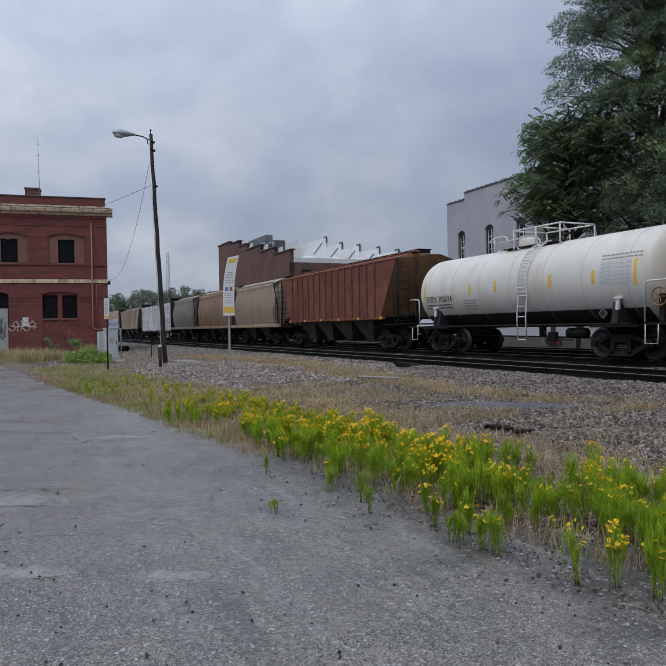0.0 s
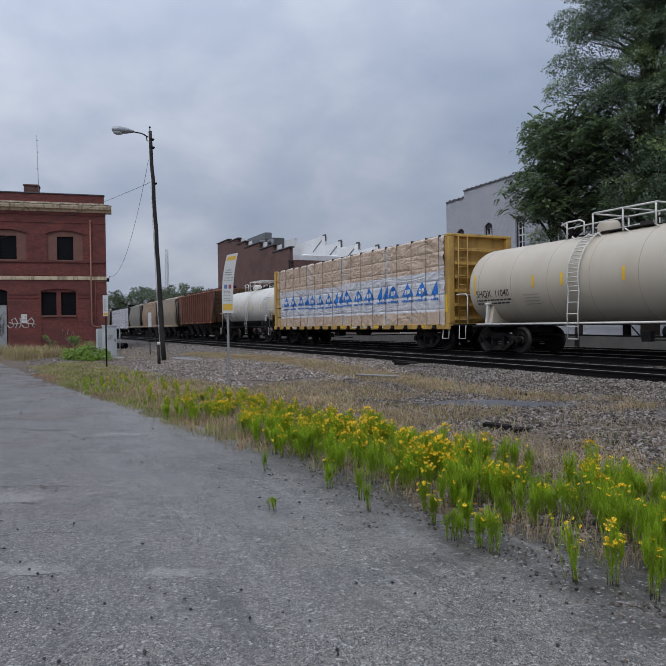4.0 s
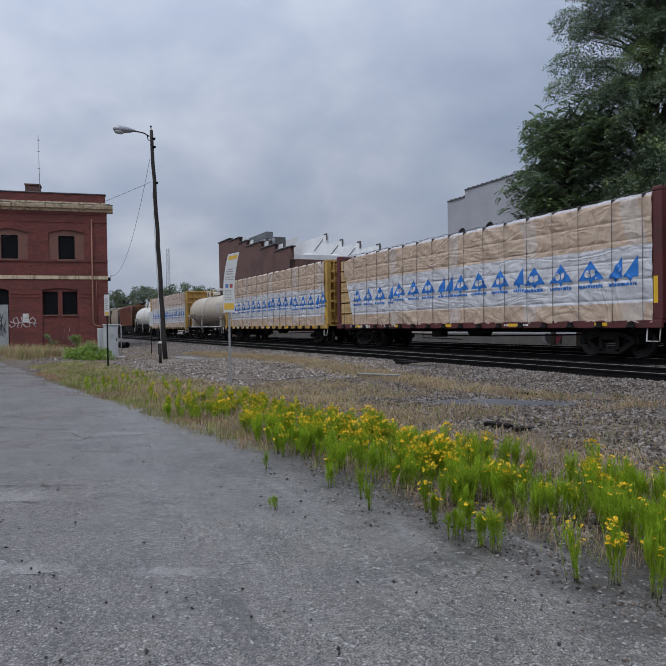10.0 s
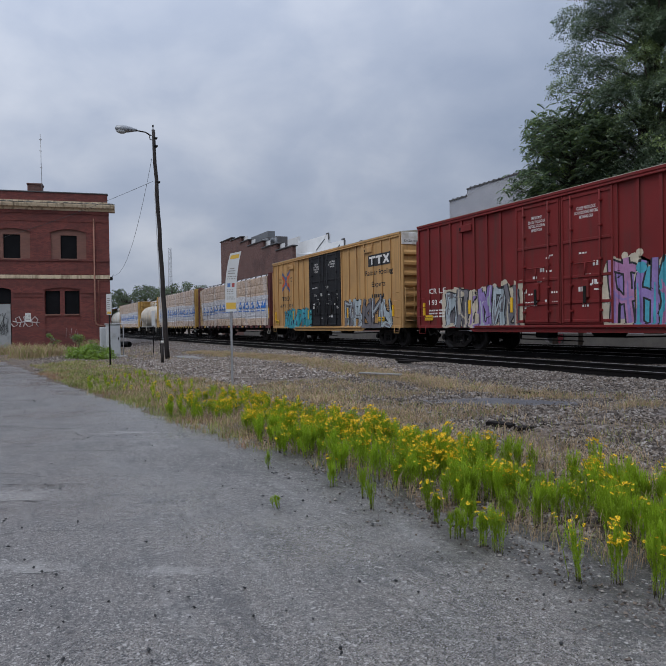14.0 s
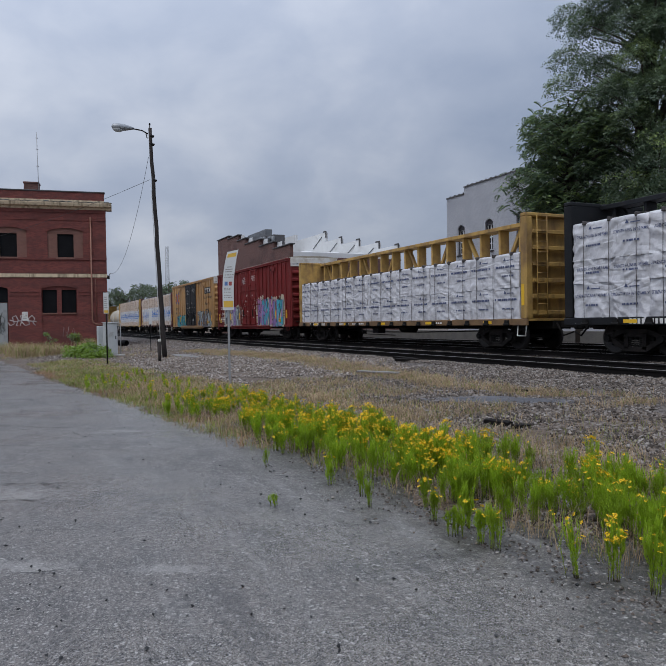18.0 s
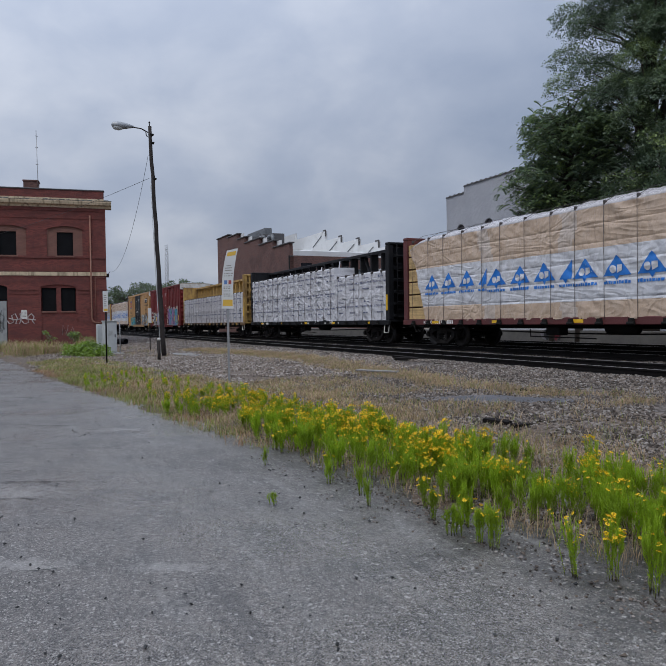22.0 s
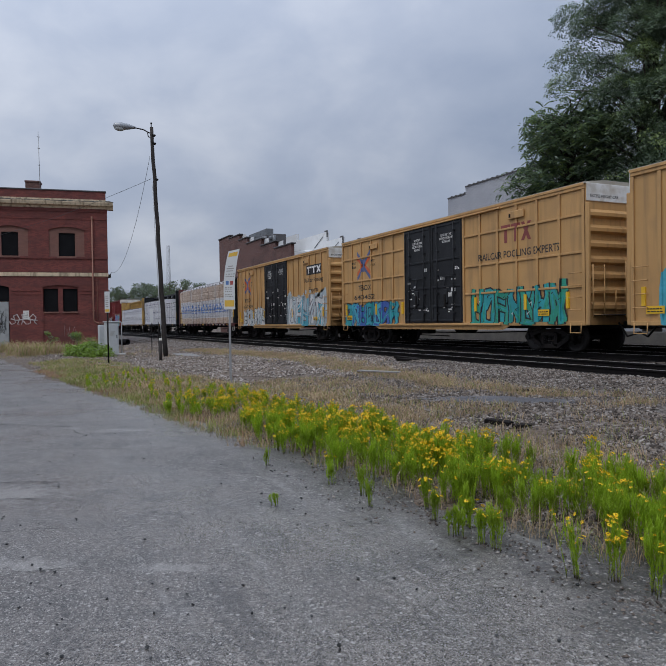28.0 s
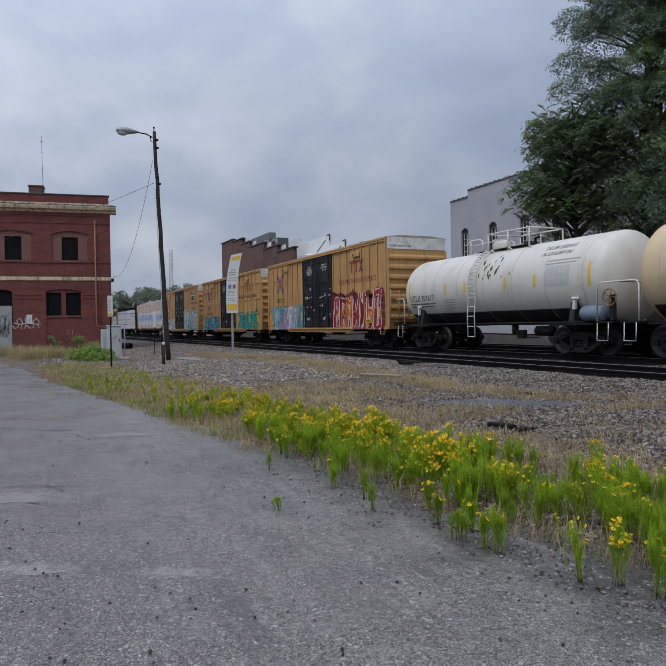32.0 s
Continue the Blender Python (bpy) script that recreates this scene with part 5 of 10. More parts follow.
    part("brake_wheel", bw, car, "rusty handbrake wheel")
    return car, zc


def on_barrel(m, pts, r0, zc, mat, lift=0.006):
    """A patch given by (x, angle) corners, laid on the barrel; angle 0 faces the camera side, up positive."""
    (xa, a0), (xb, _), (_, a1), _ = pts
    n = max(1, int(abs(a1 - a0) / 0.05))
    for i in range(n):
        p, q = a0 + (a1 - a0) * i / n, a0 + (a1 - a0) * (i + 1) / n
        m.add([(x, -(r0 + lift) * math.cos(a), zc + (r0 + lift) * math.sin(a)) for x, a in ((xa, p), (xb, p), (xb, q), (xa, q))], [(0, 1, 2, 3)], mat)


def barrel_text(m, text, size, mat, x, z, r0, zc, width):
    t = Mesh(mat)
    letters(t, text, size, mat, (0, 0, 0), width=width)
    o = []
    for px, _, pz in t.v:
        a = math.asin(max(-0.99, min(0.99, (z + pz - zc) / r0)))
        o.append((x + px, -(r0 + 0.006) * math.cos(a), z + pz))
    m.add(o, t.f, mat)


def tank_marks(car, L, r0, zc, text, seed, placard=False, note=None, strips=(-2.4, -1.13, 1.18, 2.66), table=2.6):
    r, h = random.Random(seed), L / 2
    m = Mesh("mark_black")
    barrel_text(m, text, 0.34, "mark_black", -h + 0.85, 1.98, r0, zc, 1.75)
    for x in (-h + 0.72, h - 0.78):
        on_barrel(m, [(x, -0.2), (x + 0.09, -0.2), (x + 0.09, 0.32), (x, 0.32)], r0, zc, "mark_yellow")
    for x in strips:
        on_barrel(m, [(x, -0.12), (x + 0.1, -0.12), (x + 0.1, 0.16), (x, 0.16)], r0, zc, "mark_yellow")
    for j in range(2):
        z, x = 1.84 - 0.11 * j, -h + 0.8
        while x < -h + 2.5:
            w = r.uniform(0.06, 0.2)
            a = math.asin((z - zc) / r0)
            on_barrel(m, [(x, a), (x + w, a), (x + w, a + 0.04), (x, a + 0.04)], r0, zc, "mark_black")
            x += w + 0.04
    for bx, z0, rows, wid in ((-h + 3.3, 1.95, 4, 0.7), (h - table, 2.95, 2, 1.3)):
        for j in range(rows):
            z, x = z0 - 0.1 * j, bx
            while x < bx + wid:
                w = r.uniform(0.05, 0.14)
                a = math.asin((z - zc) / r0)
                on_barrel(m, [(x, a), (x + w, a), (x + w, a + 0.03), (x, a + 0.03)], r0, zc, "mark_grey")
                x += w + 0.03
    for i in range(5):
        for j in range(6):
            x, z = h - table + i * 0.22, 2.72 - j * 0.11
            a = math.asin((z - zc) / r0)
            on_barrel(m, [(x, a), (x + 0.19, a), (x + 0.19, a + 0.06), (x, a + 0.06)], r0, zc, "table_grey")
    if note:
        for j, tx in enumerate(note):
            barrel_text(m, tx, 0.17, "mark_black", h - 2.95, 3.36 - j * 0.2, r0, zc, 1.35)
        spots = random.Random(8)
        for _ in range(26):          # dark spatter that ran down beside the ladder
            x, a, q = spots.gauss(0.05, 0.55), spots.uniform(0.2, 0.95), spots.uniform(0.02, 0.07)
            ring = [(x + q * 0.6 * math.cos(t), a + q * (0.9 if math.sin(t) > 0 else 1.5) * math.sin(t)) for t in np.linspace(0, 5.7, 10)]
            m.add([(px, -(r0 + 0.006) * math.cos(pa), zc + (r0 + 0.006) * math.sin(pa)) for px, pa in ring], [tuple(range(10))], "spatter")
        at_ = Mesh("tank_blue")
        at_.turn([(-0.42, 0.0), (-0.4, 0.2), (-0.33, 0.24), (0.33, 0.24), (0.4, 0.2), (0.42, 0.0)], "x", (h - 0.72, -1.22, 1.28), "tank_blue", 16)
        part("air_tank", at_, car, "blue-grey air reservoir")
    part("painted_mark", m, car, "black number, small stencils and yellow reflectors")["kind"] = "stuff"
    if placard:
        p = Mesh("mark_white")
        p.add([(h - 2.0, -1.43, 1.33), (h - 1.82, -1.43, 1.15), (h - 1.64, -1.43, 1.33), (h - 1.82, -1.43, 1.51)], [(0, 1, 2, 3)], "door_black")
        ring = [(h - 1.96, 1.33), (h - 1.82, 1.47), (h - 1.68, 1.33), (h - 1.82, 1.19), (h - 1.96, 1.33)]
        ribbon(p, ring, 0.008, 0.008, -1.434, "mark_grey")
        part("placard", p, car, "diamond-shaped placard")


surf("spatter", (0.09, 0.05, 0.035), 0.7, vary=0.3, bump=0)
surf("tank_blue", (0.16, 0.20, 0.26), 0.5, vary=0.15, dirt=(0.1, 0.09, 0.08), amount=0.3)
surf("seam_grey", (0.42, 0.40, 0.36), 0.6, vary=0.2, bump=0)
surf("seam_tan", (0.38, 0.32, 0.25), 0.6, vary=0.2, bump=0)
surf("table_grey", (0.50, 0.51, 0.50), 0.6, vary=0.1, bump=0)


def hopper_car(label, L, paint, curved, ribs, bays, seed, eave=4.03, end_paint=None):
    """Covered hopper: sides, sloping ends, bins below, running board on the roof, ladders."""
    r = random.Random(seed)
    car = thing("hopper_car", label, "hopper car", at=pose(0, TRAIN_TRACK, RAIL_Z), group="freight cars of the train")
    h, sh = L / 2, L / 2 - (0.85 if curved else 0.12)
    b = Mesh(paint)
    if curved:
        pr = []
        for i in range(13):
            t = i / 12
            z = 1.25 + (eave - 1.25) * t
            pr.append((-1.38 - 0.22 * math.sin(math.pi * min(1, t * 0.95 + 0.05)), z))
        prof = pr + [(-0.75, eave + 0.30), (0.75, eave + 0.30)] + [(-a, z) for a, z in reversed(pr)]
    else:
        prof = [(-1.55, 1.48), (-1.55, eave), (-0.8, eave + 0.24), (0.8, eave + 0.24), (1.55, eave), (1.55, 1.48)]
    n = len(prof)
    cut = []
    for y, z in prof:
        t = max(0.0, (z - 1.3) / (eave - 1.3))
        back = 0.15 + (1 - min(1, t)) * 1.55 if not curved else 0.1 + (1.0 * (1 - math.sin(math.pi * min(1, t * 0.5 + 0.35))) if t < 1 else 0.0)
        cut.append(back)
    v = [(-sh + cut[i], y, z) for i, (y, z) in enumerate(prof)] + [(sh - cut[i], y, z) for i, (y, z) in enumerate(prof)]
    b.add(v, [(i, (i + 1) % n, n + (i + 1) % n, n + i) for i in range(n)], paint, curved)
    b.add(v, [tuple(range(n))[::-1], tuple(range(n, 2 * n))], end_paint or paint)
    part("body", b, car)
    rb = Mesh("iron_worn")
    rb.box(-sh + 0.2, sh - 0.2, -0.35, 0.35, eave + 0.42, eave + 0.46, "iron_worn", 0.01)
    for x in np.arange(-sh + 0.5, sh, 0.9):
        rb.box(x - 0.02, x + 0.02, -0.3, 0.3, eave + 0.26, eave + 0.43, "iron_worn")
        rb.box(x - 0.3, x + 0.3, -0.75, -0.4, eave + 0.27, eave + 0.34, paint, 0.02)
    rb.box(-sh, sh, -1.58, -1.52, eave - 0.04, eave + 0.05, paint, 0.01)
    part("running_board", rb, car)
    if ribs:
        po = Mesh(paint)
        po.box(-0.05, 0.05, -1.62, -1.54, 1.48, eave, paint, 0.015)
        pm = po.data("side_post")
        for i in range(ribs):
            x = -sh + 0.5 + (2 * sh - 1.0) * i / (ribs - 1)
            if abs(x) < sh - 1.55:
                part("side_post", pm, car, at=pose(x, 0, 0))
                part("side_post", pm, car, at=pose(x, 0, 0, 0, 0, 180))
    sill = Mesh(paint)
    for s in (-1, 1):
        sill.box(-h if not ribs else -h + 1.5, h if not ribs else h - 1.5, s * 1.5 - 0.09, s * 1.5 + 0.09, 1.14 if not ribs else 1.38, 1.36 if not ribs else 1.50, paint, 0.02)
    for s in (-1, 1):
        sill.box(min(s * h, s * (h - 1.7)), max(s * h, s * (h - 1.7)), -1.45, 1.45, 1.12, 1.18, "iron_dark", 0.01)
    part("side_sill", sill, car)
    pad = 1.3 if curved else 2.6
    step = (2 * sh - 2 * pad) / bays
    for i in range(bays):
        x = -sh + pad + step * (i + 0.5)
        bn = Mesh("hop_dark")
        w, zz = step * 0.5, 1.45
        top = [(-w, -1.4), (w, -1.4), (w, 1.4), (-w, 1.4)]
        low = [(-0.3, -0.9), (0.3, -0.9), (0.3, 0.9), (-0.3, 0.9)]
        bn.add([(x + a, c, zz) for a, c in top] + [(x + a, c, 0.42) for a, c in low], [(0, 1, 5, 4), (1, 2, 6, 5), (2, 3, 7, 6), (3, 0, 4, 7), (4, 5, 6, 7)], "hop_dark")
        bn.box(x - 0.42, x + 0.42, -1.0, 1.0, 0.34, 0.44, "iron_worn", 0.01)
        part("hopper_bin", bn, car, "dark sloping discharge bin")
    for s in (-1, 1):
        em = Mesh(paint)
        xe = s * (h - 0.15)
        ladder(em, xe - (0.45 if s > 0 else 0), 1.2, eave - 0.1, "iron_worn", y=-1.52, w=0.45)
        ladder(em, xe, 1.2, eave - 0.1, "iron_worn", y=-1.45, w=0.45, face="x")
        for y in (-1.5, -0.5, 0.5, 1.5):
            em.tube([(s * (h - 0.2), y, 1.15), (s * (h - 0.35), y, 2.6), (s * (sh - 0.1), y, eave)], 0.045, "iron_worn", 6)
        em.turn([(-0.4, 0.0), (-0.36, 0.17), (0.36, 0.17), (0.4, 0.0)], "x", (s * (h - 0.9), -0.6, 1.55), "iron_worn", 10)
        em.turn([(-0.02, 0.22), (0.02, 0.24)], "x", (s * (h - 0.1), 0.4, 2.2), "iron_worn", 14)
        part("end_frame", em, car, "rusty end ladder and braces")
    ym = Mesh("mark_yellow")
    for i in range(6):
        x = -sh + 1.6 + (2 * sh - 3.2) * i / 5
        ym.box(x, x + 0.2, -1.602 if not ribs else -1.60, -1.592 if not ribs else -1.59, 1.22 if not ribs else 1.40, 1.32 if not ribs else 1.52, "mark_yellow")
    part("reflector", ym, car)["kind"] = "stuff"
    un = Mesh("iron_dark")
    un.box(-h, h, -0.25, 0.25, 0.74, 1.0, "iron_dark", 0.03)
    coupler(un, -h, -1)
    coupler(un, h, 1)
    part("underframe", un, car)
    add_trucks(car, -h + 1.75, h - 1.75)
    return car


def centre_beam(label, L, paint, rear_paint, seed, sill_paint=None):
    """Centre-beam flatcar: deck, two bulkheads and a truss of posts and braces down the middle."""
    r = random.Random(seed)
    car = thing("centerbeam_flatcar", label, "flatcar", at=pose(0, TRAIN_TRACK, RAIL_Z), group="freight cars of the train")
    h = L / 2
    dk = Mesh(paint)
    dk.box(-h, h, -1.44, 1.44, 0.98, 1.06, paint, 0.01)
    part("deck", dk, car)
    for s in (-1, 1):
        sl = Mesh(sill_paint or paint)
        sl.box(-h, h, s * 1.5 - 0.06, s * 1.5 + 0.06, 0.84, 1.065, sill_paint or paint, 0.02)
        part("side_sill", sl, car)
    wm = Mesh("iron_dark")
    wm.prism([(-0.09, 0.86), (0.09, 0.86), (0.06, 1.02), (-0.06, 1.02)], "y", -1.66, -1.555, "iron_dark")
    wm.turn([(-0.12, 0.045), (0.12, 0.045)], "x", (0, -1.63, 0.88), "iron_dark", 8)
    wd = wm.data("winch")
    k = int(L / 1.12)
    for i in range(k):
        part("winch", wd, car, at=pose(-h + 0.9 + (L - 1.8) * i / (k - 1), 0, 0))
    for s in (-1, 1):
        pm = paint if s < 0 else rear_paint
        bk = Mesh(pm)
        x0, x1 = s * h, s * (h - 0.30)
        xa, xb = min(x0, x1), max(x0, x1)
        bk.box(xa + (0.02 if s > 0 else 0.22), xb - (0.22 if s > 0 else 0.02), -1.48, 1.48, 1.06, 4.42, pm, 0.01)
        b = part("bulkhead", bk, car)
        for y in (-1.52, 1.26):
            ps = Mesh(pm)
            ps.box(xa, xb, y, y + 0.26, 1.07, 4.40, pm, 0.02)
            part("corner_post", ps, b)
        cp = Mesh(pm)
        cp.box(xa, xb, -1.52, 1.52, 4.405, 4.52, pm, 0.02)
        part("cap", cp, b)
        xo = s * (h - 0.06)
        for i in range(6):
            rb = Mesh(pm)
            z = 1.2 + i * 0.53
            rb.box(min(xo - 0.08, xo + 0.08), max(xo - 0.08, xo + 0.08), -1.26, 1.26, z, z + 0.12, pm, 0.01)
            part("rib", rb, b)
        ld = Mesh(pm)
        ladder(ld, s * (h + 0.04), 1.1, 4.42, pm, y=-1.10, w=0.42, face="x")
        part("ladder", ld, b)
    tp = Mesh(paint)
    tp.box(-h + 0.3, h - 0.3, -0.28, 0.28, 4.34, 4.44, paint, 0.02)
    for s in (-1, 1):
        tp.box(-h + 0.3, h - 0.3, s * 0.30 - 0.03, s * 0.30 + 0.03, 4.32, 4.46, paint, 0.01)
    part("top_chord", tp, car)
    n = 17
    pt = Mesh(paint)
    pt.box(-0.055, 0.055, -0.22, 0.22, 1.06, 4.34, paint, 0.02)
    pd = pt.data("post")
    for i in range(n):
        x = -h + 0.7 + (L - 1.4) * i / (n - 1)
        part("post", pd, car, at=pose(x, 0, 0))
    for i in range(n - 1):
        x0, x1 = -h + 0.7 + (L - 1.4) * i / (n - 1), -h + 0.7 + (L - 1.4) * (i + 1) / (n - 1)
        if i % 2 == 0:
            dg = Mesh(paint)
            q = [(x0 + 0.05, 4.3), (x0 + 0.2, 4.3), (x1 - 0.05, 2.9), (x1 - 0.2, 2.9)]
            if i % 4:
                q = [(x1 - (p[0] - x0), p[1]) for p in q]
            dg.prism(q, "y", -0.06, 0.06, paint)
            part("brace", dg, car)
    mk = Mesh("mark_white")
    if paint != "beam_black":
        letters(mk, "KLRX" if paint == "beam_red" else "TTZX", 0.2, "mark_white", (-h + 1.6, -1.563, 0.88), width=0.6)
    bars(mk, -h + 2.4, -h + 3.6, 0.88, 0.14, "mark_white", -1.562, r, 0.08, 0.1, 0.05)
    for j in range(3):
        x = r.uniform(-h + 4, h - 3)
        bars(mk, x, x + 1.2, 0.92, 0.06, "mark_white", -1.562, r)
    part("stencil", mk, car)["kind"] = "stuff"
    for i in range(5):
        x = -h + 2.2 + (L - 4.4) * i / 4
        ym = Mesh("mark_yellow")
        ym.box(x, x + 0.45, -1.568, -1.562, 0.90, 1.0, "mark_yellow")
        part("reflector", ym, car)
    ym = Mesh("mark_yellow")
    ym.box(h - 0.25, h - 0.12, -1.528, -1.522, 1.5, 2.2, "mark_yellow")
    part("reflector", ym, car)
    un = frame_under(L, 0.70, 0.4)
    coupler(un, -h, -1)
    coupler(un, h, 1)
    un.tube([(h - 0.5, -1.45, 0.95), (h - 0.5, -1.5, 0.5), (h - 0.1, -1.5, 0.5), (h - 0.1, -1.45, 0.95)], 0.02, "rail_white", 6)
    part("underframe", un, car)
    add_trucks(car, -h + 2.15, h - 2.15)
    return car


# ---- loads ----
surf("film_cap", (0.43, 0.405, 0.41), 0.28, 0.0, 0.08, 1.4, 9.0, 0.3, dirt=(0.52, 0.47, 0.42), amount=0.3, gloss=0.5, dist=0.04, crease=0.5)
surf("film_tan", (0.54, 0.40, 0.29), 0.30, 0.0, 0.10, 1.4, 9.0, 0.3, dirt=(0.53, 0.42, 0.33), amount=0.4, gloss=0.5, dist=0.04, crease=0.5)
surf("film_pale", (0.55, 0.46, 0.39), 0.30, 0.0, 0.08, 1.4, 9.0, 0.3, dirt=(0.50, 0.39, 0.30), amount=0.4, gloss=0.5, dist=0.04, crease=0.5)
surf("film_white", (0.61, 0.605, 0.62), 0.30, 0.0, 0.06, 1.4, 9.0, 0.3, dirt=(0.50, 0.50, 0.53), amount=0.3, gloss=0.5, dist=0.04, crease=0.5)
surf("wrap_white", (0.58, 0.57, 0.585), 0.32, 0.0, 0.08, 1.2, 8.0, 0.4, dirt=(0.50, 0.49, 0.52), amount=0.3, dist=0.04, crease=0.45)
surf("lumber", (0.56, 0.38, 0.17), 0.75, 0.0, 0.2, 3.0, 30.0, 0.2, dirt=(0.40, 0.25, 0.11), amount=0.3, stretch=(0.4, 5, 5), rnd=0.15)
surf("strap", (0.06, 0.05, 0.045), 0.5, vary=0.1, bump=0)
surf("print_blue", (0.075, 0.09, 0.17), 0.6, vary=0.1, bump=0)


def ridge(x, y, z):
    return max(0.0, 1 - 5.0 * abs(noise.noise((x, y, z))))


def crumple(x, z, seed, amp):
    """Depth of the wrap's folds at a point: soft bulges crossed by sharp slanting creases."""
    a = 0.8 * noise.noise((x * 1.1 + seed, z * 1.0, seed)) + 0.35 * noise.noise((x * 3.3, z * 2.6 + x * 1.4, seed + 3))
    w = noise.noise((x * 0.5, z * 0.6, seed + 20))
    b = ridge(x * 1.5 - z * 1.2 + seed, z * 0.5 + x * 0.3, seed + 8) * max(0.0, 0.4 + 1.6 * w)
    c = ridge(x * 1.3 + z * 2.4 + seed, x * 0.5, seed + 12) * max(0.0, 0.4 - 1.6 * w)
    f = ridge(x * 3.2 - z * 0.9 + seed, z * 0.9, seed + 15)
    return amp * (0.55 * a - 0.75 * b - 0.75 * c - 0.3 * f)


def film_load(label, L, x0, x1, seed, lumber_front, top=4.53, hump=0.0, cap=0.0):
    """A lumber load under printed film: bare stacks, a crumpled sheet with a white band, straps and blue emblems."""
    r = random.Random(seed)
    ld = thing("lumber_load", label, "lumber load", at=pose(0, TRAIN_TRACK, RAIL_Z + 0.006), group="wrapped lumber loads")
    h = L / 2
    bot, tiers, nb = 1.06, 6, 5
    hz = (top - 0.12 - bot) / tiers
    for i in range(nb):
        a, b = -h + 0.36 + (L - 0.74) * i / nb, -h + 0.36 + (L - 0.74) * (i + 1) / nb - 0.03
        bk = Mesh("lumber")
        bk.box(a, b, 0.34, 1.44, bot + 0.01, top - 0.17, "lumber", 0.01)
        part("lumber_stack", bk, ld, "stack of sawn yellow boards")
        for k in range(tiers):
            z = bot + k * hz
            st = Mesh("lumber")
            st.box(a + (0.012 if i == 0 else 0), b, -1.43 if i == 0 else -1.44, -0.34, z + 0.01, z + hz - 0.05, "lumber", 0.01)
            stack = part("lumber_stack", st, ld, "stack of sawn yellow boards")
            if i == 0:
                nl = 7
                for q in range(nl):
                    for w in range(2):
                        bd = Mesh("lumber")
                        bd.box(a - r.uniform(0.0, 0.035), a + 3.2, -1.452 + w * 0.55, -1.452 + w * 0.55 + 0.545, z + 0.012 + (hz - 0.062) * q / nl, z + 0.008 + (hz - 0.062) * (q + 1) / nl, "lumber", 0.005)
                        part("board", bd, stack)
    n = int((x1 - x0) / 1.12)
    ties = [x0 + 0.25 + (x1 - x0 - 0.5) * i / n + r.uniform(-0.09, 0.09) for i in range(n + 1)]
    seams = [k for k in range(tiers + 1)]

    def face(x, z):
        """The sheet's outer side: folds, a pinch at each strap, a dip at each gap between tiers."""
        y = -1.525 + crumple(x, z, seed, 0.055)
        d = min(abs(x - t) for t in ties)
        y += 0.022 * math.exp(-(d / 0.07) ** 2) - 0.012
        g = abs((z - bot) / hz - round((z - bot) / hz)) * hz
        y += 0.013 * math.exp(-(g / 0.012) ** 2) * (1 if 1.2 < z < top - 0.3 else 0)
        return min(y, -1.475)

    zs = []
    for k in range(tiers):
        z = bot + k * hz
        zs += [z - 0.013, z, z + 0.013, z + 0.11, z + 0.2, z + 0.29, z + 0.38, z + 0.46]
    zs[0], zs[1] = bot - 0.06, bot - 0.02
    zs = sorted(zs + [top - 0.16, top - 0.11])
    path = [(-1.53, z) for z in zs]
    nf = len(path)
    path += [(-1.44, top - 0.04), (-1.3, top + 0.0 + hump * 0.15), (-1.0, top + hump * 0.45), (-0.55, top + 0.03 + hump * 0.9), (0.0, top + 0.04 + hump), (0.55, top + 0.03 + hump * 0.9), (1.1, top + 0.02 + hump * 0.3), (1.46, top - 0.02), (1.53, top - 0.3), (1.53, 2.5), (1.53, bot)]
    K = len(path)
    step = 0.085
    nx = int((x1 - x0) / step)
    v = []
    for i in range(nx + 1):
        x = x0 + (x1 - x0) * i / nx
        rise = 1.0 if hump == 0 else 0.75 + 0.35 * noise.noise((x * 0.35, seed, 0)) + 0.25 * max(0, min(1, (x - x0) / 3) - 0.5)
        for j, (y, z) in enumerate(path):
            sx = x
            if x < x0 + 2.4:
                k = 1 - (x - x0) / 2.4
                lowness = max(0.0, (top - 0.3 - z) / (top - bot)) if y < -1.2 else 0.0
                sx = x + lumber_front * k * 1.55 * lowness ** 0.8 + k * 0.06 * noise.noise((z * 2.3, seed, 1))
            if j < nf:
                zz = z + (0.05 * noise.noise((x * 1.7, 1, seed)) if j < 2 else 0)
                if hump:
                    zz -= 0.30 * max(0.0, 1 - (x - x0) / 1.3) ** 2 * max(0.0, (z - 3.2) / 1.1)
                v.append((sx, face(sx, zz), zz))
            else:
                lift = 0.0 if j == nf else (z - top) * (rise - 1)
                if hump:
                    lift -= (0.30 + z - top) * max(0.0, 1 - (x - x0) / 1.3) ** 2
                v.append((sx, y, z + lift + 0.045 * crumple(x, y, seed + 4, 1.0) + 0.02 * noise.noise((x * 2.2, y * 2, seed))))
    sheets = [x0 + 4.4 * k + r.uniform(-0.4, 0.4) for k in range(1, 5)]
    shift = [r.uniform(-0.05, 0.05) for _ in range(6)]
    m = Mesh("film_tan")
    tan, white, caps, pale = [], [], [], []
    for i in range(nx):
        x = x0 + (x1 - x0) * (i + 0.5) / nx
        s = shift[sum(x > q for q in sheets)]
        for j in range(K - 1):
            zc = (path[j][1] + path[j + 1][1]) / 2
            q = (i * K + j, (i + 1) * K + j, (i + 1) * K + j + 1, i * K + j + 1)
            side = j < nf - 1
            if side:
                double = any(0.0 < x - u + 0.3 * noise.noise((zc * 0.9, u, seed)) < 0.62 for u in sheets)
                (white if 1.54 + s < zc < 3.08 + s else caps if zc > top - cap else pale if double else tan).append(q)
            else:
                (caps if hump or j > nf else tan).append(q)
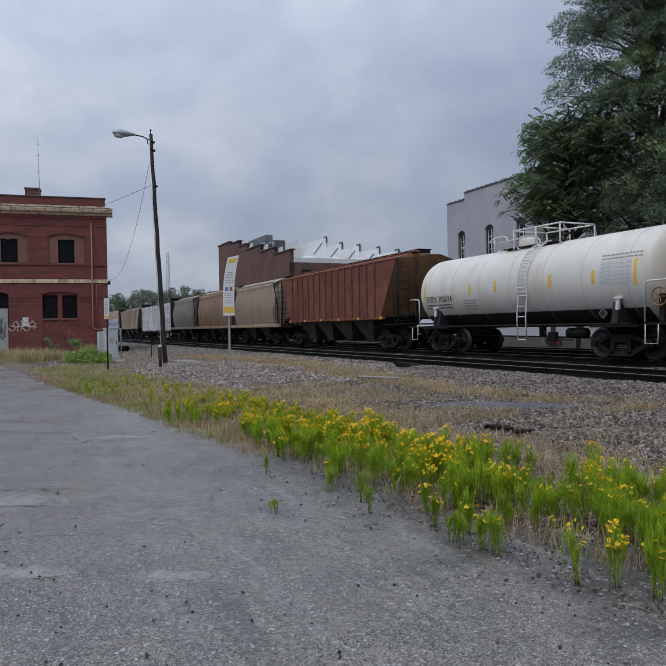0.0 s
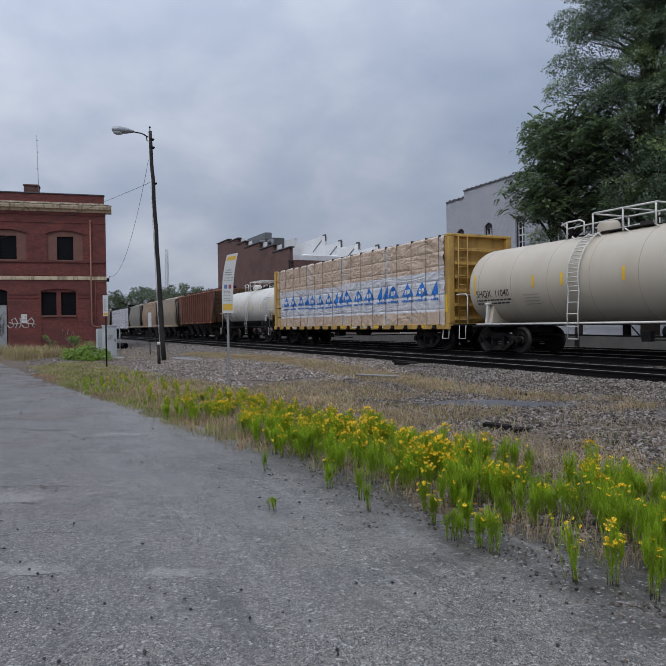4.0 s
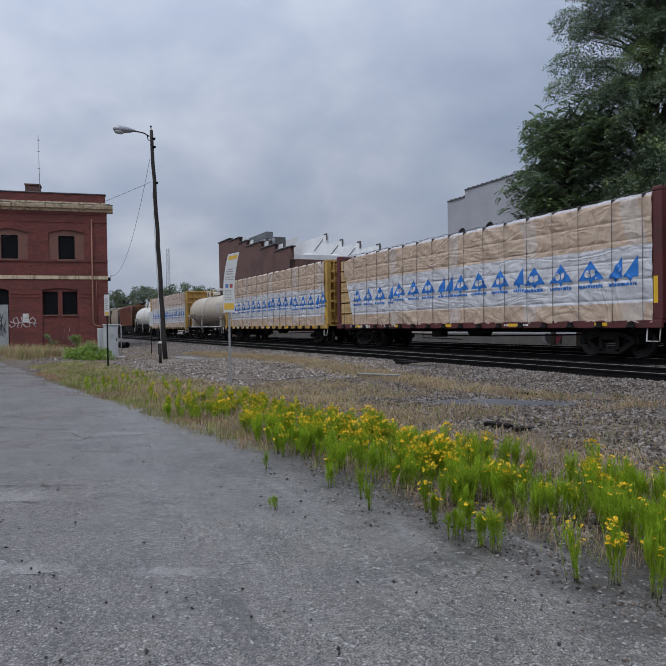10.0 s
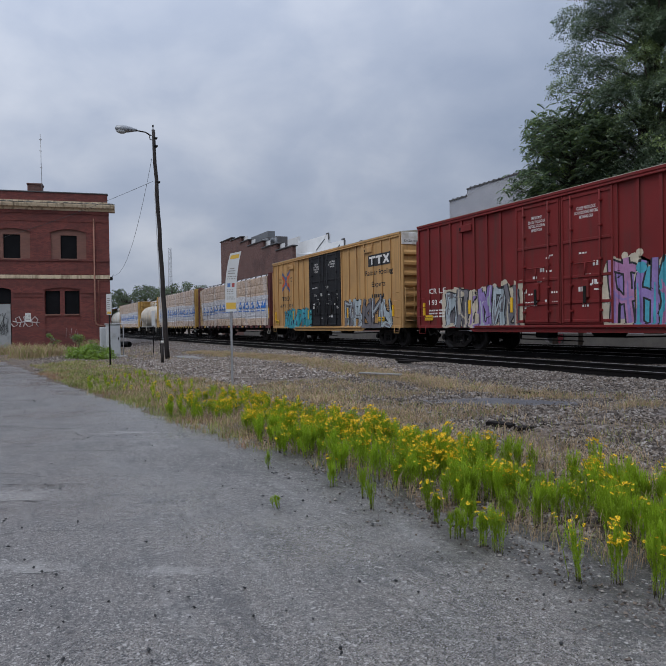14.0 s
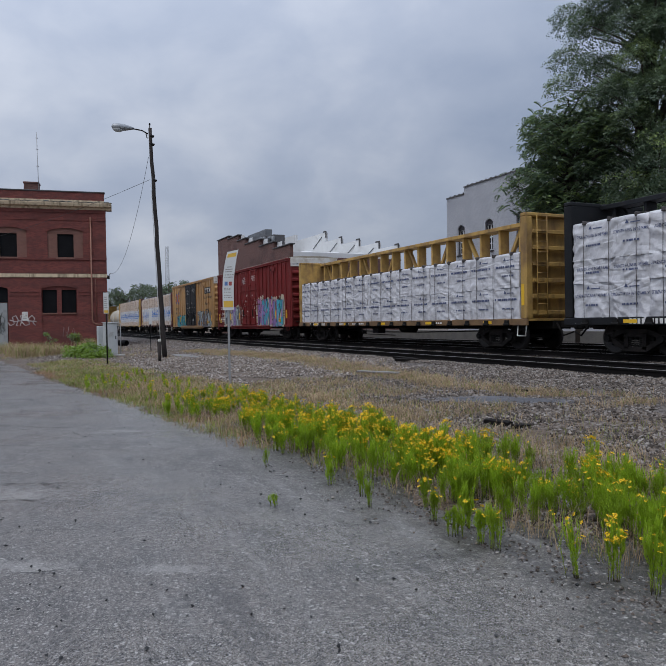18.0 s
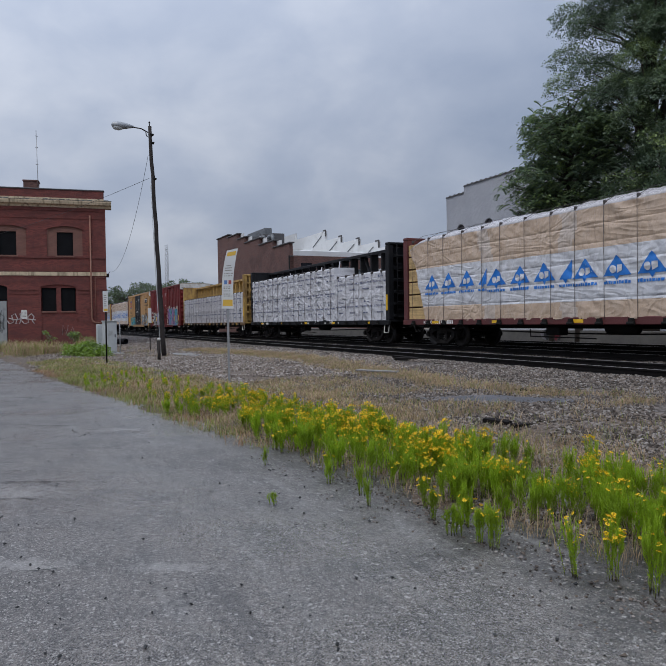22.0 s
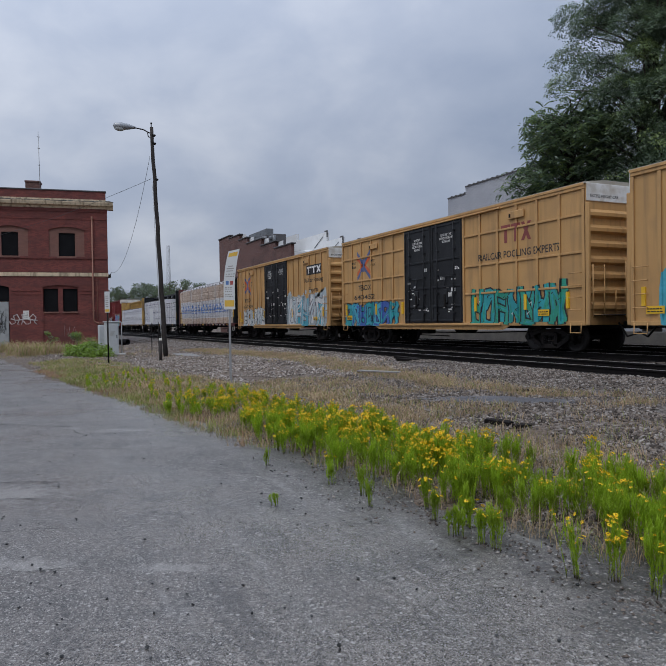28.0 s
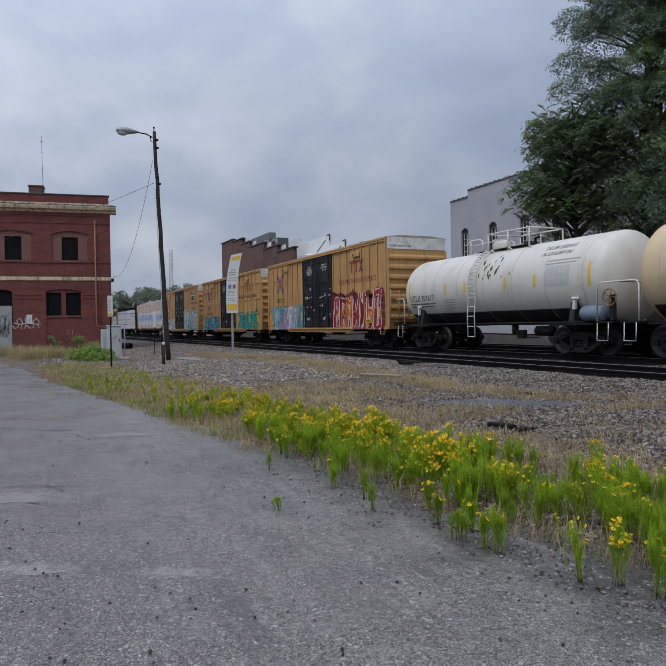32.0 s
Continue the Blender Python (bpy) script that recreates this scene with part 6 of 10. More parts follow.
    o = len(m.v)
    m.add(v, tan, "film_tan", True)
    m.f += [tuple(a + o for a in q) for q in white]
    m.m += [m.slot("film_white")] * len(white)
    m.smooth += [True] * len(white)
    m.f += [tuple(a + o for a in q) for q in caps]
    m.m += [m.slot("film_cap")] * len(caps)
    m.smooth += [True] * len(caps)
    m.f += [tuple(a + o for a in q) for q in pale]
    m.m += [m.slot("film_pale")] * len(pale)
    m.smooth += [True] * len(pale)
    part("film_sheet", m, ld, "crumpled tan film with a white printed band")

    def lay(mm, tri, mat, n=6, lift=0.014):
        """A triangle laid over the folds."""
        A, B, C = (np.array(p) for p in tri)
        pts, ix = [], {}
        for a in range(n + 1):
            for b in range(n + 1 - a):
                p = A + (B - A) * a / n + (C - A) * b / n
                ix[a, b] = len(pts)
                pts.append((p[0], face(p[0], p[1]) - lift, p[1]))
        f = []
        for a in range(n):
            for b in range(n - a):
                f.append((ix[a, b], ix[a + 1, b], ix[a, b + 1]))
                if a + b < n - 1:
                    f.append((ix[a + 1, b], ix[a + 1, b + 1], ix[a, b + 1]))
        mm.add(pts, f, mat, True)

    x = x0 + 0.75 + 0.5 * lumber_front
    while x < x1 - 0.6:
        s = shift[sum(x > q for q in sheets)]
        e = Mesh("brand_blue")
        near_seam = any(0 < q - x < 0.9 for q in sheets)
        w = 0.50 if near_seam else 0.96
        zb = 2.22 + s
        lay(e, ((x, zb), (x + w, zb), (x + (w / 2 if not near_seam else w * 0.96), zb + 0.57)), "brand_blue", 10)
        c = x + w / 2
        lay(e, ((c - 0.10, zb + 0.02), (c + 0.10, zb + 0.02), (c, zb - 0.13)), "brand_blue", 3)
        em = part("emblem", e, ld, "blue triangle emblem")
        mk = Mesh("film_white")
        if w > 0.8:          # a plain white disc and block stand for the mark inside
            for q in range(10):
                a0, a1 = 0.6283 * q, 0.6283 * (q + 1)
                lay(mk, ((c - 0.11, zb + 0.18), (c - 0.11 + 0.105 * math.cos(a0), zb + 0.18 + 0.115 * math.sin(a0)), (c - 0.11 + 0.105 * math.cos(a1), zb + 0.18 + 0.115 * math.sin(a1))), "film_white", 2, 0.026)
            for t in (((c + 0.02, zb + 0.065), (c + 0.19, zb + 0.14), (c + 0.02, zb + 0.295)), ((c + 0.19, zb + 0.14), (c + 0.19, zb + 0.295), (c + 0.02, zb + 0.295))):
                lay(mk, t, "film_white", 3, 0.026)
        px = x + 0.02
        while px < x + min(w, 0.92) - 0.05:
            bw = r.uniform(0.04, 0.10)
            zt = zb - 0.15 + r.choice((0, 0, 0.02))
            for t in (((px, zb - 0.225), (px + bw, zb - 0.225), (px, zt)), ((px + bw, zb - 0.225), (px + bw, zt), (px, zt))):
                lay(mk, t, "brand_blue", 1, 0.018)
            px += bw + 0.025
        part("small_print", mk, em, "white blocks and a line of blue print")["kind"] = "stuff"
        x += w + (0.02 if near_seam else r.uniform(0.13, 0.21))
    for xs in ties:
        s = Mesh("strap")
        k = max(0.0, 1 - (xs - x0) / 2.4) * lumber_front
        pts = [(xs, -1.565, 1.0), (xs, -1.572, 1.4), (xs, -1.572, top - 0.12)] + [(xs, -1.44, top - 0.02), (xs, -1.0, top + 0.05 + hump * 0.5), (xs, 0.0, top + 0.08 + hump * 1.1)]
        s.tube(pts, 0.008, "strap", 5)
        st = part("strap", s, ld)
        g = Mesh("strap")
        g.box(xs - 0.03, xs + 0.03, -1.565, -1.45, top - 0.13, top - 0.015, "strap", 0.015)
        part("corner_guard", g, st)
    return ld


def bundle_load(label, L, columns, seed, slogan=False):
    """White-wrapped lumber bundles, each with folds and rows of small print, tied by dark straps; columns hold tier heights."""
    r = random.Random(seed)
    ld = thing("lumber_load", label, "lumber load", at=pose(0, TRAIN_TRACK, RAIL_Z + 0.006), group="wrapped lumber loads")
    h, nb = L / 2, len(columns)
    words = None
    if slogan:
        words = Mesh("print_blue")
        letters(words, "STRENGTH RUNS IN THE FAMILY", 0.12, "print_blue", (0, 0, 0), width=1.30)
    for i, tiers in enumerate(columns):
        z = 1.07
        a, b = -h + 0.34 + (L - 0.70) * i / nb, -h + 0.34 + (L - 0.70) * (i + 1) / nb + (0.01 if len(tiers) > 2 else -0.03)
        out = r.uniform(-0.03, 0.03)
        for k, hz in enumerate(tiers):
            m = Mesh("wrap_white")
            m.box(a, b, 0.32, 1.50, z, z + hz - 0.03, "wrap_white", 0.03)
            part("wrapped_pack", m, ld)
            sd = seed + i * 3.7 + k * 11.3
            loose = 1.0 if len(tiers) > 2 else 0.7

            def face(x, zz):
                d = crumple(x * 1.5, zz * 1.5, sd, 0.085 * loose)
                ends = max(0.0, 1 - min(x - a, b - x) / 0.12)
                tie = min(abs((x - a) - 0.45 - 0.92 * q) for q in range(3))
                return -1.50 + out + d + 0.05 * ends ** 2 + 0.03 * math.exp(-(tie / 0.1) ** 2)
            n1, n2 = int((b - a) / 0.06), 18
            sag = (0.16 if len(tiers) > 2 else 0.03) * (k == 0)
            K = n2 + 5
            v, f = [], []
            for p in range(n1 + 1):
                x = a + (b - a) * p / n1
                hem = (0.07 if k else 0.0) + sag * (0.6 + 1.6 * noise.noise((x * 0.9, seed, 2.0 * k))) + 0.03 * noise.noise((x * 3, seed, k))
                crest = 0.05 * loose * noise.noise((x * 1.3, 5, sd))
                for j in range(n2 + 1):
                    u = j / n2
                    zz = z - hem * (1 - u) + (hz - 0.06) * u + crest * u
                    v.append((x, face(x, zz) + (-0.02 * (1 - 4 * min(0.25, u)) if k else 0.0), zz))
                v += [(x, -1.42, z + hz - 0.02 + crest), (x, -1.0, z + hz - 0.0 + crest * 1.4), (x, -0.32, z + hz - 0.01), (x, -0.32, z)]
            for p in range(n1):
                for j in range(K - 1):
                    f.append((p * K + j, (p + 1) * K + j, (p + 1) * K + j + 1, p * K + j + 1))
            m = Mesh("wrap_white")
            m.add(v, f, "wrap_white", True)
            m.add(v, [tuple(range(K)), tuple(range(n1 * K, n1 * K + K))], "wrap_white")
            bd = part("wrapped_pack", m, ld, "white film-wrapped bundle with small print")
            pr = Mesh("print_blue")
            for col in range(2):
                x = a + 0.12 + 1.32 * col + r.uniform(0, 0.1)
                if words:
                    zz = z + hz * (0.55 if hz > 0.8 else 0.45)
                    q = [(x + px * 0.92, face(x + px * 0.92, zz + pz) - 0.016, zz + pz) for px, _, pz in words.v]
                    pr.add(q, words.f, "print_blue")
                rows = ((0.30, 0.055, 0.5),) if words else ((0.55, 0.07, 1.0), (0.28, 0.05, 0.5))
                for u, th, wide in rows:
                    q, zz = x + (0.35 if wide < 0.8 else 0.0), z + hz * u
                    e = min(q + wide, b - 0.12)
                    while q < e:
                        w = r.uniform(0.03, 0.08)
                        y = min(face(q, zz), face(q + w, zz)) - 0.018
                        pr.add([(q, y, zz), (q + w, y, zz), (q + w, y, zz + th), (q, y, zz + th)], [(0, 1, 2, 3)], "print_blue")
                        q += w + 0.018
                if hz > 0.8:          # small triangle and a thin line over the print
                    q, zz = x + 0.42, z + hz * 0.76
                    y = min(face(q, zz), face(q + 0.15, zz)) - 0.02
                    pr.add([(q, y, zz), (q + 0.13, y, zz), (q + 0.065, y, zz + 0.11)], [(0, 1, 2)], "print_blue")
                    pr.add([(q + 0.17, y, zz), (q + 0.5, y, zz), (q + 0.5, y, zz + 0.03), (q + 0.17, y, zz + 0.03)], [(0, 1, 2, 3)], "print_blue")
            part("small_print", pr, bd, "dark blue slogan and small print" if words else "dark blue small print")["kind"] = "stuff"
            z += hz
        for q in range(3):
            xs = a + 0.45 + 0.92 * q
            s = Mesh("strap")
            s.tube([(xs, -1.54 + out, 1.0), (xs, -1.555 + out, (z + 1) / 2), (xs, -1.535 + out, z - 0.07), (xs, -1.42, z + 0.005), (xs, -0.34, z + 0.10)], 0.009, "strap", 5)
            st = part("strap", s, ld)
            g = Mesh("strap")
            g.box(xs - 0.045, xs + 0.045, -1.565 + out, -1.42, z - 0.1, z + 0.015, "strap", 0.02)
            part("corner_guard", g, st)
        if slogan and i < 5 and r.random() < 0.75:          # torn ends of film hanging from the beam
            fl = Mesh("wrap_white")
            x = a + r.uniform(0.4, 2.0)
            w, hh, s = r.uniform(0.1, 0.22), r.uniform(0.25, 0.5), r.uniform(-0.35, 0.35)
            zt = z - 0.05
            fl.prism([(x, zt), (x + w, zt), (x + w * 0.8 + s, zt + hh), (x + s, zt + hh * 0.95)], "y", -0.46, -0.45, "wrap_white")
            part("film_flap", fl, ld, "torn strip of white film")
    return ld


def place(ob, front, rear):
    CARS.append((ob, (front + rear) / 2))


# order from the head of the visible train to its tail; stations of both ends in metres
def make_train():
    far_load = film_load("white-wrapped lumber load on a distant flatcar", 18.4, -8.3, 8.3, 61, 0.2)
    place(centre_beam("dark centre-beam flatcar under a white-wrapped load", 18.4, "beam_black", "beam_black", 60), -130.5, -112.1)
    place(far_load, -130.5, -112.1)
    place(hopper_car("dull beige covered hopper car with ribbed sides", 18.0, "hop_beige", False, 16, 3, 21), -110.7, -92.7)
    place(centre_beam("dark centre-beam flatcar carrying white-wrapped lumber", 18.6, "beam_black", "beam_black", 62), -91.0, -72.4)
    place(bundle_load("white-wrapped lumber bundles on a distant flatcar", 18.6, ((1.5, 1.5),) * 7, 63), -91.0, -72.4)
    place(hopper_car("grey-brown covered hopper car with rounded sides", 10.4, "hop_grey", True, 0, 2, 22), -72.0, -61.6)
    place(hopper_car("rust-stained covered hopper car with rounded sides", 10.9, "hop_orange", True, 0, 2, 23), -61.3, -50.4)
    place(hopper_car("beige covered hopper car with rounded sides", 10.2, "hop_beige", True, 0, 2, 24), -50.0, -39.8)
    place(hopper_car("weathered red-brown ribbed covered hopper car", 14.5, "hop_red", False, 18, 4, 25, 4.03, "hop_rust"), -39.5, -25.0)
    t, zc = tank_car("white tank car with a black belly and number SHPX 300034", 11.8, "tank_white", "tank_black", 1.41, 31, 0.55)
    tank_marks(t, 11.8, 1.41, zc, "SHPX 300034", 31, placard=True, strips=(-2.2, -0.75, 1.9, 3.65), table=1.95)
    add_trucks(t, -5.9 + 1.55, 5.9 - 1.55)
    place(t, -24.0, -12.2)
    place(centre_beam("yellow centre-beam flatcar carrying film-wrapped lumber", 19.1, "beam_yellow", "beam_yellow", 41), -11.4, 7.7)
    place(film_load("lumber load under tan film with blue triangle emblems", 19.1, -8.7, 9.28, 42, 0.3), -11.4, 7.7)
    t, zc = tank_car("cream tank car with number SHQX 11040", 12.3, "tank_cream", None, 1.41, 32)
    tank_marks(t, 12.3, 1.41, zc, "SHQX  11040", 32)
    add_trucks(t, -6.15 + 1.6, 6.15 - 1.6)
    place(t, 8.35, 20.65)
    place(centre_beam("yellow centre-beam flatcar carrying film-wrapped lumber", 19.3, "beam_yellow", "beam_yellow", 43), 21.35, 40.65)
    place(film_load("lumber load with bare boards in front and tan film behind", 19.3, -8.55, 9.38, 44, 0.55), 21.35, 40.65)
    place(centre_beam("red-brown centre-beam flatcar carrying film-wrapped lumber", 19.3, "beam_red", "beam_red", 45), 41.9, 61.2)
    place(film_load("lumber load with bare boards in front and tan film behind", 19.3, -8.9, 9.38, 46, 0.75, 4.42, 0.20, 0.05), 41.9, 61.2)

    b1 = boxcar("yellow excess-height boxcar with black doors and blue and grey graffiti", 16.0, "ttx_yellow", "door_black", 7)
    ttx_marks(b1, 16.0, True, "671101", 1)
    graffiti(b1, -6.0, -1.7, 0.85, 2.0, ["g_cyan", "g_teal"], "g_navy", None, -1.60, 11, 6, "bright blue sprayed graffiti")
    graffiti(b1, 2.4, 7.2, 0.85, 2.25, ["g_grey", "g_pale", "g_grey"], "g_black", None, -1.60, 12, 5, "grey sprayed graffiti")
    place(b1, 62.1, 78.1)
    rc = boxcar("dark red boxcar CRLE with pink and grey graffiti", 15.9, "box_red", "box_red", 8, seed=5)
    mk = Mesh("mark_white")
    letters(mk, "CR", 0.29, "mark_white", (-7.15, -1.597, 2.2), width=0.48)
    letters(mk, "LE", 0.29, "mark_white", (-6.45, -1.597, 2.2), width=0.40)
    letters(mk, "193", 0.29, "mark_white", (-7.15, -1.597, 1.75), width=0.5)
    letters(mk, "44", 0.29, "mark_white", (-6.45, -1.597, 1.75), width=0.38)
    rr = random.Random(9)
    for j in range(3):
        bars(mk, -7.15, -6.6, 1.5 - j * 0.12, 0.06, "mark_white", -1.597, rr)
        bars(mk, -6.45, -5.9, 1.5 - j * 0.12, 0.06, "mark_white", -1.597, rr)
    part("painted_mark", drape(mk, RIBS[rc.name], -1.597), rc, "white painted initials and number")["kind"] = "stuff"
    graffiti(rc, -6.0, -1.8, 0.85, 2.2, ["g_pale", "g_grey", "g_cream", "g_violet"], "g_black", "g_cream", -1.60, 13, 6, "grey and cream sprayed graffiti")
    graffiti(rc, 2.0, 6.6, 0.85, 2.6, ["g_pink", "g_violet", "g_cyan"], "g_black", "g_cream", -1.60, 14, 6, "pink and violet sprayed graffiti")
    place(rc, 79.5, 95.4)
    place(centre_beam("yellow centre-beam flatcar half loaded with white bundles", 19.3, "beam_rusty", "beam_rusty", 47, "sill_rusty"), 96.65, 115.95)
    place(bundle_load("two tiers of white film-wrapped lumber bundles", 19.3, ((1.1, 1.1),) * 7, 48), 96.65, 115.95)
    place(centre_beam("black centre-beam flatcar loaded with white bundles", 19.2, "beam_black", "beam_black", 49), 117.6, 136.8)
    place(bundle_load("three tiers of white film-wrapped lumber bundles", 19.2, ((1.05, 0.66, 1.06),) * 5 + ((1.14, 1.10),) * 2, 50, True), 117.6, 136.8)
    place(centre_beam("red-brown centre-beam flatcar with a black rear bulkhead", 19.2, "beam_red", "beam_black", 51), 138.05, 157.25)
    place(film_load("lumber load with bare boards in front and tan film behind", 19.2, -9.0, 9.33, 52, 0.75, 4.34, 0.30, 0.16), 138.05, 157.25)
    b2 = boxcar("yellow excess-height boxcar with black doors and white graffiti", 16.0, "ttx_yellow", "door_black", 7, seed=6)
    ttx_marks(b2, 16.0, True, "660309", 2)
    graffiti(b2, -6.6, -2.1, 0.85, 2.0, ["g_pale", "g_white"], "g_black", None, -1.60, 15, 6, "pale sprayed graffiti")
    graffiti(b2, 2.2, 7.4, 0.85, 2.55, ["g_pale", "g_white", "g_cyan"], "g_grey", "g_pale", -1.60, 16, 5, "pale blue and white sprayed graffiti", spiky=0.0)
    place(b2, 158.55, 174.55)
    b3 = boxcar("yellow boxcar with black doors and teal graffiti", 16.0, "ttx_yellow", "door_black", 6, seed=7)
    ttx_marks(b3, 16.0, False, "640452", 3)
    for z in (2.95, 4.05, 1.95):
        for xa, xb in ((-7.9, -2.1), (2.2, 7.9)):
            hr = Mesh("ttx_yellow")
            hr.box(xa, xb, -1.588, -1.545, z, z + 0.07, "ttx_yellow", 0.01)
            part("side_rail", hr, b3)
    graffiti(b3, -7.7, -2.6, 0.85, 1.95, ["g_teal", "g_cyan", "g_blue"], "g_navy", None, -1.60, 17, 7, "blue and teal sprayed graffiti")
    graffiti(b3, 2.6, 7.2, 0.85, 2.15, ["g_green", "g_teal"], "g_black", None, -1.60, 18, 7, "green and teal sprayed graffiti")
    place(b3, 176.3, 192.3)
    b4 = boxcar("yellow excess-height boxcar with black doors and red graffiti", 15.8, "ttx_yellow", "door_black", 7, seed=8)
    ttx_marks(b4, 15.8, False, "667273", 4)
    graffiti(b4, -6.7, -1.95, 0.85, 2.1, ["g_pale", "g_green", "g_pink", "g_white"], "g_violet", "g_cyan", -1.60, 19, 6, "pale, pink and green sprayed graffiti")
    graffiti(b4, 2.3, 7.4, 0.85, 2.5, ["g_red", "g_maroon", "g_orange"], "g_white", "g_maroon", -1.60, 20, 7, "red and orange sprayed graffiti with white edges")
    place(b4, 193.9, 209.7)
    t, zc = tank_car("white tank car with number UTLX 301617", 11.5, "tank_white", "tank_black", 1.41, 33)
    tank_marks(t, 11.5, 1.41, zc, "UTLX 301617", 33, note=("CALCIUM CARBONATE", "OR CLAY SLURRY ONLY"))
    add_trucks(t, -5.75 + 1.5, 5.75 - 1.5)
    place(t, 210.6, 222.1)
    t, zc = tank_car("stained tan tank car behind a white one", 11.9, "tank_tan", "tank_black", 1.41, 34)
    add_trucks(t, -5.95 + 1.55, 5.95 - 1.55)
    place(t, 222.75, 234.65)


make_train()


# ---- buildings and street things ----
def brick_material(name, a, b, mortar, dirt, painted=0.0):
    m = bpy.data.materials.new(name)
    m.use_nodes = True
    N, L = m.node_tree.nodes, m.node_tree.links
    bs = N["Principled BSDF"]
    tc = N.new("ShaderNodeTexCoord")
    sp, cb = N.new("ShaderNodeSeparateXYZ"), N.new("ShaderNodeCombineXYZ")
    L.new(tc.outputs["Object"], sp.inputs[0])
    ad = N.new("ShaderNodeMath")
    L.new(sp.outputs[0], ad.inputs[0])
    L.new(sp.outputs[1], ad.inputs[1])
    L.new(ad.outputs[0], cb.inputs[0])
    L.new(sp.outputs[2], cb.inputs[1])
    br = N.new("ShaderNodeTexBrick")
    L.new(cb.outputs[0], br.inputs["Vector"])
    br.inputs["Scale"].default_value = 1.0
    br.inputs["Brick Width"].default_value, br.inputs["Row Height"].default_value = 0.215, 0.076
    br.inputs["Mortar Size"].default_value = 0.006
    br.inputs["Color1"].default_value, br.inputs["Color2"].default_value = (*a, 1), (*b, 1)
    br.inputs["Mortar"].default_value = (*mortar, 1)
    br.inputs["Bias"].default_value = -0.2
    nz = N.new("ShaderNodeTexNoise")
    nz.inputs["Scale"].default_value, nz.inputs["Detail"].default_value = 0.55, 7
    L.new(tc.outputs["Object"], nz.inputs["Vector"])
    mr = N.new("ShaderNodeMapRange")
    mr.inputs[1].default_value, mr.inputs[2].default_value, mr.inputs[4].default_value = 0.45, 0.75, 0.75
    L.new(nz.outputs[0], mr.inputs[0])
    mx = N.new("ShaderNodeMix")
    mx.data_type = "RGBA"
    L.new(mr.outputs[0], mx.inputs[0])
    L.new(br.outputs[0], mx.inputs[6])
    mx.inputs[7].default_value = (*dirt, 1)
    L.new(mx.outputs[2], bs.inputs["Base Color"])
    bs.inputs["Roughness"].default_value = 0.85
    bp = N.new("ShaderNodeBump")
    bp.inputs["Strength"].default_value, bp.inputs["Distance"].default_value = 0.9, 0.012
    bp.invert = True
    L.new(br.outputs["Fac"], bp.inputs["Height"])
    L.new(bp.outputs[0], bs.inputs["Normal"])
    MATS[name] = m


brick_material("brick_red", (0.215, 0.056, 0.043), (0.125, 0.034, 0.030), (0.085, 0.040, 0.034), (0.105, 0.034, 0.030))
brick_material("brick_tan", (0.225, 0.105, 0.078), (0.19, 0.088, 0.066), (0.17, 0.095, 0.075), (0.15, 0.072, 0.056))
brick_material("brick_brown", (0.165, 0.078, 0.062), (0.085, 0.042, 0.036), (0.15, 0.105, 0.09), (0.075, 0.040, 0.035))
brick_material("brick_white", (0.47, 0.475, 0.50), (0.40, 0.41, 0.44), (0.22, 0.225, 0.25), (0.33, 0.335, 0.37))
surf("cream_trim", (0.62, 0.49, 0.33), 0.8, vary=0.15, dirt=(0.20, 0.15, 0.10), amount=0.35, streak=(0.11, 0.07, 0.04), streaks=0.8)
surf("cornice_top", (0.13, 0.12, 0.105), 0.9, vary=0.4, scale=3, dirt=(0.05, 0.055, 0.04), amount=0.5, bump=0.6, dist=0.05)
surf("board_black", (0.008, 0.008, 0.009), 0.6, vary=0.3, bump=0.05, gloss=0.1)
surf("copper_pipe", (0.27, 0.125, 0.085), 0.55, 0.2, vary=0.15)
surf("concrete", (0.36, 0.345, 0.32), 0.85, vary=0.15, dirt=(0.22, 0.2, 0.18), amount=0.4, bump=0.4)
surf("walk_grey", (0.15, 0.125, 0.105), 0.9, vary=0.3, dirt=(0.08, 0.062, 0.05), amount=0.5, bump=0.5)
surf("wall_grey", (0.115, 0.108, 0.10), 0.9, vary=0.25, dirt=(0.13, 0.12, 0.105), amount=0.5, bump=0.5, streak=(0.1, 0.09, 0.08), streaks=0.5)
surf("slab_grey", (0.22, 0.21, 0.20), 0.9, vary=0.2, dirt=(0.13, 0.12, 0.11), amount=0.4, bump=0.4)
surf("roof_white", (0.62, 0.62, 0.61), 0.7, vary=0.06, scale=0.4, dirt=(0.45, 0.44, 0.42), amount=0.3)
surf("coping_dark", (0.075, 0.07, 0.07), 0.7, vary=0.2)
surf("duct_grey", (0.16, 0.165, 0.17), 0.5, 0.4, vary=0.15)
surf("sash_white", (0.66, 0.66, 0.66), 0.6, vary=0.05)
surf("window_dark", (0.02, 0.02, 0.024), 0.12, vary=0.2, bump=0.02)
surf("frame_dark", (0.028, 0.024, 0.028), 0.6, vary=0.2)
surf("pole_wood", (0.030, 0.023, 0.020), 0.9, vary=0.35, scale=2.0, fine=25, bump=0.6, dirt=(0.055, 0.045, 0.04), amount=0.3, streak=(0.025, 0.02, 0.018), streaks=0.7, stretch=(14, 14, 0.5))
surf("lamp_grey", (0.30, 0.31, 0.32), 0.45, 0.4, vary=0.1)
surf("lamp_glass", (0.42, 0.43, 0.42), 0.2, 0.0, vary=0.08)
surf("post_steel", (0.33, 0.33, 0.33), 0.5, 0.5, vary=0.1)
surf("sign_white", (0.62, 0.62, 0.60), 0.4, vary=0.04, bump=0)
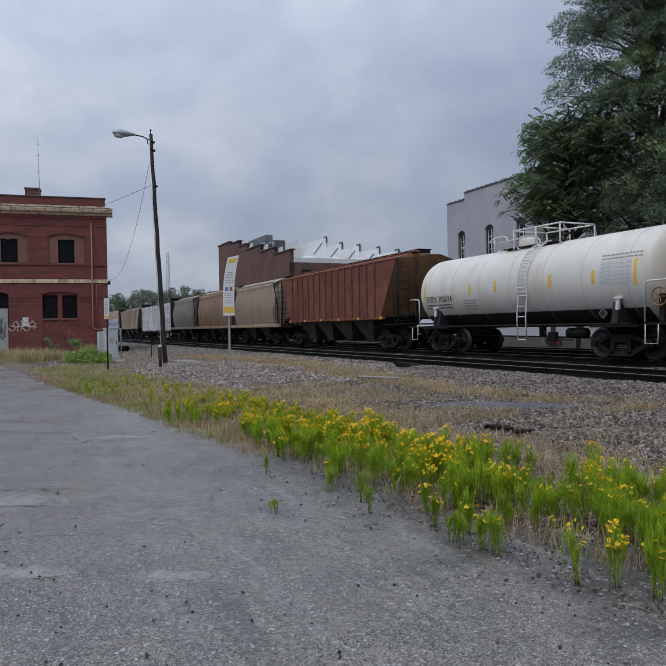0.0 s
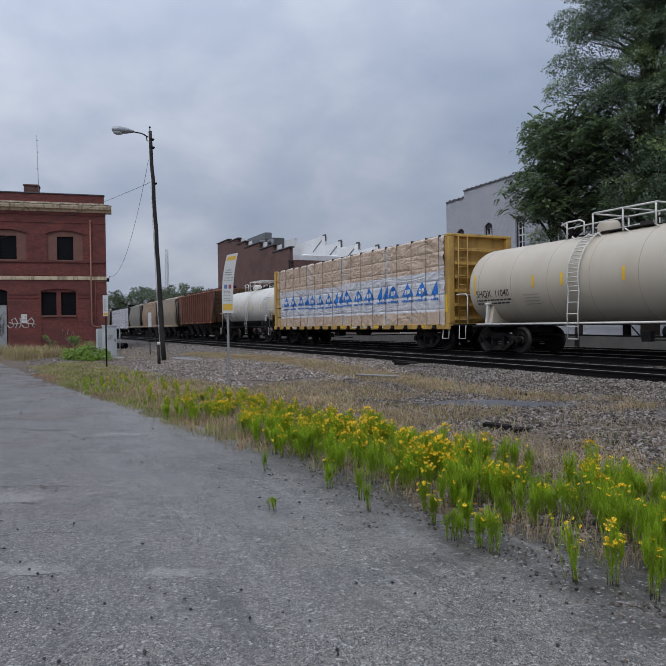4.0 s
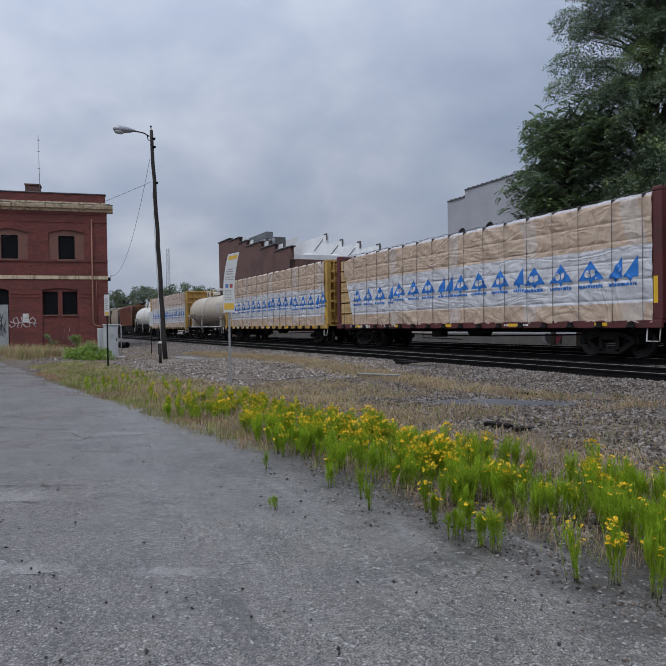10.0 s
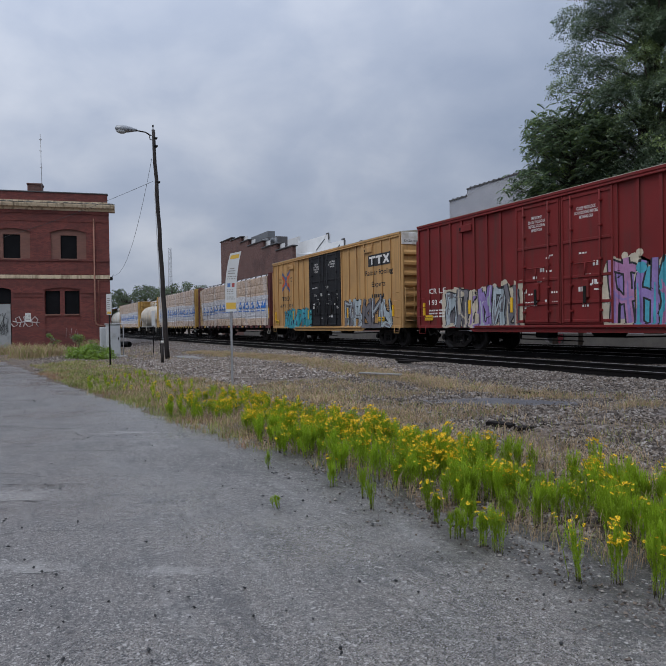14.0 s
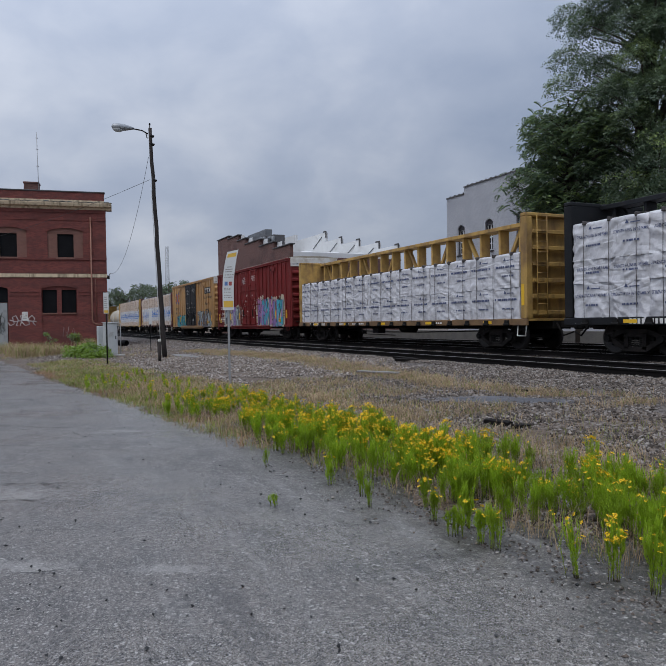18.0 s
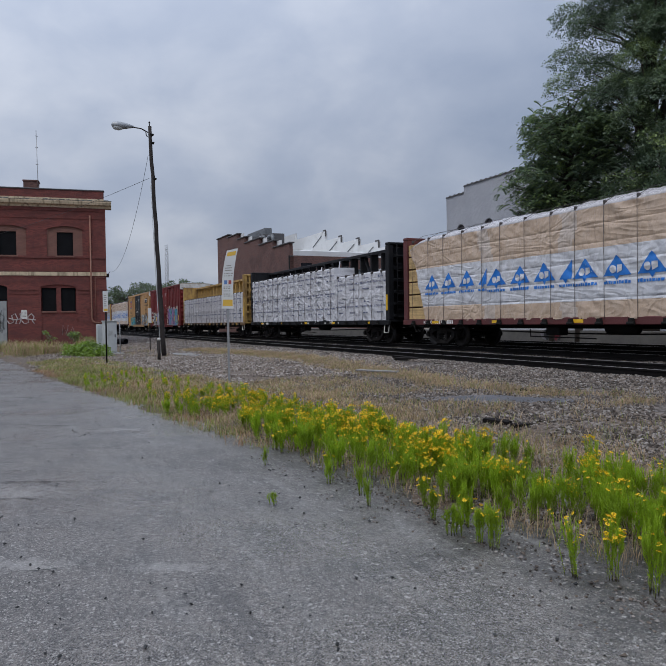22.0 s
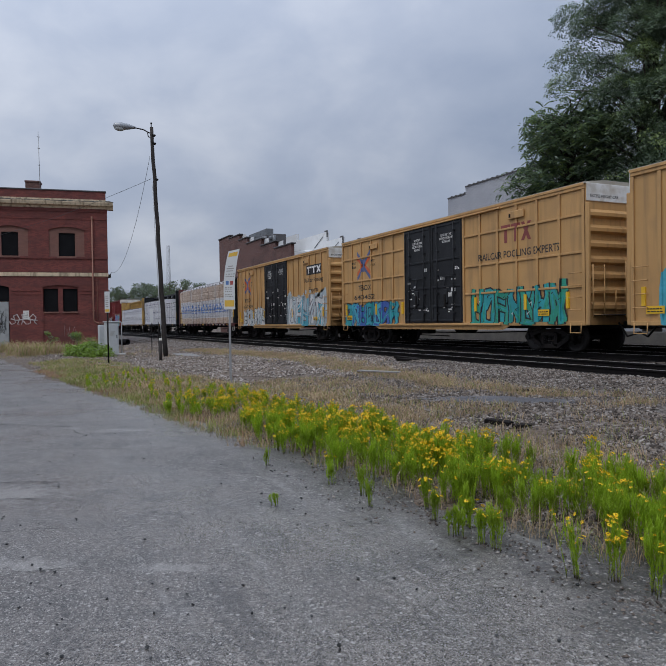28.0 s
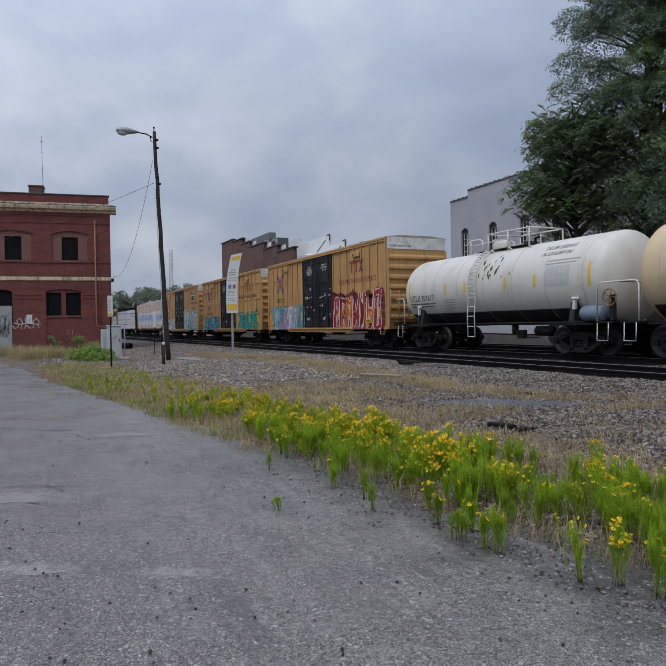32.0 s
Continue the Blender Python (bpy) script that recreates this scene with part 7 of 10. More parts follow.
surf("sign_yellow", (0.70, 0.43, 0.06), 0.4, vary=0.05, bump=0)
surf("sign_blue", (0.10, 0.20, 0.42), 0.5, bump=0)
surf("sign_red", (0.40, 0.08, 0.07), 0.5, bump=0)
surf("cabinet_grey", (0.47, 0.48, 0.48), 0.5, vary=0.08, dirt=(0.33, 0.33, 0.32), amount=0.3, bump=0.03)
surf("wire_black", (0.05, 0.052, 0.056), 0.6, bump=0)
surf("paper_white", (0.66, 0.65, 0.60), 0.8, vary=0.06, bump=0)
surf("spray_white", (0.52, 0.46, 0.44), 0.8, vary=0.15, bump=0)
surf("door_pale", (0.34, 0.35, 0.34), 0.7, vary=0.12, dirt=(0.2, 0.2, 0.2), amount=0.35)


def holed_wall(m, x0, x1, z0, z1, y0, y1, holes, mat):
    """A wall slab with rectangular openings through it."""
    xs = sorted({x0, x1, *[a for h in holes for a in h[:2]]})
    zs = sorted({z0, z1, *[min(z1, max(z0, a)) for h in holes for a in h[2:4]]})
    for i in range(len(xs) - 1):
        run = None
        for j in range(len(zs) - 1):
            cx, cz = (xs[i] + xs[i + 1]) / 2, (zs[j] + zs[j + 1]) / 2
            solid = not any(h[0] < cx < h[1] and h[2] < cz < h[3] for h in holes)
            if solid:
                run = (run[0], zs[j + 1]) if run else (zs[j], zs[j + 1])
            if run and (not solid or j == len(zs) - 2):
                m.box(xs[i], xs[i + 1], y0, y1, run[0], run[1], mat)
                run = None


def arch_fill(m, x0, x1, z, rise, y0, y1, mat, n=8):
    """The corners above a flat segmental arch whose crown is at z."""
    c = (x0 + x1) / 2
    for s, xe in ((-1, x0), (1, x1)):
        pts = [(xe, z)] + [(c + s * (x1 - x0) / 2 * t, z - rise * t * t) for t in [i / n for i in range(n + 1)]]
        m.prism(pts, "y", y0, y1, mat)


def make_depot():
    at = Matrix.Translation((-50.36, 5.97, 0.0)) @ pose(0, 0, 0, 0, 0, -98.33)
    d = thing("depot", "two-storey dark red brick depot with boarded windows", "building", at=at)
    LEN, DEEP = 15.5, 17.0
    up = [(1.55 + 3.66 * i, 3.87 + 3.66 * i) for i in range(4)]
    low = [(2.05, 4.34), (6.47, 7.9), (9.3, 11.6), (12.6, 14.6)]
    holes = [(a, b, 6.43, 8.5) for a, b in up] + [(a, b, 2.55 if i != 1 else 0.25, 4.42) for i, (a, b) in enumerate(low)]
    w = Mesh("brick_red")
    holed_wall(w, 0, LEN, 0.0, 10.0, -0.42, 0.0, holes, "brick_red")
    for a, b in up:
        arch_fill(w, a, b, 8.5, 0.22, -0.42, -0.001, "brick_red")
    for a, b in low:
        arch_fill(w, a, b, 4.42, 0.15, -0.42, -0.001, "brick_red")
    w.prism([(0.0, -0.42), (0.42, -0.42), (2.0, -DEEP), (1.58, -DEEP)], "z", 0, 10.0, "brick_red")
    w.box(LEN - 0.42, LEN, -DEEP, -0.42, 0, 10.0, "brick_red")
    w.box(2.0, LEN - 0.42, -DEEP, -DEEP + 0.42, 0, 10.0, "brick_red")
    part("wall", w, d, "dark red brick wall")
    pp = Mesh("brick_red")
    for x0, x1, y0, y1 in ((0.08, LEN - 0.08, -0.5, -0.08), (LEN - 0.5, LEN - 0.08, -DEEP, -0.5), (2.1, LEN - 0.5, -DEEP, -DEEP + 0.42)):
        pp.box(x0, x1, y0, y1, 10.37, 11.05, "brick_red")
        pp.box(x0 - 0.05, x1 + 0.05, y0 - 0.05, y1 + 0.05, 11.05, 11.14, "coping_dark", 0.02)
    part("parapet", pp, d)
    co = Mesh("cream_trim")
    co.prism([(-0.5, 9.82), (0.05, 9.82), (0.12, 9.95), (0.36, 10.02), (0.42, 10.20), (0.42, 10.26), (-0.5, 10.26)], "x", -0.42, LEN + 0.42, "cream_trim")
    pp2 = Mesh("brick_red")
    pp2.prism([(0.08, -0.5), (0.5, -0.5), (2.08, -DEEP), (1.66, -DEEP)], "z", 10.37, 11.12, "brick_red")
    part("parapet", pp2, d)
    co.box(-0.40, LEN + 0.4, -0.06, 0.41, 10.262, 10.31, "cornice_top", 0.02)
    for i in range(46):
        x = -0.35 + (LEN + 0.7) * (i + random.Random(i).uniform(-0.4, 0.4)) / 46
        co.blob((x, 0.2 + 0.12 * math.sin(i * 2.3), 10.31), (0.24, 0.12, 0.05 + 0.035 * math.sin(i * 1.7)), "cornice_top", 7, 4)
    co.box(0.06, LEN - 0.06, -0.07, -0.03, 10.31, 10.50, "cream_trim")
    part("cornice", co, d, "stained cream cornice with moss on top")
    bd = Mesh("cream_trim")
    bd.box(-0.03, LEN + 0.03, -0.02, 0.05, 5.05, 5.31, "cream_trim", 0.01)
    part("band_course", bd, d, "cream stone band")
    for z0, z1, pr, mt in ((6.28, 6.42, 0.06, "brick_red"), (4.02, 4.10, 0.035, "brick_red"), (3.78, 3.84, 0.03, "brick_red"), (5.36, 5.42, 0.03, "brick_red"), (9.05, 9.13, 0.035, "brick_red"), (9.6, 9.82, 0.05, "brick_red")):
        cuts = [-0.02] + ([] if z0 > 5 else sorted(q for a, b in low for q in (a - 0.12, b + 0.12))) + [LEN]
        for xa, xb in zip(cuts[::2], cuts[1::2]):
            if xb > xa + 0.05:
                s = Mesh(mt)
                s.box(xa, xb, 0.001, pr, z0, z1, mt)
                part("string_course", s, d)
    pl = Mesh("brick_red")
    holed_wall(pl, -0.05, LEN, 0.0, 1.72, 0.001, 0.07, [(a - 0.02, b + 0.02, -1, 9) for a, b in low[:2]], "brick_red")
    part("plinth", pl, d)
    for a, b in up:
        win = Mesh("brick_tan")
        c = (a + b) / 2
        holed_wall(win, a, b, 6.43, 8.5, -0.40, -0.07, [(c - 0.535, c + 0.535, 6.45, 8.1)], "brick_tan")
        fr = part("window", win, d, "boarded upper window in a paler brick infill")
        bo = Mesh("board_black")
        bo.box(c - 0.535, c + 0.535, -0.22, -0.18, 6.45, 8.1, "board_black", 0.005)
        part("board", bo, fr, "black boarding")
        si = Mesh("brick_red")
        si.box(c - 0.62, c + 0.62, -0.06, 0.08, 6.34, 6.45, "brick_tan", 0.01)
        part("sill", si, fr)
        hd = Mesh("brick_red")
        arcs = [(c + (b - a) / 2 * t, 8.52 - 0.22 * t * t) for t in np.linspace(-1.08, 1.08, 13)]
        hd.prism(arcs + [(x, z + 0.16) for x, z in reversed(arcs)], "y", 0.001, 0.045, "brick_red")
        part("arch", hd, fr)
    for i, (a, b) in enumerate(low):
        c = (a + b) / 2
        if i == 1:
            dm = Mesh("door_pale")
            dm.box(a + 0.08, b - 0.08, -0.25, -0.2, 0.25, 3.30, "door_pale", 0.01)
            for zz in (0.5, 1.9):
                dm.box(a + 0.3, b - 0.3, -0.2, -0.185, zz, zz + 1.1, "door_pale", 0.01)
            dr = part("door", dm, d, "pale grey door covered with black scribbles")
            tr = Mesh("board_black")
            tr.box(a + 0.02, b - 0.02, -0.25, -0.2, 3.35, 4.42, "board_black", 0.005)
            part("transom", tr, dr, "black transom board")
            sc = Mesh("mark_black")
            r = random.Random(4)
            for k in range(9):
                p = [(a + 0.2 + r.uniform(0, b - a - 0.5), -0.178, 0.9 + r.uniform(0, 1.9)) for _ in range(5)]
                p.sort(key=lambda q: q[0] + q[2] * 0.3)
                sc.tube(p, 0.014, "mark_black", 4)
            part("scribble", sc, dr)
            continue
        win = Mesh("brick_red")
        win.box(c - 0.15, c + 0.15, -0.3, -0.06, 2.55, 4.20, "brick_red")
        win.box(a, b, -0.3, -0.06, 4.20, 4.42, "brick_red")
        win.box(a, b, -0.4, -0.3, 2.55, 4.42, "brick_red")
        fr = part("window", win, d, "boarded ground-floor double window under a flat arch")
        for s in (-1, 1):
            x0, x1 = (a + 0.06, c - 0.15) if s < 0 else (c + 0.15, b - 0.06)
            bo = Mesh("board_black")
            bo.box(x0, x1, -0.24, -0.2, 2.58, 4.2, "board_black", 0.005)
            part("board", bo, fr)
            si = Mesh("brick_tan")
            si.box(x0 - 0.03, x1 + 0.03, -0.1, 0.09, 2.47, 2.57, "brick_tan", 0.01)
            part("sill", si, fr)
        hd = Mesh("brick_red")
        arcs = [(c + (b - a) / 2 * t, 4.44 - 0.15 * t * t) for t in np.linspace(-1.06, 1.06, 13)]
        hd.prism(arcs + [(x, z + 0.15) for x, z in reversed(arcs)], "y", 0.001, 0.045, "brick_red")
        part("arch", hd, fr)
        jm = Mesh("brick_red")
        for xx in (a - 0.03, b - 0.03):
            jm.box(xx, xx + 0.06, 0.001, 0.05, 0.3, 2.5, "brick_red")
        part("jamb", jm, fr)
    rf = Mesh("coping_dark")
    rf.box(2.0, LEN - 0.42, -DEEP + 0.42, -0.42, 9.7, 9.9, "coping_dark")
    part("roof", rf, d, "flat dark roof")
    ch = Mesh("brick_brown")
    ch.box(4.52, 5.47, -2.2, -1.3, 9.9, 11.80, "brick_brown")
    ch.box(4.47, 5.52, -2.25, -1.25, 11.80, 11.92, "brick_brown", 0.02)
    part("chimney", ch, d)
    an = Mesh("post_steel")
    an.tube([(4.47, -1.2, 9.9), (4.55, -1.2, 15.4)], 0.022, "post_steel", 6)
    for z in (13.0, 14.2, 15.0):
        an.tube([(4.45, -1.2, z), (4.62, -1.2, z + 0.02)], 0.025, "post_steel", 5)
    part("antenna", an, d, "thin steel mast")
    dp = Mesh("copper_pipe")
    dp.tube([(1.02, 0.10, 9.3), (1.02, 0.10, 2.05), (0.98, 0.10, 1.86), (0.80, 0.10, 1.74), (0.40, 0.10, 1.70)], 0.055, "copper_pipe", 8)
    for z in (9.1, 6.9, 4.6, 2.6):
        dp.box(0.94, 1.10, 0.0, 0.16, z, z + 0.06, "copper_pipe", 0.01)
    part("downpipe", dp, d, "copper-coloured downpipe")
    cn = Mesh("copper_pipe")
    cn.tube([(0.1, 0.05, 4.95), (0.75, 0.05, 4.95), (0.75, 0.05, 1.9)], 0.02, "copper_pipe", 6)
    part("conduit", cn, d)
    nt = Mesh("paper_white")
    nt.box(5.24, 5.61, 0.002, 0.012, 2.06, 2.67, "paper_white")
    rr = random.Random(2)
    for k in range(4):
        nt.box(5.29, 5.29 + rr.uniform(0.1, 0.26), 0.013, 0.016, 2.2 + k * 0.1, 2.24 + k * 0.1, "mark_grey")
    part("notice", nt, d, "white paper notice")
    gr = Mesh("spray_white")
    for pts in ([(6.5, 1.95), (6.35, 1.72), (6.1, 1.85), (6.22, 2.3), (6.0, 2.42), (5.85, 2.1), (5.98, 1.75), (5.75, 1.68), (5.62, 2.05), (5.7, 2.4), (5.5, 2.5)], [(6.4, 2.12), (6.05, 2.0), (5.55, 2.08)],
                [(5.6, 1.95), (5.42, 1.72), (5.15, 1.8), (5.2, 2.2), (4.98, 2.42), (4.8, 2.2), (4.92, 1.9), (4.75, 1.7)], [(5.3, 2.05), (4.7, 1.98)]):
        gr.tube([(x, 0.012, z) for x, z in pts], 0.036, "spray_white", 5)
    for pts in ([(3.0, 0.9), (2.95, 1.6), (2.7, 1.0), (2.6, 1.6)], [(2.5, 0.95), (2.3, 1.5), (2.2, 1.0)]):
        gr.tube([(x, 0.012, z) for x, z in pts], 0.012, "spray_white", 4)
    part("graffiti", gr, d, "white sprayed scrawl")["kind"] = "stuff"
    br = Mesh("iron_dark")
    br.box(-0.2, 0.0, -0.1, 0.05, 4.95, 5.2, "iron_dark", 0.02)
    br.tube([(-0.1, 0.02, 5.1), (-0.25, 0.05, 5.35)], 0.02, "iron_dark", 6)
    part("wire_bracket", br, d)
    st = Mesh("concrete")
    st.box(-0.5, LEN, 0.075, 1.2, -0.2, 0.24, "walk_grey", 0.03)
    tagged(new("depot_walk", st.data("depot_walk")), "worn concrete walk along the depot wall", "pavement", kind="structure").matrix_basis = at
    return at


DEPOT = make_depot()


def make_mill():
    d = thing("mill_building", "brown brick mill with stepped parapets and a white sawtooth roof", "building")
    X0, X1, Y0, Y1 = -99.7, -70.35, 28.0, 42.0
    steps = ((-99.7, -94.2, 14.15), (-94.2, -89.6, 13.75), (-89.6, -86.3, 12.95), (-86.3, -80.5, 12.12), (-80.5, -75.5, 11.22), (-75.5, -70.35, 10.38))
    w = Mesh("brick_brown")
    w.prism([(X0, 0), (X1, 0)] + [q for a, b, z in reversed(steps) for q in ((b, z), (a, z))], "y", Y0, Y0 + 0.4, "brick_brown")
    part("front_wall", w, d, "brown brick wall with a stepped parapet")
    for a, b, z in steps:
        c = Mesh("coping_dark")
        c.box(a - 0.25, b + 0.35, Y0 - 0.12, Y0 + 0.5, z, z + 0.15, "coping_dark", 0.03)
        part("coping", c, d)
    for (a, b, z), nxt in zip(steps, steps[1:]):
        c = Mesh("roof_white")
        c.box(b - 0.1, b + 1.5, Y0 + 0.42, Y0 + 0.5, nxt[2] - 0.6, z - 0.02, "roof_white")
        part("parapet_return", c, d, "white-painted parapet return")
    steps2 = ((-112.0, -103.0, 16.1), (-103.0, -91.2, 15.0), (-91.2, -85.9, 13.55), (-85.9, -80.5, 12.6), (-80.5, -75.1, 11.65), (-75.1, -70.35, 10.8))
    w = Mesh("roof_white")
    w.prism([(steps2[0][0], 0), (X1, 0)] + [q for a, b, z in reversed(steps2) for q in ((b, z), (a, z))], "y", Y1, Y1 + 0.4, "roof_white")
    part("rear_wall", w, d, "white-painted inner parapet")
    for a, b, z in steps2[1:]:
        c = Mesh("coping_dark")
        c.box(b - 0.7, b + 0.2, Y1 - 0.05, Y1 + 0.15, z, z + 0.2, "coping_dark", 0.03)
        c.box(b + 0.05, b + 0.2, Y1 - 0.05, Y1 + 0.15, z - 0.8, z, "coping_dark", 0.03)
        c.prism([(b - 4.4, z - 1.95), (b - 4.35, z - 2.02), (b - 1.1, z - 0.62), (b - 1.15, z - 0.55)], "y", Y1 - 0.1, Y1 - 0.02, "duct_grey")
        part("coping", c, d)
    e = Mesh("brick_brown")
    holed_wall(e, Y0 + 0.4, Y1, 0, 9.0, -0.4, 0.0, [(1.2 + Y0, 2.6 + Y0, 6.3, 8.2), (4.6 + Y0, 6.0 + Y0, 6.3, 8.2)], "brick_brown")
    part("end_wall", e, d, "brown brick end wall", at=Matrix.Translation((X1, 0, 0)) @ pose(0, 0, 0, 0, 0, 90))
    for yy in (1.2, 4.6):
        g = Mesh("window_dark")
        g.box(yy + Y0, yy + Y0 + 1.4, -0.25, -0.2, 6.3, 8.2, "window_dark")
        win = part("window", g, d, "many-paned window", at=Matrix.Translation((X1, 0, 0)) @ pose(0, 0, 0, 0, 0, 90))
        for k in range(4):
            g = Mesh("sash_white")
            g.box(yy + Y0 + 0.35 * k - 0.02, yy + Y0 + 0.35 * k + 0.03, -0.2, -0.15, 6.3, 8.2, "sash_white")
            part("glazing_bar", g, win)
        for k in range(5):
            g = Mesh("sash_white")
            g.box(yy + Y0, yy + Y0 + 1.4, -0.198, -0.16, 6.3 + k * 0.46, 6.34 + k * 0.46, "sash_white")
            part("glazing_bar", g, win)
    b = Mesh("roof_white")
    b.box(X1 - 0.5, X1 + 0.15, Y0 + 0.4, Y1 + 0.4, 9.0, 9.6, "roof_white", 0.03)
    b.box(X1 + 0.05, X1 + 0.2, Y0, Y1 + 0.4, 8.88, 9.0, "coping_dark", 0.02)
    part("eave", b, d, "white metal eave")
    r = Mesh("roof_white")
    r.prism([(X0, 12.9), (X1, 9.35), (X1, 9.1), (X0, 12.6)], "y", Y0 + 0.4, Y1, "roof_white")
    part("roof", r, d, "white sloping roof")
    for x, y in ((-78.5, 33.5), (-76.0, 36.0), (-74.0, 38.5)):
        k = Mesh("roof_white")
        z = 9.35 + (X1 - x) * 0.121
        k.turn([(0.0, 1.1), (0.12, 1.05), (0.28, 0.55), (0.34, 0.0)], "z", (x, y, z), "roof_white", 16)
        part("skylight", k, d, "round white skylight")
    h = Mesh("duct_grey")
    h.box(-92.0, -84.6, 30.2, 31.2, 12.0, 14.1, "duct_grey", 0.05)
    part("air_handler", h, d, "grey rooftop air handler")
    for i, (x, w_, z) in enumerate(((-84.5, 2.2, 13.1), (-81.2, 2.4, 12.8), (-86.8, 1.5, 12.9))):
        h = Mesh("duct_grey")
        h.box(x - w_ / 2, x + w_ / 2, 29.6, 31.2, 10.9, z, "coping_dark", 0.05)
        h.tube([(x, 29.5, z - 0.4), (x + 1.4, 29.5, z - 0.4), (x + 1.4, 29.5, z - 1.4)], 0.25, "duct_grey", 8)
        part("condenser", h, d, "dark rooftop condenser")
    for x, z in ((-87.5, 6.2), (-83.6, 6.2), (-79.8, 6.2), (-76.0, 6.2)):
        a = Mesh("frame_dark")
        pts = [(x - 0.45, z - 1.2), (x + 0.45, z - 1.2), (x + 0.45, z + 0.2)] + [(x + 0.45 * math.cos(t), z + 0.2 + 0.35 * math.sin(t)) for t in np.linspace(0.3, math.pi - 0.3, 7)] + [(x - 0.45, z + 0.2)]
        a.prism(pts, "y", Y0 - 0.04, Y0 + 0.05, "frame_dark")
        part("blind_window", a, d, "small arched bricked-up window")
    pipe = Mesh("iron_dark")
    pipe.tube([(X1 + 0.15, Y0 - 0.1, 9.0), (X1 + 0.15, Y0 - 0.1, 0.3)], 0.09, "iron_dark", 8)
    part("downpipe", pipe, d)


make_mill()


def make_store():
    K = 36.0 / 28.0
    Y = 36.0

    def zz(z):
        return 1.6 + (z - 1.6) * K
    d = thing("store_building", "white-painted brick building with arched windows and stepped coping", "building")
    xs0, xm, x1 = -40.0 * K, -37.93 * K, -6.0
    wins = [(-38.75 * K + 3.02 * K * i, -38.75 * K + 3.02 * K * i + 0.82 * K, zz(6.1), zz(8.15)) for i in range(9)]
    w = Mesh("brick_white")
    holed_wall(w, xs0, xm, 0, zz(10.2), Y, Y + 0.45, [q for q in wins if q[0] < xm], "brick_white")
    holed_wall(w, xm, x1, 0, zz(10.66), Y, Y + 0.45, [q for q in wins if q[0] > xm], "brick_white")
    for a, b, z0, z1 in wins:
        arch_fill(w, a, b, z1, 0.28, Y + 0.002, Y + 0.44, "brick_white")
    w.box(xs0, xs0 + 0.45, Y + 0.45, Y + 16, 0, zz(10.2), "brick_white")
    w.box(x1 - 0.45, x1, Y + 0.45, Y + 16, 0, zz(10.2), "brick_white")
    w.box(xs0 + 0.45, x1 - 0.45, Y + 15.55, Y + 16, 0, zz(10.2), "brick_white")
    part("wall", w, d, "white-painted brick wall")
    for a, b, z in ((xs0, xm, zz(10.2)), (xm, x1, zz(10.66))):
        n = int((b - a) / 0.62)
        for i in range(n):
            c = Mesh("coping_dark")
            xa, xb = a + (b - a) * i / n, a + (b - a) * (i + 1) / n
            c.prism([(Y - 0.08, z), (Y + 0.53, z), (Y + 0.5, z + 0.1), (Y + 0.22, z + 0.2), (Y - 0.05, z + 0.1)], "x", xa, xb - 0.04, "coping_dark")
            c.box(xb - 0.1, xb - 0.01, Y - 0.1, Y + 0.55, z, z + 0.17, "coping_dark", 0.02)
            part("coping_tile", c, d)
    r = Mesh("coping_dark")
    r.box(xs0 + 0.45, x1 - 0.45, Y + 0.45, Y + 15.55, zz(9.4), zz(9.5), "coping_dark")
    part("roof", r, d)
    for a, b, z0, z1 in wins:
        f = Mesh("frame_dark")
        f.box(a, a + 0.09, Y + 0.16, Y + 0.40, z0, z1 - 0.1, "frame_dark")
        f.box(b - 0.09, b, Y + 0.16, Y + 0.40, z0, z1 - 0.1, "frame_dark")
        f.box(a, b, Y + 0.16, Y + 0.40, z1 - 0.42, z1 - 0.02, "frame_dark")
        fr = part("window", f, d, "arched window with a dark frame and white sashes")
        s = Mesh("sash_white")
        for k in range(3):
            x = a + 0.09 + (b - a - 0.18) * k / 2
            s.box(x - 0.035, x + 0.035, Y + 0.24, Y + 0.30, z0 + 0.06, z1 - 0.42, "sash_white")
        for k in range(5):
            z = z0 + 0.06 + (z1 - 0.48 - z0) * k / 4
            hh = 0.05 if k in (0, 2, 4) else 0.02
            s.box(a + 0.09, b - 0.09, Y + 0.24, Y + 0.305, z - hh, z + hh, "sash_white")
        part("sash", s, fr, "white window sash")
        g = Mesh("window_dark")
        g.box(a + 0.05, b - 0.05, Y + 0.30, Y + 0.32, z0, z1 - 0.3, "window_dark")
        part("pane", g, fr)
        q = Mesh("frame_dark")
        q.box(a - 0.08, b + 0.08, Y - 0.1, Y + 0.2, z0 - 0.14, z0, "frame_dark", 0.02)
        part("sill", q, fr)


make_store()


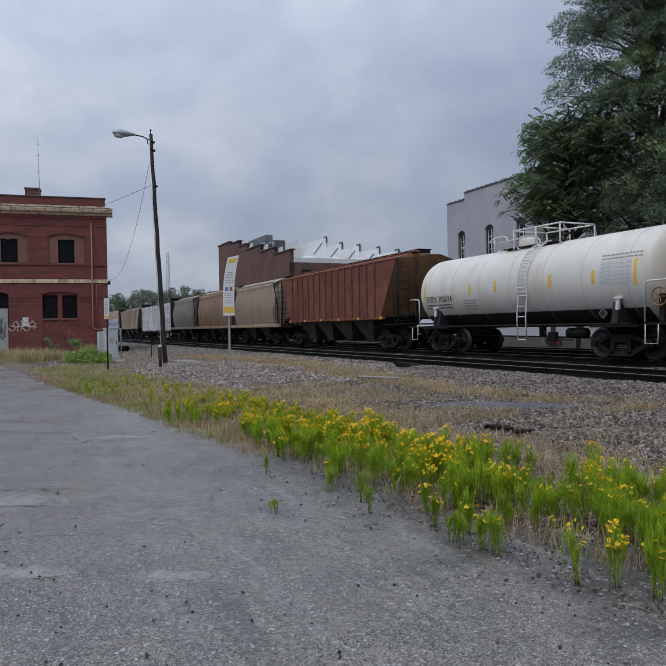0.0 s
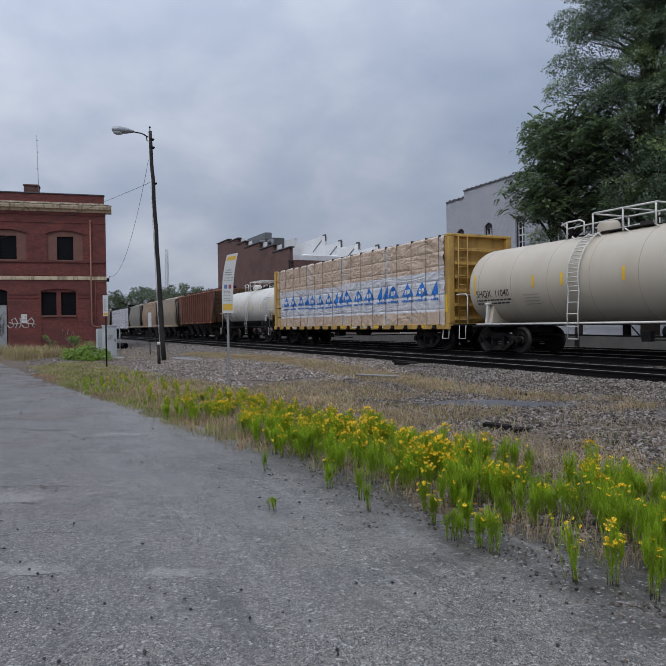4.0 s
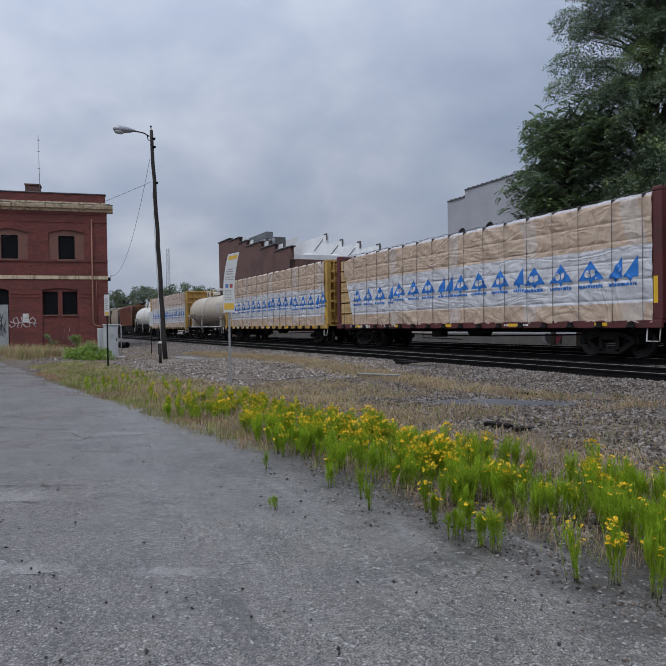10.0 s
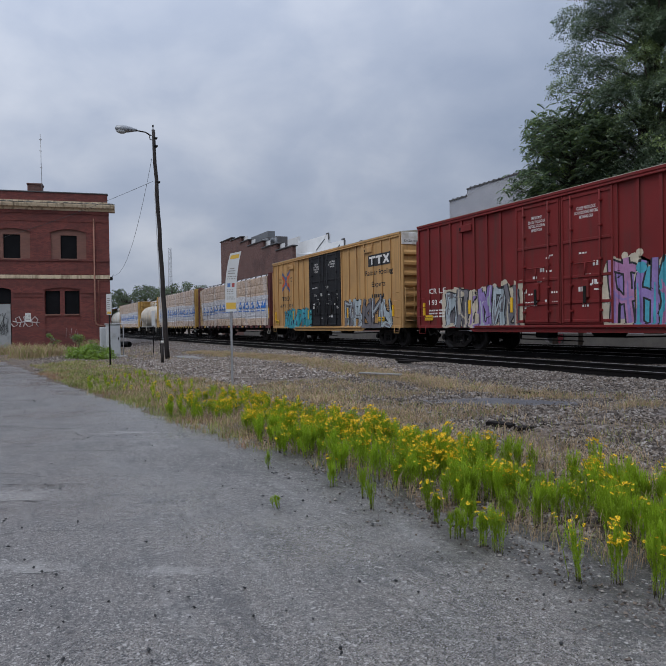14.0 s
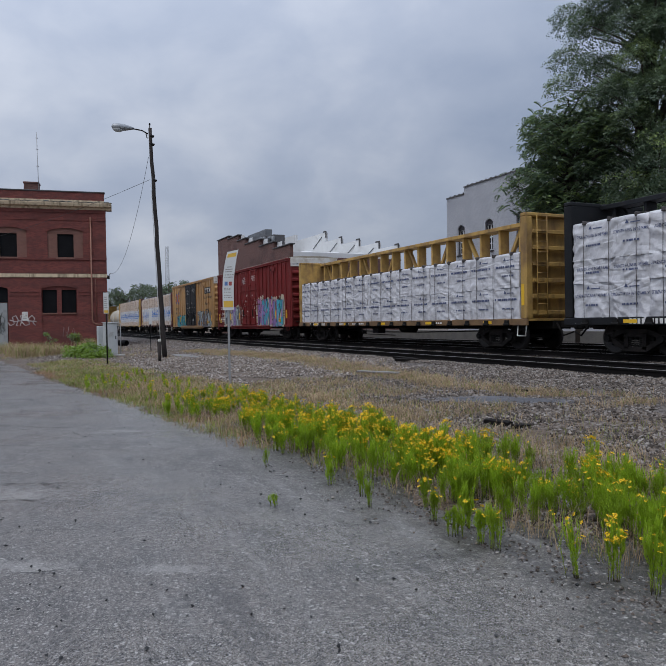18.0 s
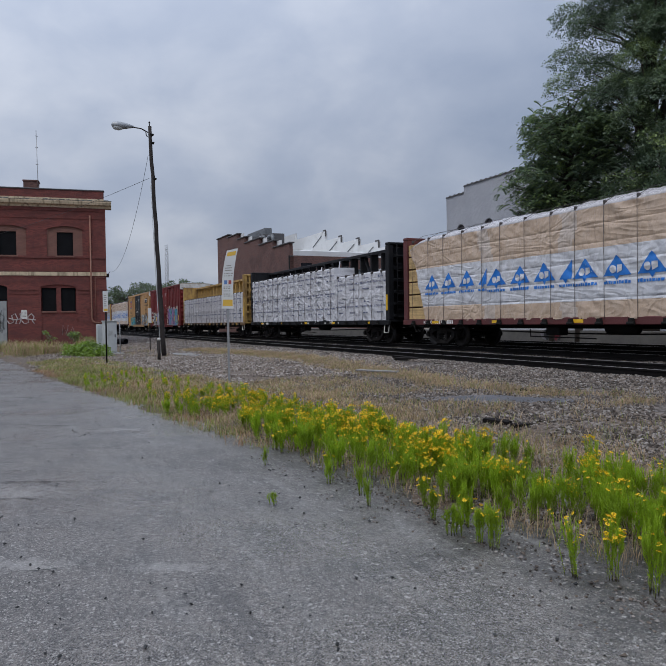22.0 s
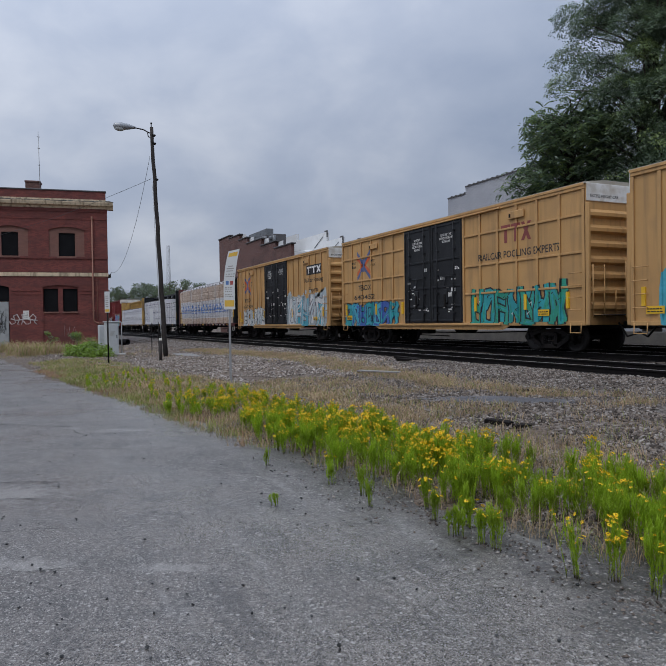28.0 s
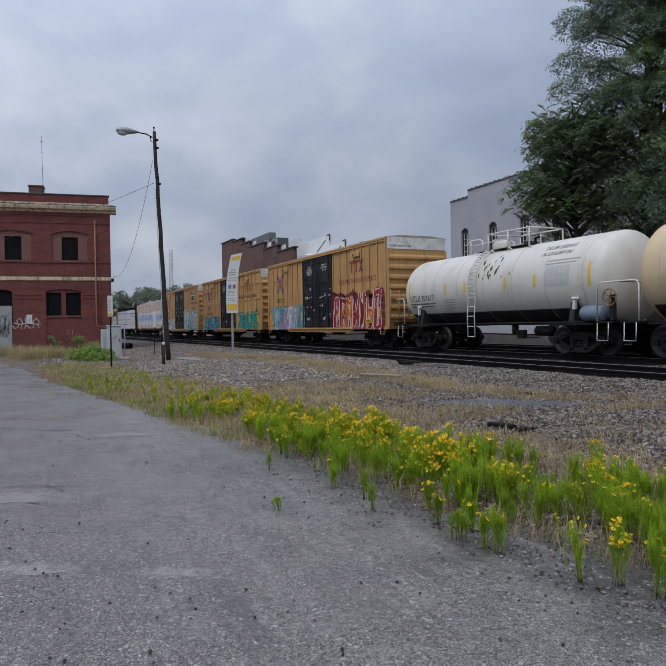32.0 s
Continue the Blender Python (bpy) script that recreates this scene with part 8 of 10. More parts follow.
def make_pole():
    base, top = Vector((-31.0, 6.12, 0.05)), Vector((-31.09, 5.68, 10.5))
    p = thing("street_lamp", "tall dark wooden pole with a cobra-head lamp, leaning a little", "street lamp", at=Matrix.Translation(base))
    v = top - base
    m = Mesh("pole_wood")
    pts = [v * (i / 14) + Vector((0.015 * math.sin(i * 1.9), 0.015 * math.cos(i * 2.3), 0)) for i in range(15)]
    m.tube(pts, [0.112 - 0.036 * i / 14 for i in range(15)], "pole_wood", 14)
    part("pole", m, p, "weathered wooden pole")
    a = Mesh("lamp_grey")
    t = v * 0.985
    a.tube([t + Vector((0, -0.08, -0.12)), t + Vector((-0.02, -0.35, 0.02)), t + Vector((-0.06, -0.75, 0.07))], 0.03, "iron_worn", 8)
    a.tube([t + Vector((0, -0.08, -0.3)), t + Vector((-0.02, -0.14, -0.28)), t + Vector((-0.02, -0.18, -0.04))], 0.022, "iron_worn", 8)
    part("arm", a, p)
    h = Mesh("lamp_grey")
    c = t + Vector((-0.12, -1.15, 0.10))
    pr = [(-0.50, 0.02), (-0.44, 0.12), (-0.2, 0.17), (0.1, 0.14), (0.3, 0.09), (0.46, 0.05)]
    h.turn(pr, "y", c, "lamp_grey", 14)
    hd = part("lamp_head", h, p, "grey cobra-head lamp housing")
    g = Mesh("lamp_glass")
    g.blob(c + Vector((0, -0.22, -0.10)), (0.14, 0.24, 0.13), "lamp_glass", 12, 6)
    part("lens", g, hd, "clouded lamp lens")
    k = Mesh("iron_dark")
    k.turn([(-0.02, 0.02), (0.14, 0.02), (0.15, 0.04), (0.19, 0.045), (0.24, 0.0)], "z", v, "iron_dark", 8)
    part("finial", k, p)
    for z in (0.93, 0.965, 0.775):
        q = v * z
        k = Mesh("iron_dark")
        k.box(q.x - 0.10, q.x + 0.10, q.y - 0.02, q.y + 0.16, q.z - 0.035, q.z + 0.035, "iron_dark", 0.01)
        part("bracket", k, p)
    w = Mesh("cabinet_grey")
    w.tube([v * 0.76 + Vector((0.1, -0.14, 0)), v * 0.5 + Vector((0.12, -0.15, 0)), v * 0.2 + Vector((0.14, -0.17, 0)), Vector((0.15, -0.18, 0.2))], 0.016, "cabinet_grey", 5)
    part("ground_wire", w, p)
    s = thing("guard_stub", "short weathered post with a white-painted top", "post", at=pose(-27.6, 5.25, 0.1))
    b = Mesh("pole_wood")
    b.tube([(0, 0, -0.1), (0, 0, 0.82)], 0.062, "pole_wood", 10)
    part("post", b, s)
    b = Mesh("mark_white")
    b.tube([(0, 0, 0.82), (0, 0, 0.92)], 0.064, "rail_white", 10)
    part("painted_top", b, s, "white painted top")

    def cable(name, label, A, B, sag, r=0.009):
        m = Mesh("wire_black")
        A, B = Vector(A), Vector(B)
        m.tube([A.lerp(B, i / 24) - Vector((0, 0, sag * 4 * (i / 24) * (1 - i / 24))) for i in range(25)], r, "wire_black", 5)
        thing(name, label, "cable", m)
    end = DEPOT @ Vector((8.6, 0.02, 7.35))
    cable("overhead_cable", "black service cable from the pole to the depot wall", (-31.1, 5.64, 8.18), end, 0.25)
    end = DEPOT @ Vector((-0.22, 0.05, 5.35))
    cable("overhead_cable", "slack black cable from the pole to the depot corner", (-31.1, 5.60, 9.2), end, 1.5)


make_pole()


def make_signs():
    r = random.Random(8)
    s = thing("parking_sign", "tall narrow white and yellow notice on a steel post", "sign", at=pose(-16.56, 4.89, 0.05, 0, 0, 73.5))
    p = Mesh("post_steel")
    p.box(-0.028, 0.028, 0.012, 0.066, 0.0, 2.6, "post_steel", 0.006)
    part("post", p, s, "grey square steel post")
    b = Mesh("sign_white")

    def bend(z):          # the panel leans over towards its top
        t = max(0.0, (z - 2.35) / 1.05)
        return 0.14 * t * t, 0.02 + 0.24 * t * t
    zs = [1.90 + 1.50 * i / 20 for i in range(21)]
    for z0, z1 in zip(zs, zs[1:]):
        (a0, b0), (a1, b1) = bend(z0), bend(z1)
        for y, sg in ((-0.012, 1), (0.0, -1)):
            b.add([(x + a, y, z + 1.6 * a * x) for x, a, z in ((-0.14, a0, z0), (0.14, a0, z0), (0.14, a1, z1), (-0.14, a1, z1))], [(0, 1, 2, 3)], "sign_white")
        for x in (-0.14, 0.14):
            b.add([(x + a0, -0.012, z0 + 1.6 * a0 * x), (x + a0, 0.0, z0 + 1.6 * a0 * x), (x + a1, 0.0, z1 + 1.6 * a1 * x), (x + a1, -0.012, z1 + 1.6 * a1 * x)], [(0, 1, 2, 3)], "sign_white")
    pn = part("panel", b, s, "white panel with yellow bands")

    def patch(m, x0, x1, z0, z1, mat):
        n = max(1, int((z1 - z0) / 0.08))
        for i in range(n):
            q0, q1 = z0 + (z1 - z0) * i / n, z0 + (z1 - z0) * (i + 1) / n
            a0, a1 = bend(q0)[0], bend(q1)[0]
            m.add([(x + a, -0.015, z + 1.6 * a * x) for x, a, z in ((x0, a0, q0), (x1, a0, q0), (x1, a1, q1), (x0, a1, q1))], [(0, 1, 2, 3)], mat)
    f = Mesh("sign_yellow")
    patch(f, -0.12, 0.12, 1.97, 2.13, "sign_yellow")
    patch(f, -0.11, 0.11, 3.24, 3.34, "sign_yellow")
    patch(f, -0.09, -0.015, 2.52, 2.62, "sign_blue")
    patch(f, 0.02, 0.09, 2.52, 2.62, "sign_red")
    for z, w in ((2.98, 0.10), (2.92, 0.16), (2.86, 0.15)):
        patch(f, -w / 2 - 0.02, w / 2, z, z + 0.022, "mark_grey")
    for z in (2.78, 2.72, 2.44, 2.40, 2.34, 2.26, 2.21):
        x = -0.1
        while x < 0.08:
            w = r.uniform(0.02, 0.06)
            patch(f, x, x + w, z, z + 0.022, "mark_grey")
            x += w + 0.02
    part("print", f, pn, "yellow bands, small icons and lines of print")

    s = thing("parking_sign", "small white and yellow plate on a thin dark post", "sign", at=pose(-27.38, 3.2, 0.05, 0, 0, 83.3))
    p = Mesh("iron_dark")
    p.tube([(0, 0, 0), (0, 0, 2.75)], 0.028, "iron_dark", 8)
    part("post", p, s)
    b = Mesh("sign_white")
    b.box(-0.10, 0.09, -0.045, -0.03, 2.03, 2.84, "sign_white", 0.004)
    b.box(-0.08, 0.07, -0.05, -0.046, 2.06, 2.16, "sign_yellow")
    for k in range(6):
        b.box(-0.07, -0.07 + r.uniform(0.06, 0.13), -0.05, -0.046, 2.25 + k * 0.08, 2.28 + k * 0.08, "mark_grey")
    part("plate", b, s, "white plate with a yellow band")

    for dx, dy, plate in ((0, 0, True), (0.15, 0.35, False)):
        s = thing("marker_post", "thin dark marker post" + (" with a white plate" if plate else " beside the gravel"), "post", at=pose(-37.7 + dx, 6.7 + dy, 0.1))
        p = Mesh("iron_dark")
        p.tube([(0, 0, 0), (0, 0, 1.6 if not plate else 2.2)], 0.025, "iron_dark", 6)
        part("post", p, s)
        if plate:
            b = Mesh("sign_white")
            b.box(0.03, 0.045, -0.09, 0.09, 1.55, 2.35, "sign_white", 0.004)
            part("plate", b, s, "white plate")


make_signs()


def make_cabinet():
    c = thing("utility_cabinet", "pale grey steel utility cabinet on a concrete pad", "cabinet", at=pose(-35.1, 4.27, 0.05, 0, 0, 4))
    b = Mesh("cabinet_grey")
    b.box(-0.35, 0.25, -0.30, 0.30, 0.12, 1.68, "cabinet_grey", 0.02)
    part("body", b, c)
    b = Mesh("cabinet_grey")
    b.box(0.252, 0.275, -0.25, 0.25, 0.2, 1.6, "cabinet_grey", 0.01)
    d = part("door", b, c)
    h = Mesh("iron_worn")
    h.box(0.275, 0.30, 0.18, 0.22, 0.9, 1.05, "iron_worn", 0.008)
    part("handle", h, d)
    h = Mesh("mark_grey")
    for k in range(5):
        h.box(0.276, 0.279, -0.15 + 0.02 * k, 0.0 + 0.03 * k, 1.0 + k * 0.05, 1.02 + k * 0.05, "mark_grey")
    part("stencil", h, d)
    t = Mesh("cabinet_grey")
    t.box(-0.40, 0.30, -0.34, 0.34, 1.68, 1.73, "cabinet_grey", 0.015)
    part("lid", t, c)
    p = Mesh("concrete")
    p.box(-0.5, 0.55, -0.55, 0.6, -0.1, 0.12, "concrete", 0.02)
    part("pad", p, c, "concrete pad")
    q = Mesh("post_steel")
    q.tube([(0.2, 0.45, 0.0), (0.2, 0.45, 1.65), (0.1, 0.4, 1.7)], 0.03, "post_steel", 6)
    part("conduit", q, c)
    e = thing("utility_box", "narrow grey steel box beside the cabinet", "cabinet", at=pose(-36.3, 3.95, 0.05, 0, 0, 4))
    b = Mesh("cabinet_grey")
    b.box(-0.2, 0.2, -0.17, 0.17, 0.0, 1.55, "cabinet_grey", 0.02)
    part("body", b, e)


make_cabinet()


def make_clutter():
    b = thing("plank", "weathered grey board lying on the gravel", "plank", at=pose(-15.6, 8.65, ground_z(-15.6, 8.65) + 0.09, 1, 1, 37))
    m = Mesh("tie_wood")
    m.box(-0.6, 0.6, -0.10, 0.10, -0.02, 0.02, "slab_grey", 0.008)
    part("board", m, b)
    for x, y, a, w, hh in ((-18.0, 11.0, 20, 0.5, 0.09), (-17.6, 10.8, 70, 0.4, 0.08), (-7.6, 6.15, 30, 0.20, 0.07), (-7.2, 6.2, 100, 0.15, 0.05), (-9.9, 9.0, 35, 0.45, 0.04)):
        b = thing("timber_scrap", "broken dark scrap of timber on the gravel", "debris", at=pose(x, y, ground_z(x, y) + hh / 2, 4, 3, a))
        m = Mesh("tie_wood")
        m.prism([(-w, -0.06), (w * 0.8, -0.08), (w, 0.02), (w * 0.4, 0.07), (-w * 0.8, 0.06)], "z", -hh / 2, hh / 2, "tie_wood")
        part("piece", m, b)
    t = thing("pipe_section", "dark plastic pipe end lying by the tracks", "pipe", at=pose(-48.4, 6.65, 0.40, 0, 0, 30))
    m = Mesh("board_black")
    m.turn([(-0.5, 0.2), (0.5, 0.2), (0.5, 0.16), (-0.5, 0.16)], "x", (0, 0, 0), "board_black", 16)
    part("pipe", m, t)
    s = Mesh("concrete")
    s.prism([(-33.2, 6.9), (-31.0, 6.7), (-29.4, 7.2), (-30.6, 7.7), (-33.0, 7.6)], "z", 0.0, 0.155, "slab_grey")
    thing("slab", "flat pale concrete slab set in the gravel", "slab", s)
    w = Mesh("concrete")
    w.box(-80, -4, 25.2, 25.5, 0.0, 0.95, "wall_grey", 0.03)
    lw = thing("low_wall", "low pale concrete wall behind the far track", "wall", w, kind="structure")
    g = Mesh("g_maroon")
    r = random.Random(3)
    for x in (-27.3, -26.6):
        for k in range(3):
            cx = x + k * 0.24
            out = closed_curve([(cx + r.uniform(-0.12, 0.12) + 0.14 * math.cos(a), 0.7 + 0.25 * math.sin(a) + r.uniform(-0.08, 0.08)) for a in np.linspace(0, 5.3, 7)], 3)
            fan(g, out, 25.19 - 0.001 * k, r.choice(["g_maroon", "g_grey", "g_white", "g_black"]))
    part("graffiti", g, lw, "dull red and white sprayed scrawl")


make_clutter()


def make_tower():
    t = thing("radio_tower", "slender pale lattice radio mast far behind the trees", "radio mast", at=pose(-147, 30.0, 0))
    for k in range(3):
        m = Mesh("lamp_grey")
        a = 2 * math.pi * k / 3
        b = a + 2 * math.pi / 3
        w0, w1, H = 0.62, 0.34, 18.6
        m.tube([(w0 * math.cos(a), w0 * math.sin(a), 0), (w1 * math.cos(a), w1 * math.sin(a), H)], 0.05, "lamp_grey", 5)
        n = 18
        for i in range(n):
            z0, z1 = H * i / n, H * (i + 1) / n
            q0, q1 = w0 + (w1 - w0) * i / n, w0 + (w1 - w0) * (i + 1) / n
            m.tube([(q0 * math.cos(a), q0 * math.sin(a), z0), (q1 * math.cos(b), q1 * math.sin(b), z1)], 0.028, "lamp_grey", 4)
            m.tube([(q0 * math.cos(b), q0 * math.sin(b), z0), (q0 * math.cos(a), q0 * math.sin(a), z0)], 0.028, "lamp_grey", 4)
        part("lattice_side", m, t)


make_tower()


# ---- plants ----
surf("weed_green", (0.34, 0.49, 0.024), 0.6, vary=0.3, scale=6, fine=60, bump=0, rnd=0.2, thru=0.5)
surf("weed_stem", (0.10, 0.085, 0.036), 0.7, vary=0.3, scale=6, bump=0, rnd=0.2)
surf("petal_yellow", (0.97, 0.60, 0.006), 0.55, vary=0.08, scale=20, bump=0, thru=0.25)
surf("flower_eye", (0.55, 0.25, 0.01), 0.7, vary=0.2, bump=0)
surf("straw_red", (0.36, 0.20, 0.115), 0.8, vary=0.3, scale=1.2, fine=30, bump=0, thru=0.2)
surf("straw", (0.45, 0.325, 0.195), 0.8, vary=0.3, scale=1.2, fine=30, bump=0, thru=0.25)
surf("grass_green", (0.25, 0.285, 0.062), 0.7, vary=0.35, scale=1.2, fine=30, bump=0, thru=0.3)
# leaves of the distant trees, with haze put into their base colour
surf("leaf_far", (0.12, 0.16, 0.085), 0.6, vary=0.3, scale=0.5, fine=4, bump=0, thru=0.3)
# three tones of one leaf; crowns use them for lit tops and shaded undersides
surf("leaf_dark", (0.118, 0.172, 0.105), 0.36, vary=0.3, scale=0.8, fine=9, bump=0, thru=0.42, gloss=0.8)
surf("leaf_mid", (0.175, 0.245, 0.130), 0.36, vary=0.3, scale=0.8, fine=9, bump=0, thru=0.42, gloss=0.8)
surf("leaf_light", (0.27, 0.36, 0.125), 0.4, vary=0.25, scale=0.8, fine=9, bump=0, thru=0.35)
surf("ivy", (0.20, 0.31, 0.035), 0.5, vary=0.35, scale=1.5, fine=12, bump=0, thru=0.35)
surf("bark", (0.075, 0.06, 0.048), 0.9, vary=0.3, scale=2, fine=20, bump=0.6, stretch=(9, 9, 0.6))


def weed_meshes(seed, height, stems, bloom):
    """A broom-like weed: short brown stalks that fork upwards, thread leaves above, small yellow flowers at the tips."""
    r = random.Random(seed)
    st, lf, fl = Mesh("weed_stem"), Mesh("weed_green"), Mesh("petal_yellow")

    def threads(p, q, n):
        ax = (q - p).normalized()
        u = ax.orthogonal().normalized()
        w = ax.cross(u)
        for k in range(n):
            c, b = p.lerp(q, (k + r.random()) / n), r.uniform(0, 6.283)
            side = u * math.cos(b) + w * math.sin(b)
            d = (ax * r.uniform(0.9, 1.5) + side * r.uniform(0.35, 0.8)).normalized() * r.uniform(0.022, 0.052)
            t = (u * math.sin(b) - w * math.cos(b)) * 0.0017
            lf.add([c - t, c + t, c + d], [(0, 1, 2)], "weed_green")

    for _ in range(stems):
        a, sp = r.uniform(0, 6.283), r.uniform(0.02, 0.17)
        H = height * r.uniform(0.62, 1.05)
        dx, dy = math.cos(a) * sp * H, math.sin(a) * sp * H
        bx, by = r.gauss(0, 0.022), r.gauss(0, 0.022)
        at = lambda t: Vector((bx + dx * t ** 1.3, by + dy * t ** 1.3, H * t))
        st.tube([at(0), at(0.12), at(0.25)], [0.0034, 0.0030, 0.0026], "weed_stem", 3)
        st.tube([at(0.25), at(0.4), at(0.55)], [0.0026, 0.0024, 0.0022], "weed_green", 3)
        st.tube([at(0.55), at(0.8), at(0.97)], [0.0022, 0.0016, 0.0009], "weed_green", 3)
        threads(at(0.03), at(0.30), 16)
        threads(at(0.22), at(0.62), 24)
        threads(at(0.62), at(0.99), 24)
        tips = [at(0.97)]
        for _b in range(r.choice((3, 4, 5))):
            t, b = r.uniform(0.34, 0.72), r.uniform(0, 6.283)
            o = at(t)
            e = o + Vector((math.cos(b) * 0.30, math.sin(b) * 0.30, 1.0)) * H * r.uniform(0.72, 1.0) * (0.98 - t)
            m = o.lerp(e, 0.4) + Vector((math.cos(b), math.sin(b), 0)) * 0.018
            st.tube([o, m, e], [0.0018, 0.0014, 0.0008], "weed_green", 3)
            threads(o, m, 8)
            threads(m, e, 17)
            tips.append(e)
        for p in tips:
            if r.random() > bloom:
                continue
            for _f in range(r.choice((1, 1, 2))):
                tip = p + Vector((r.uniform(-0.03, 0.03), r.uniform(-0.03, 0.03), r.uniform(0.0, 0.04)))
                st.tube([p - Vector((0, 0, 0.03)), tip], 0.0010, "weed_green", 3)
                R, tilt = r.uniform(0.0115, 0.0185), Vector((r.uniform(-0.5, 0.9), r.uniform(-0.9, 0.4), r.uniform(0.6, 1.2))).normalized()
                u = tilt.orthogonal().normalized()
                w = tilt.cross(u)
                for q in range(7):
                    a0 = q * 0.8976 + r.uniform(-0.12, 0.12)
                    c, c1, c2 = (u * math.cos(a0 + e) + w * math.sin(a0 + e) for e in (0.0, -0.38, 0.38))
                    fl.add([tip + c * 0.002, tip + c1 * R - tilt * 0.001, tip + c * R * 1.12 - tilt * 0.005, tip + c2 * R - tilt * 0.001], [(0, 1, 2, 3)], "petal_yellow")
                fl.blob(tip + tilt * 0.003, (0.0045, 0.0045, 0.0045), "flower_eye", 5, 2)
    return st, lf, fl


WEED_KINDS = ((1, 0.44, 8, 0.52), (2, 0.45, 8, 0.28), (3, 0.42, 8, 0.14), (4, 0.43, 8, 0.06), (5, 0.38, 8, 0.0), (6, 0.28, 6, 0.2), (7, 0.17, 5, 0.0), (8, 0.46, 8, 0.42), (9, 0.41, 8, 0.04))


def plant_weeds():
    r = random.Random(77)
    data = []
    for sd, hh, n, bl in WEED_KINDS:
        meshes = weed_meshes(sd, hh, n, bl)
        data.append((meshes, [m.data(nm) if m.v else None for m, nm in zip(meshes, ("stem_tuft", "foliage", "flower_spray"))]))
    spots = []
    for x, y, k, s in ((-7.08, 2.49, 4, 0.55), (-5.53, 2.03, 6, 0.7), (-5.45, 2.83, 4, 0.85), (-5.10, 2.72, 4, 0.6), (-4.80, 3.12, 5, 1.0), (-3.87, 2.95, 5, 1.0), (-3.72, 2.97, 2, 0.85),
                       (-3.09, 3.08, 1, 0.85), (-2.95, 3.26, 0, 0.95), (-2.70, 3.30, 2, 1.0), (-2.64, 3.42, 4, 0.9), (-4.2, 3.1, 5, 1.0), (-3.95, 3.15, 2, 0.7), (-4.4, 3.2, 4, 0.8), (-5.97, 2.77, 4, 0.7), (-6.28, 2.87, 5, 0.9), (-4.11, 2.87, 6, 1.3), (-4.5, 2.98, 5, 0.9), (-2.62, 3.42, 3, 1.0)):
        spots.append((x, y, k, s))
    # drifts that bloom thickly, and greener ones nearer the eye
    drifts = ((-13.2, 3.0, 1.5, 0.6, 1.3), (-11.6, 3.9, 1.6, 0.9, 1.3), (-10.6, 3.3, 1.2, 0.6, 1.2), (-9.4, 3.6, 1.0, 0.6, 1.1), (-7.9, 3.8, 0.8, 0.5, 1.3), (-8.9, 3.4, 0.6, 0.4, 0.8), (-6.0, 3.75, 0.55, 0.45, 1.2), (-6.2, 3.9, 0.5, 0.5, 0.9), (-4.6, 4.2, 0.7, 0.35, 0.4), (-3.9, 4.7, 0.5, 0.4, 0.4))
    n, rest = 0, []
    while n < 660:
        x = -2.3 - 19.0 * r.random() ** 1.3
        e = float(np.interp(x, (-22, -15.4, -10.3, -7.5, -4.8, -3.8, -2.3), (1.0, 1.75, 2.45, 2.8, 3.2, 3.4, 3.75)))
        wide = float(np.interp(x, (-22, -14, -9, -6, -4, -2), (2.3, 2.1, 1.6, 1.35, 1.4, 1.4)))
        u = r.random() ** 0.85
        y = e + 0.1 + wide * u
        if (x < -14.5 and r.random() < 0.6) or (x < -9.5 and r.random() < 0.15):
            continue
        if noise.noise((x * 0.9, y * 1.3, 2.0)) < (-0.12 if x < -9 else -0.42) + (0.25 if u < 0.2 else 0):
            continue
        b = max([0.24] + [g * math.exp(-((x - cx) / wx) ** 2 - ((y - cy) / wy) ** 2) for cx, cy, wx, wy, g in drifts])
        q = r.random()
        k = r.choice((0, 7, 0, 1)) if q < b else (2 if q < b + 0.14 else r.choice((3, 8, 4, 8, 3)))
        if u < 0.16 and r.random() < 0.7:
            k = r.choice((5, 6, 5, 4))
        (spots if n < 285 else rest).append((x, y, k, r.uniform(0.70, 1.05) * (0.58 if x < -13.5 else 0.76 if x < -9.5 else 0.98)))
        n += 1

    def spot(x, y, s):
        return pose(x, y, max(0.0, ground_z(x, y)) - 0.005, r.uniform(-6, 6), r.uniform(-6, 6), r.uniform(0, 360)) @ Matrix.Diagonal((s, s, s * r.uniform(0.9, 1.1), 1))
    for x, y, k, s in spots:
        bloom = WEED_KINDS[k][3]
        w = thing("flowering_weed" if bloom else "green_weed", "feathery green weed with small yellow flowers" if bloom else "feathery green weed without flowers", "weed", at=spot(x, y, s), group="weeds along the lot edge")
        for me, nm, lb in zip(data[k][1], ("stem_tuft", "foliage", "flower_spray"), ("thin brown stems", "thread-like green leaves", "small bright yellow flowers")):
            if me:
                part(nm, me, w, lb)["kind"] = "stuff"
    # the thicket between them, too many to count
    V, F, S, o = [], [], [], 0
    slots = ["weed_stem", "weed_green", "petal_yellow", "flower_eye"]
    flat = []
    for meshes, _ in data:
        vs, fs, ss, c = [], [], [], 0
        for m in meshes:
            if not m.v:
                continue
            vs.append(np.array([tuple(p) for p in m.v]))
            for face, sl in zip(m.f, m.m):
                for q in range(1, len(face) - 1):
                    fs.append((face[0] + c, face[q] + c, face[q + 1] + c))
                    ss.append(slots.index(m.mats[sl]))
            c += len(m.v)
        flat.append((np.concatenate(vs), np.array(fs), np.array(ss)))
    for x, y, k, s in rest:
        v, f, sl = flat[k]
        M = np.array(spot(x, y, s))
        V.append(v @ M[:3, :3].T + M[:3, 3])
        F.append(f + o)
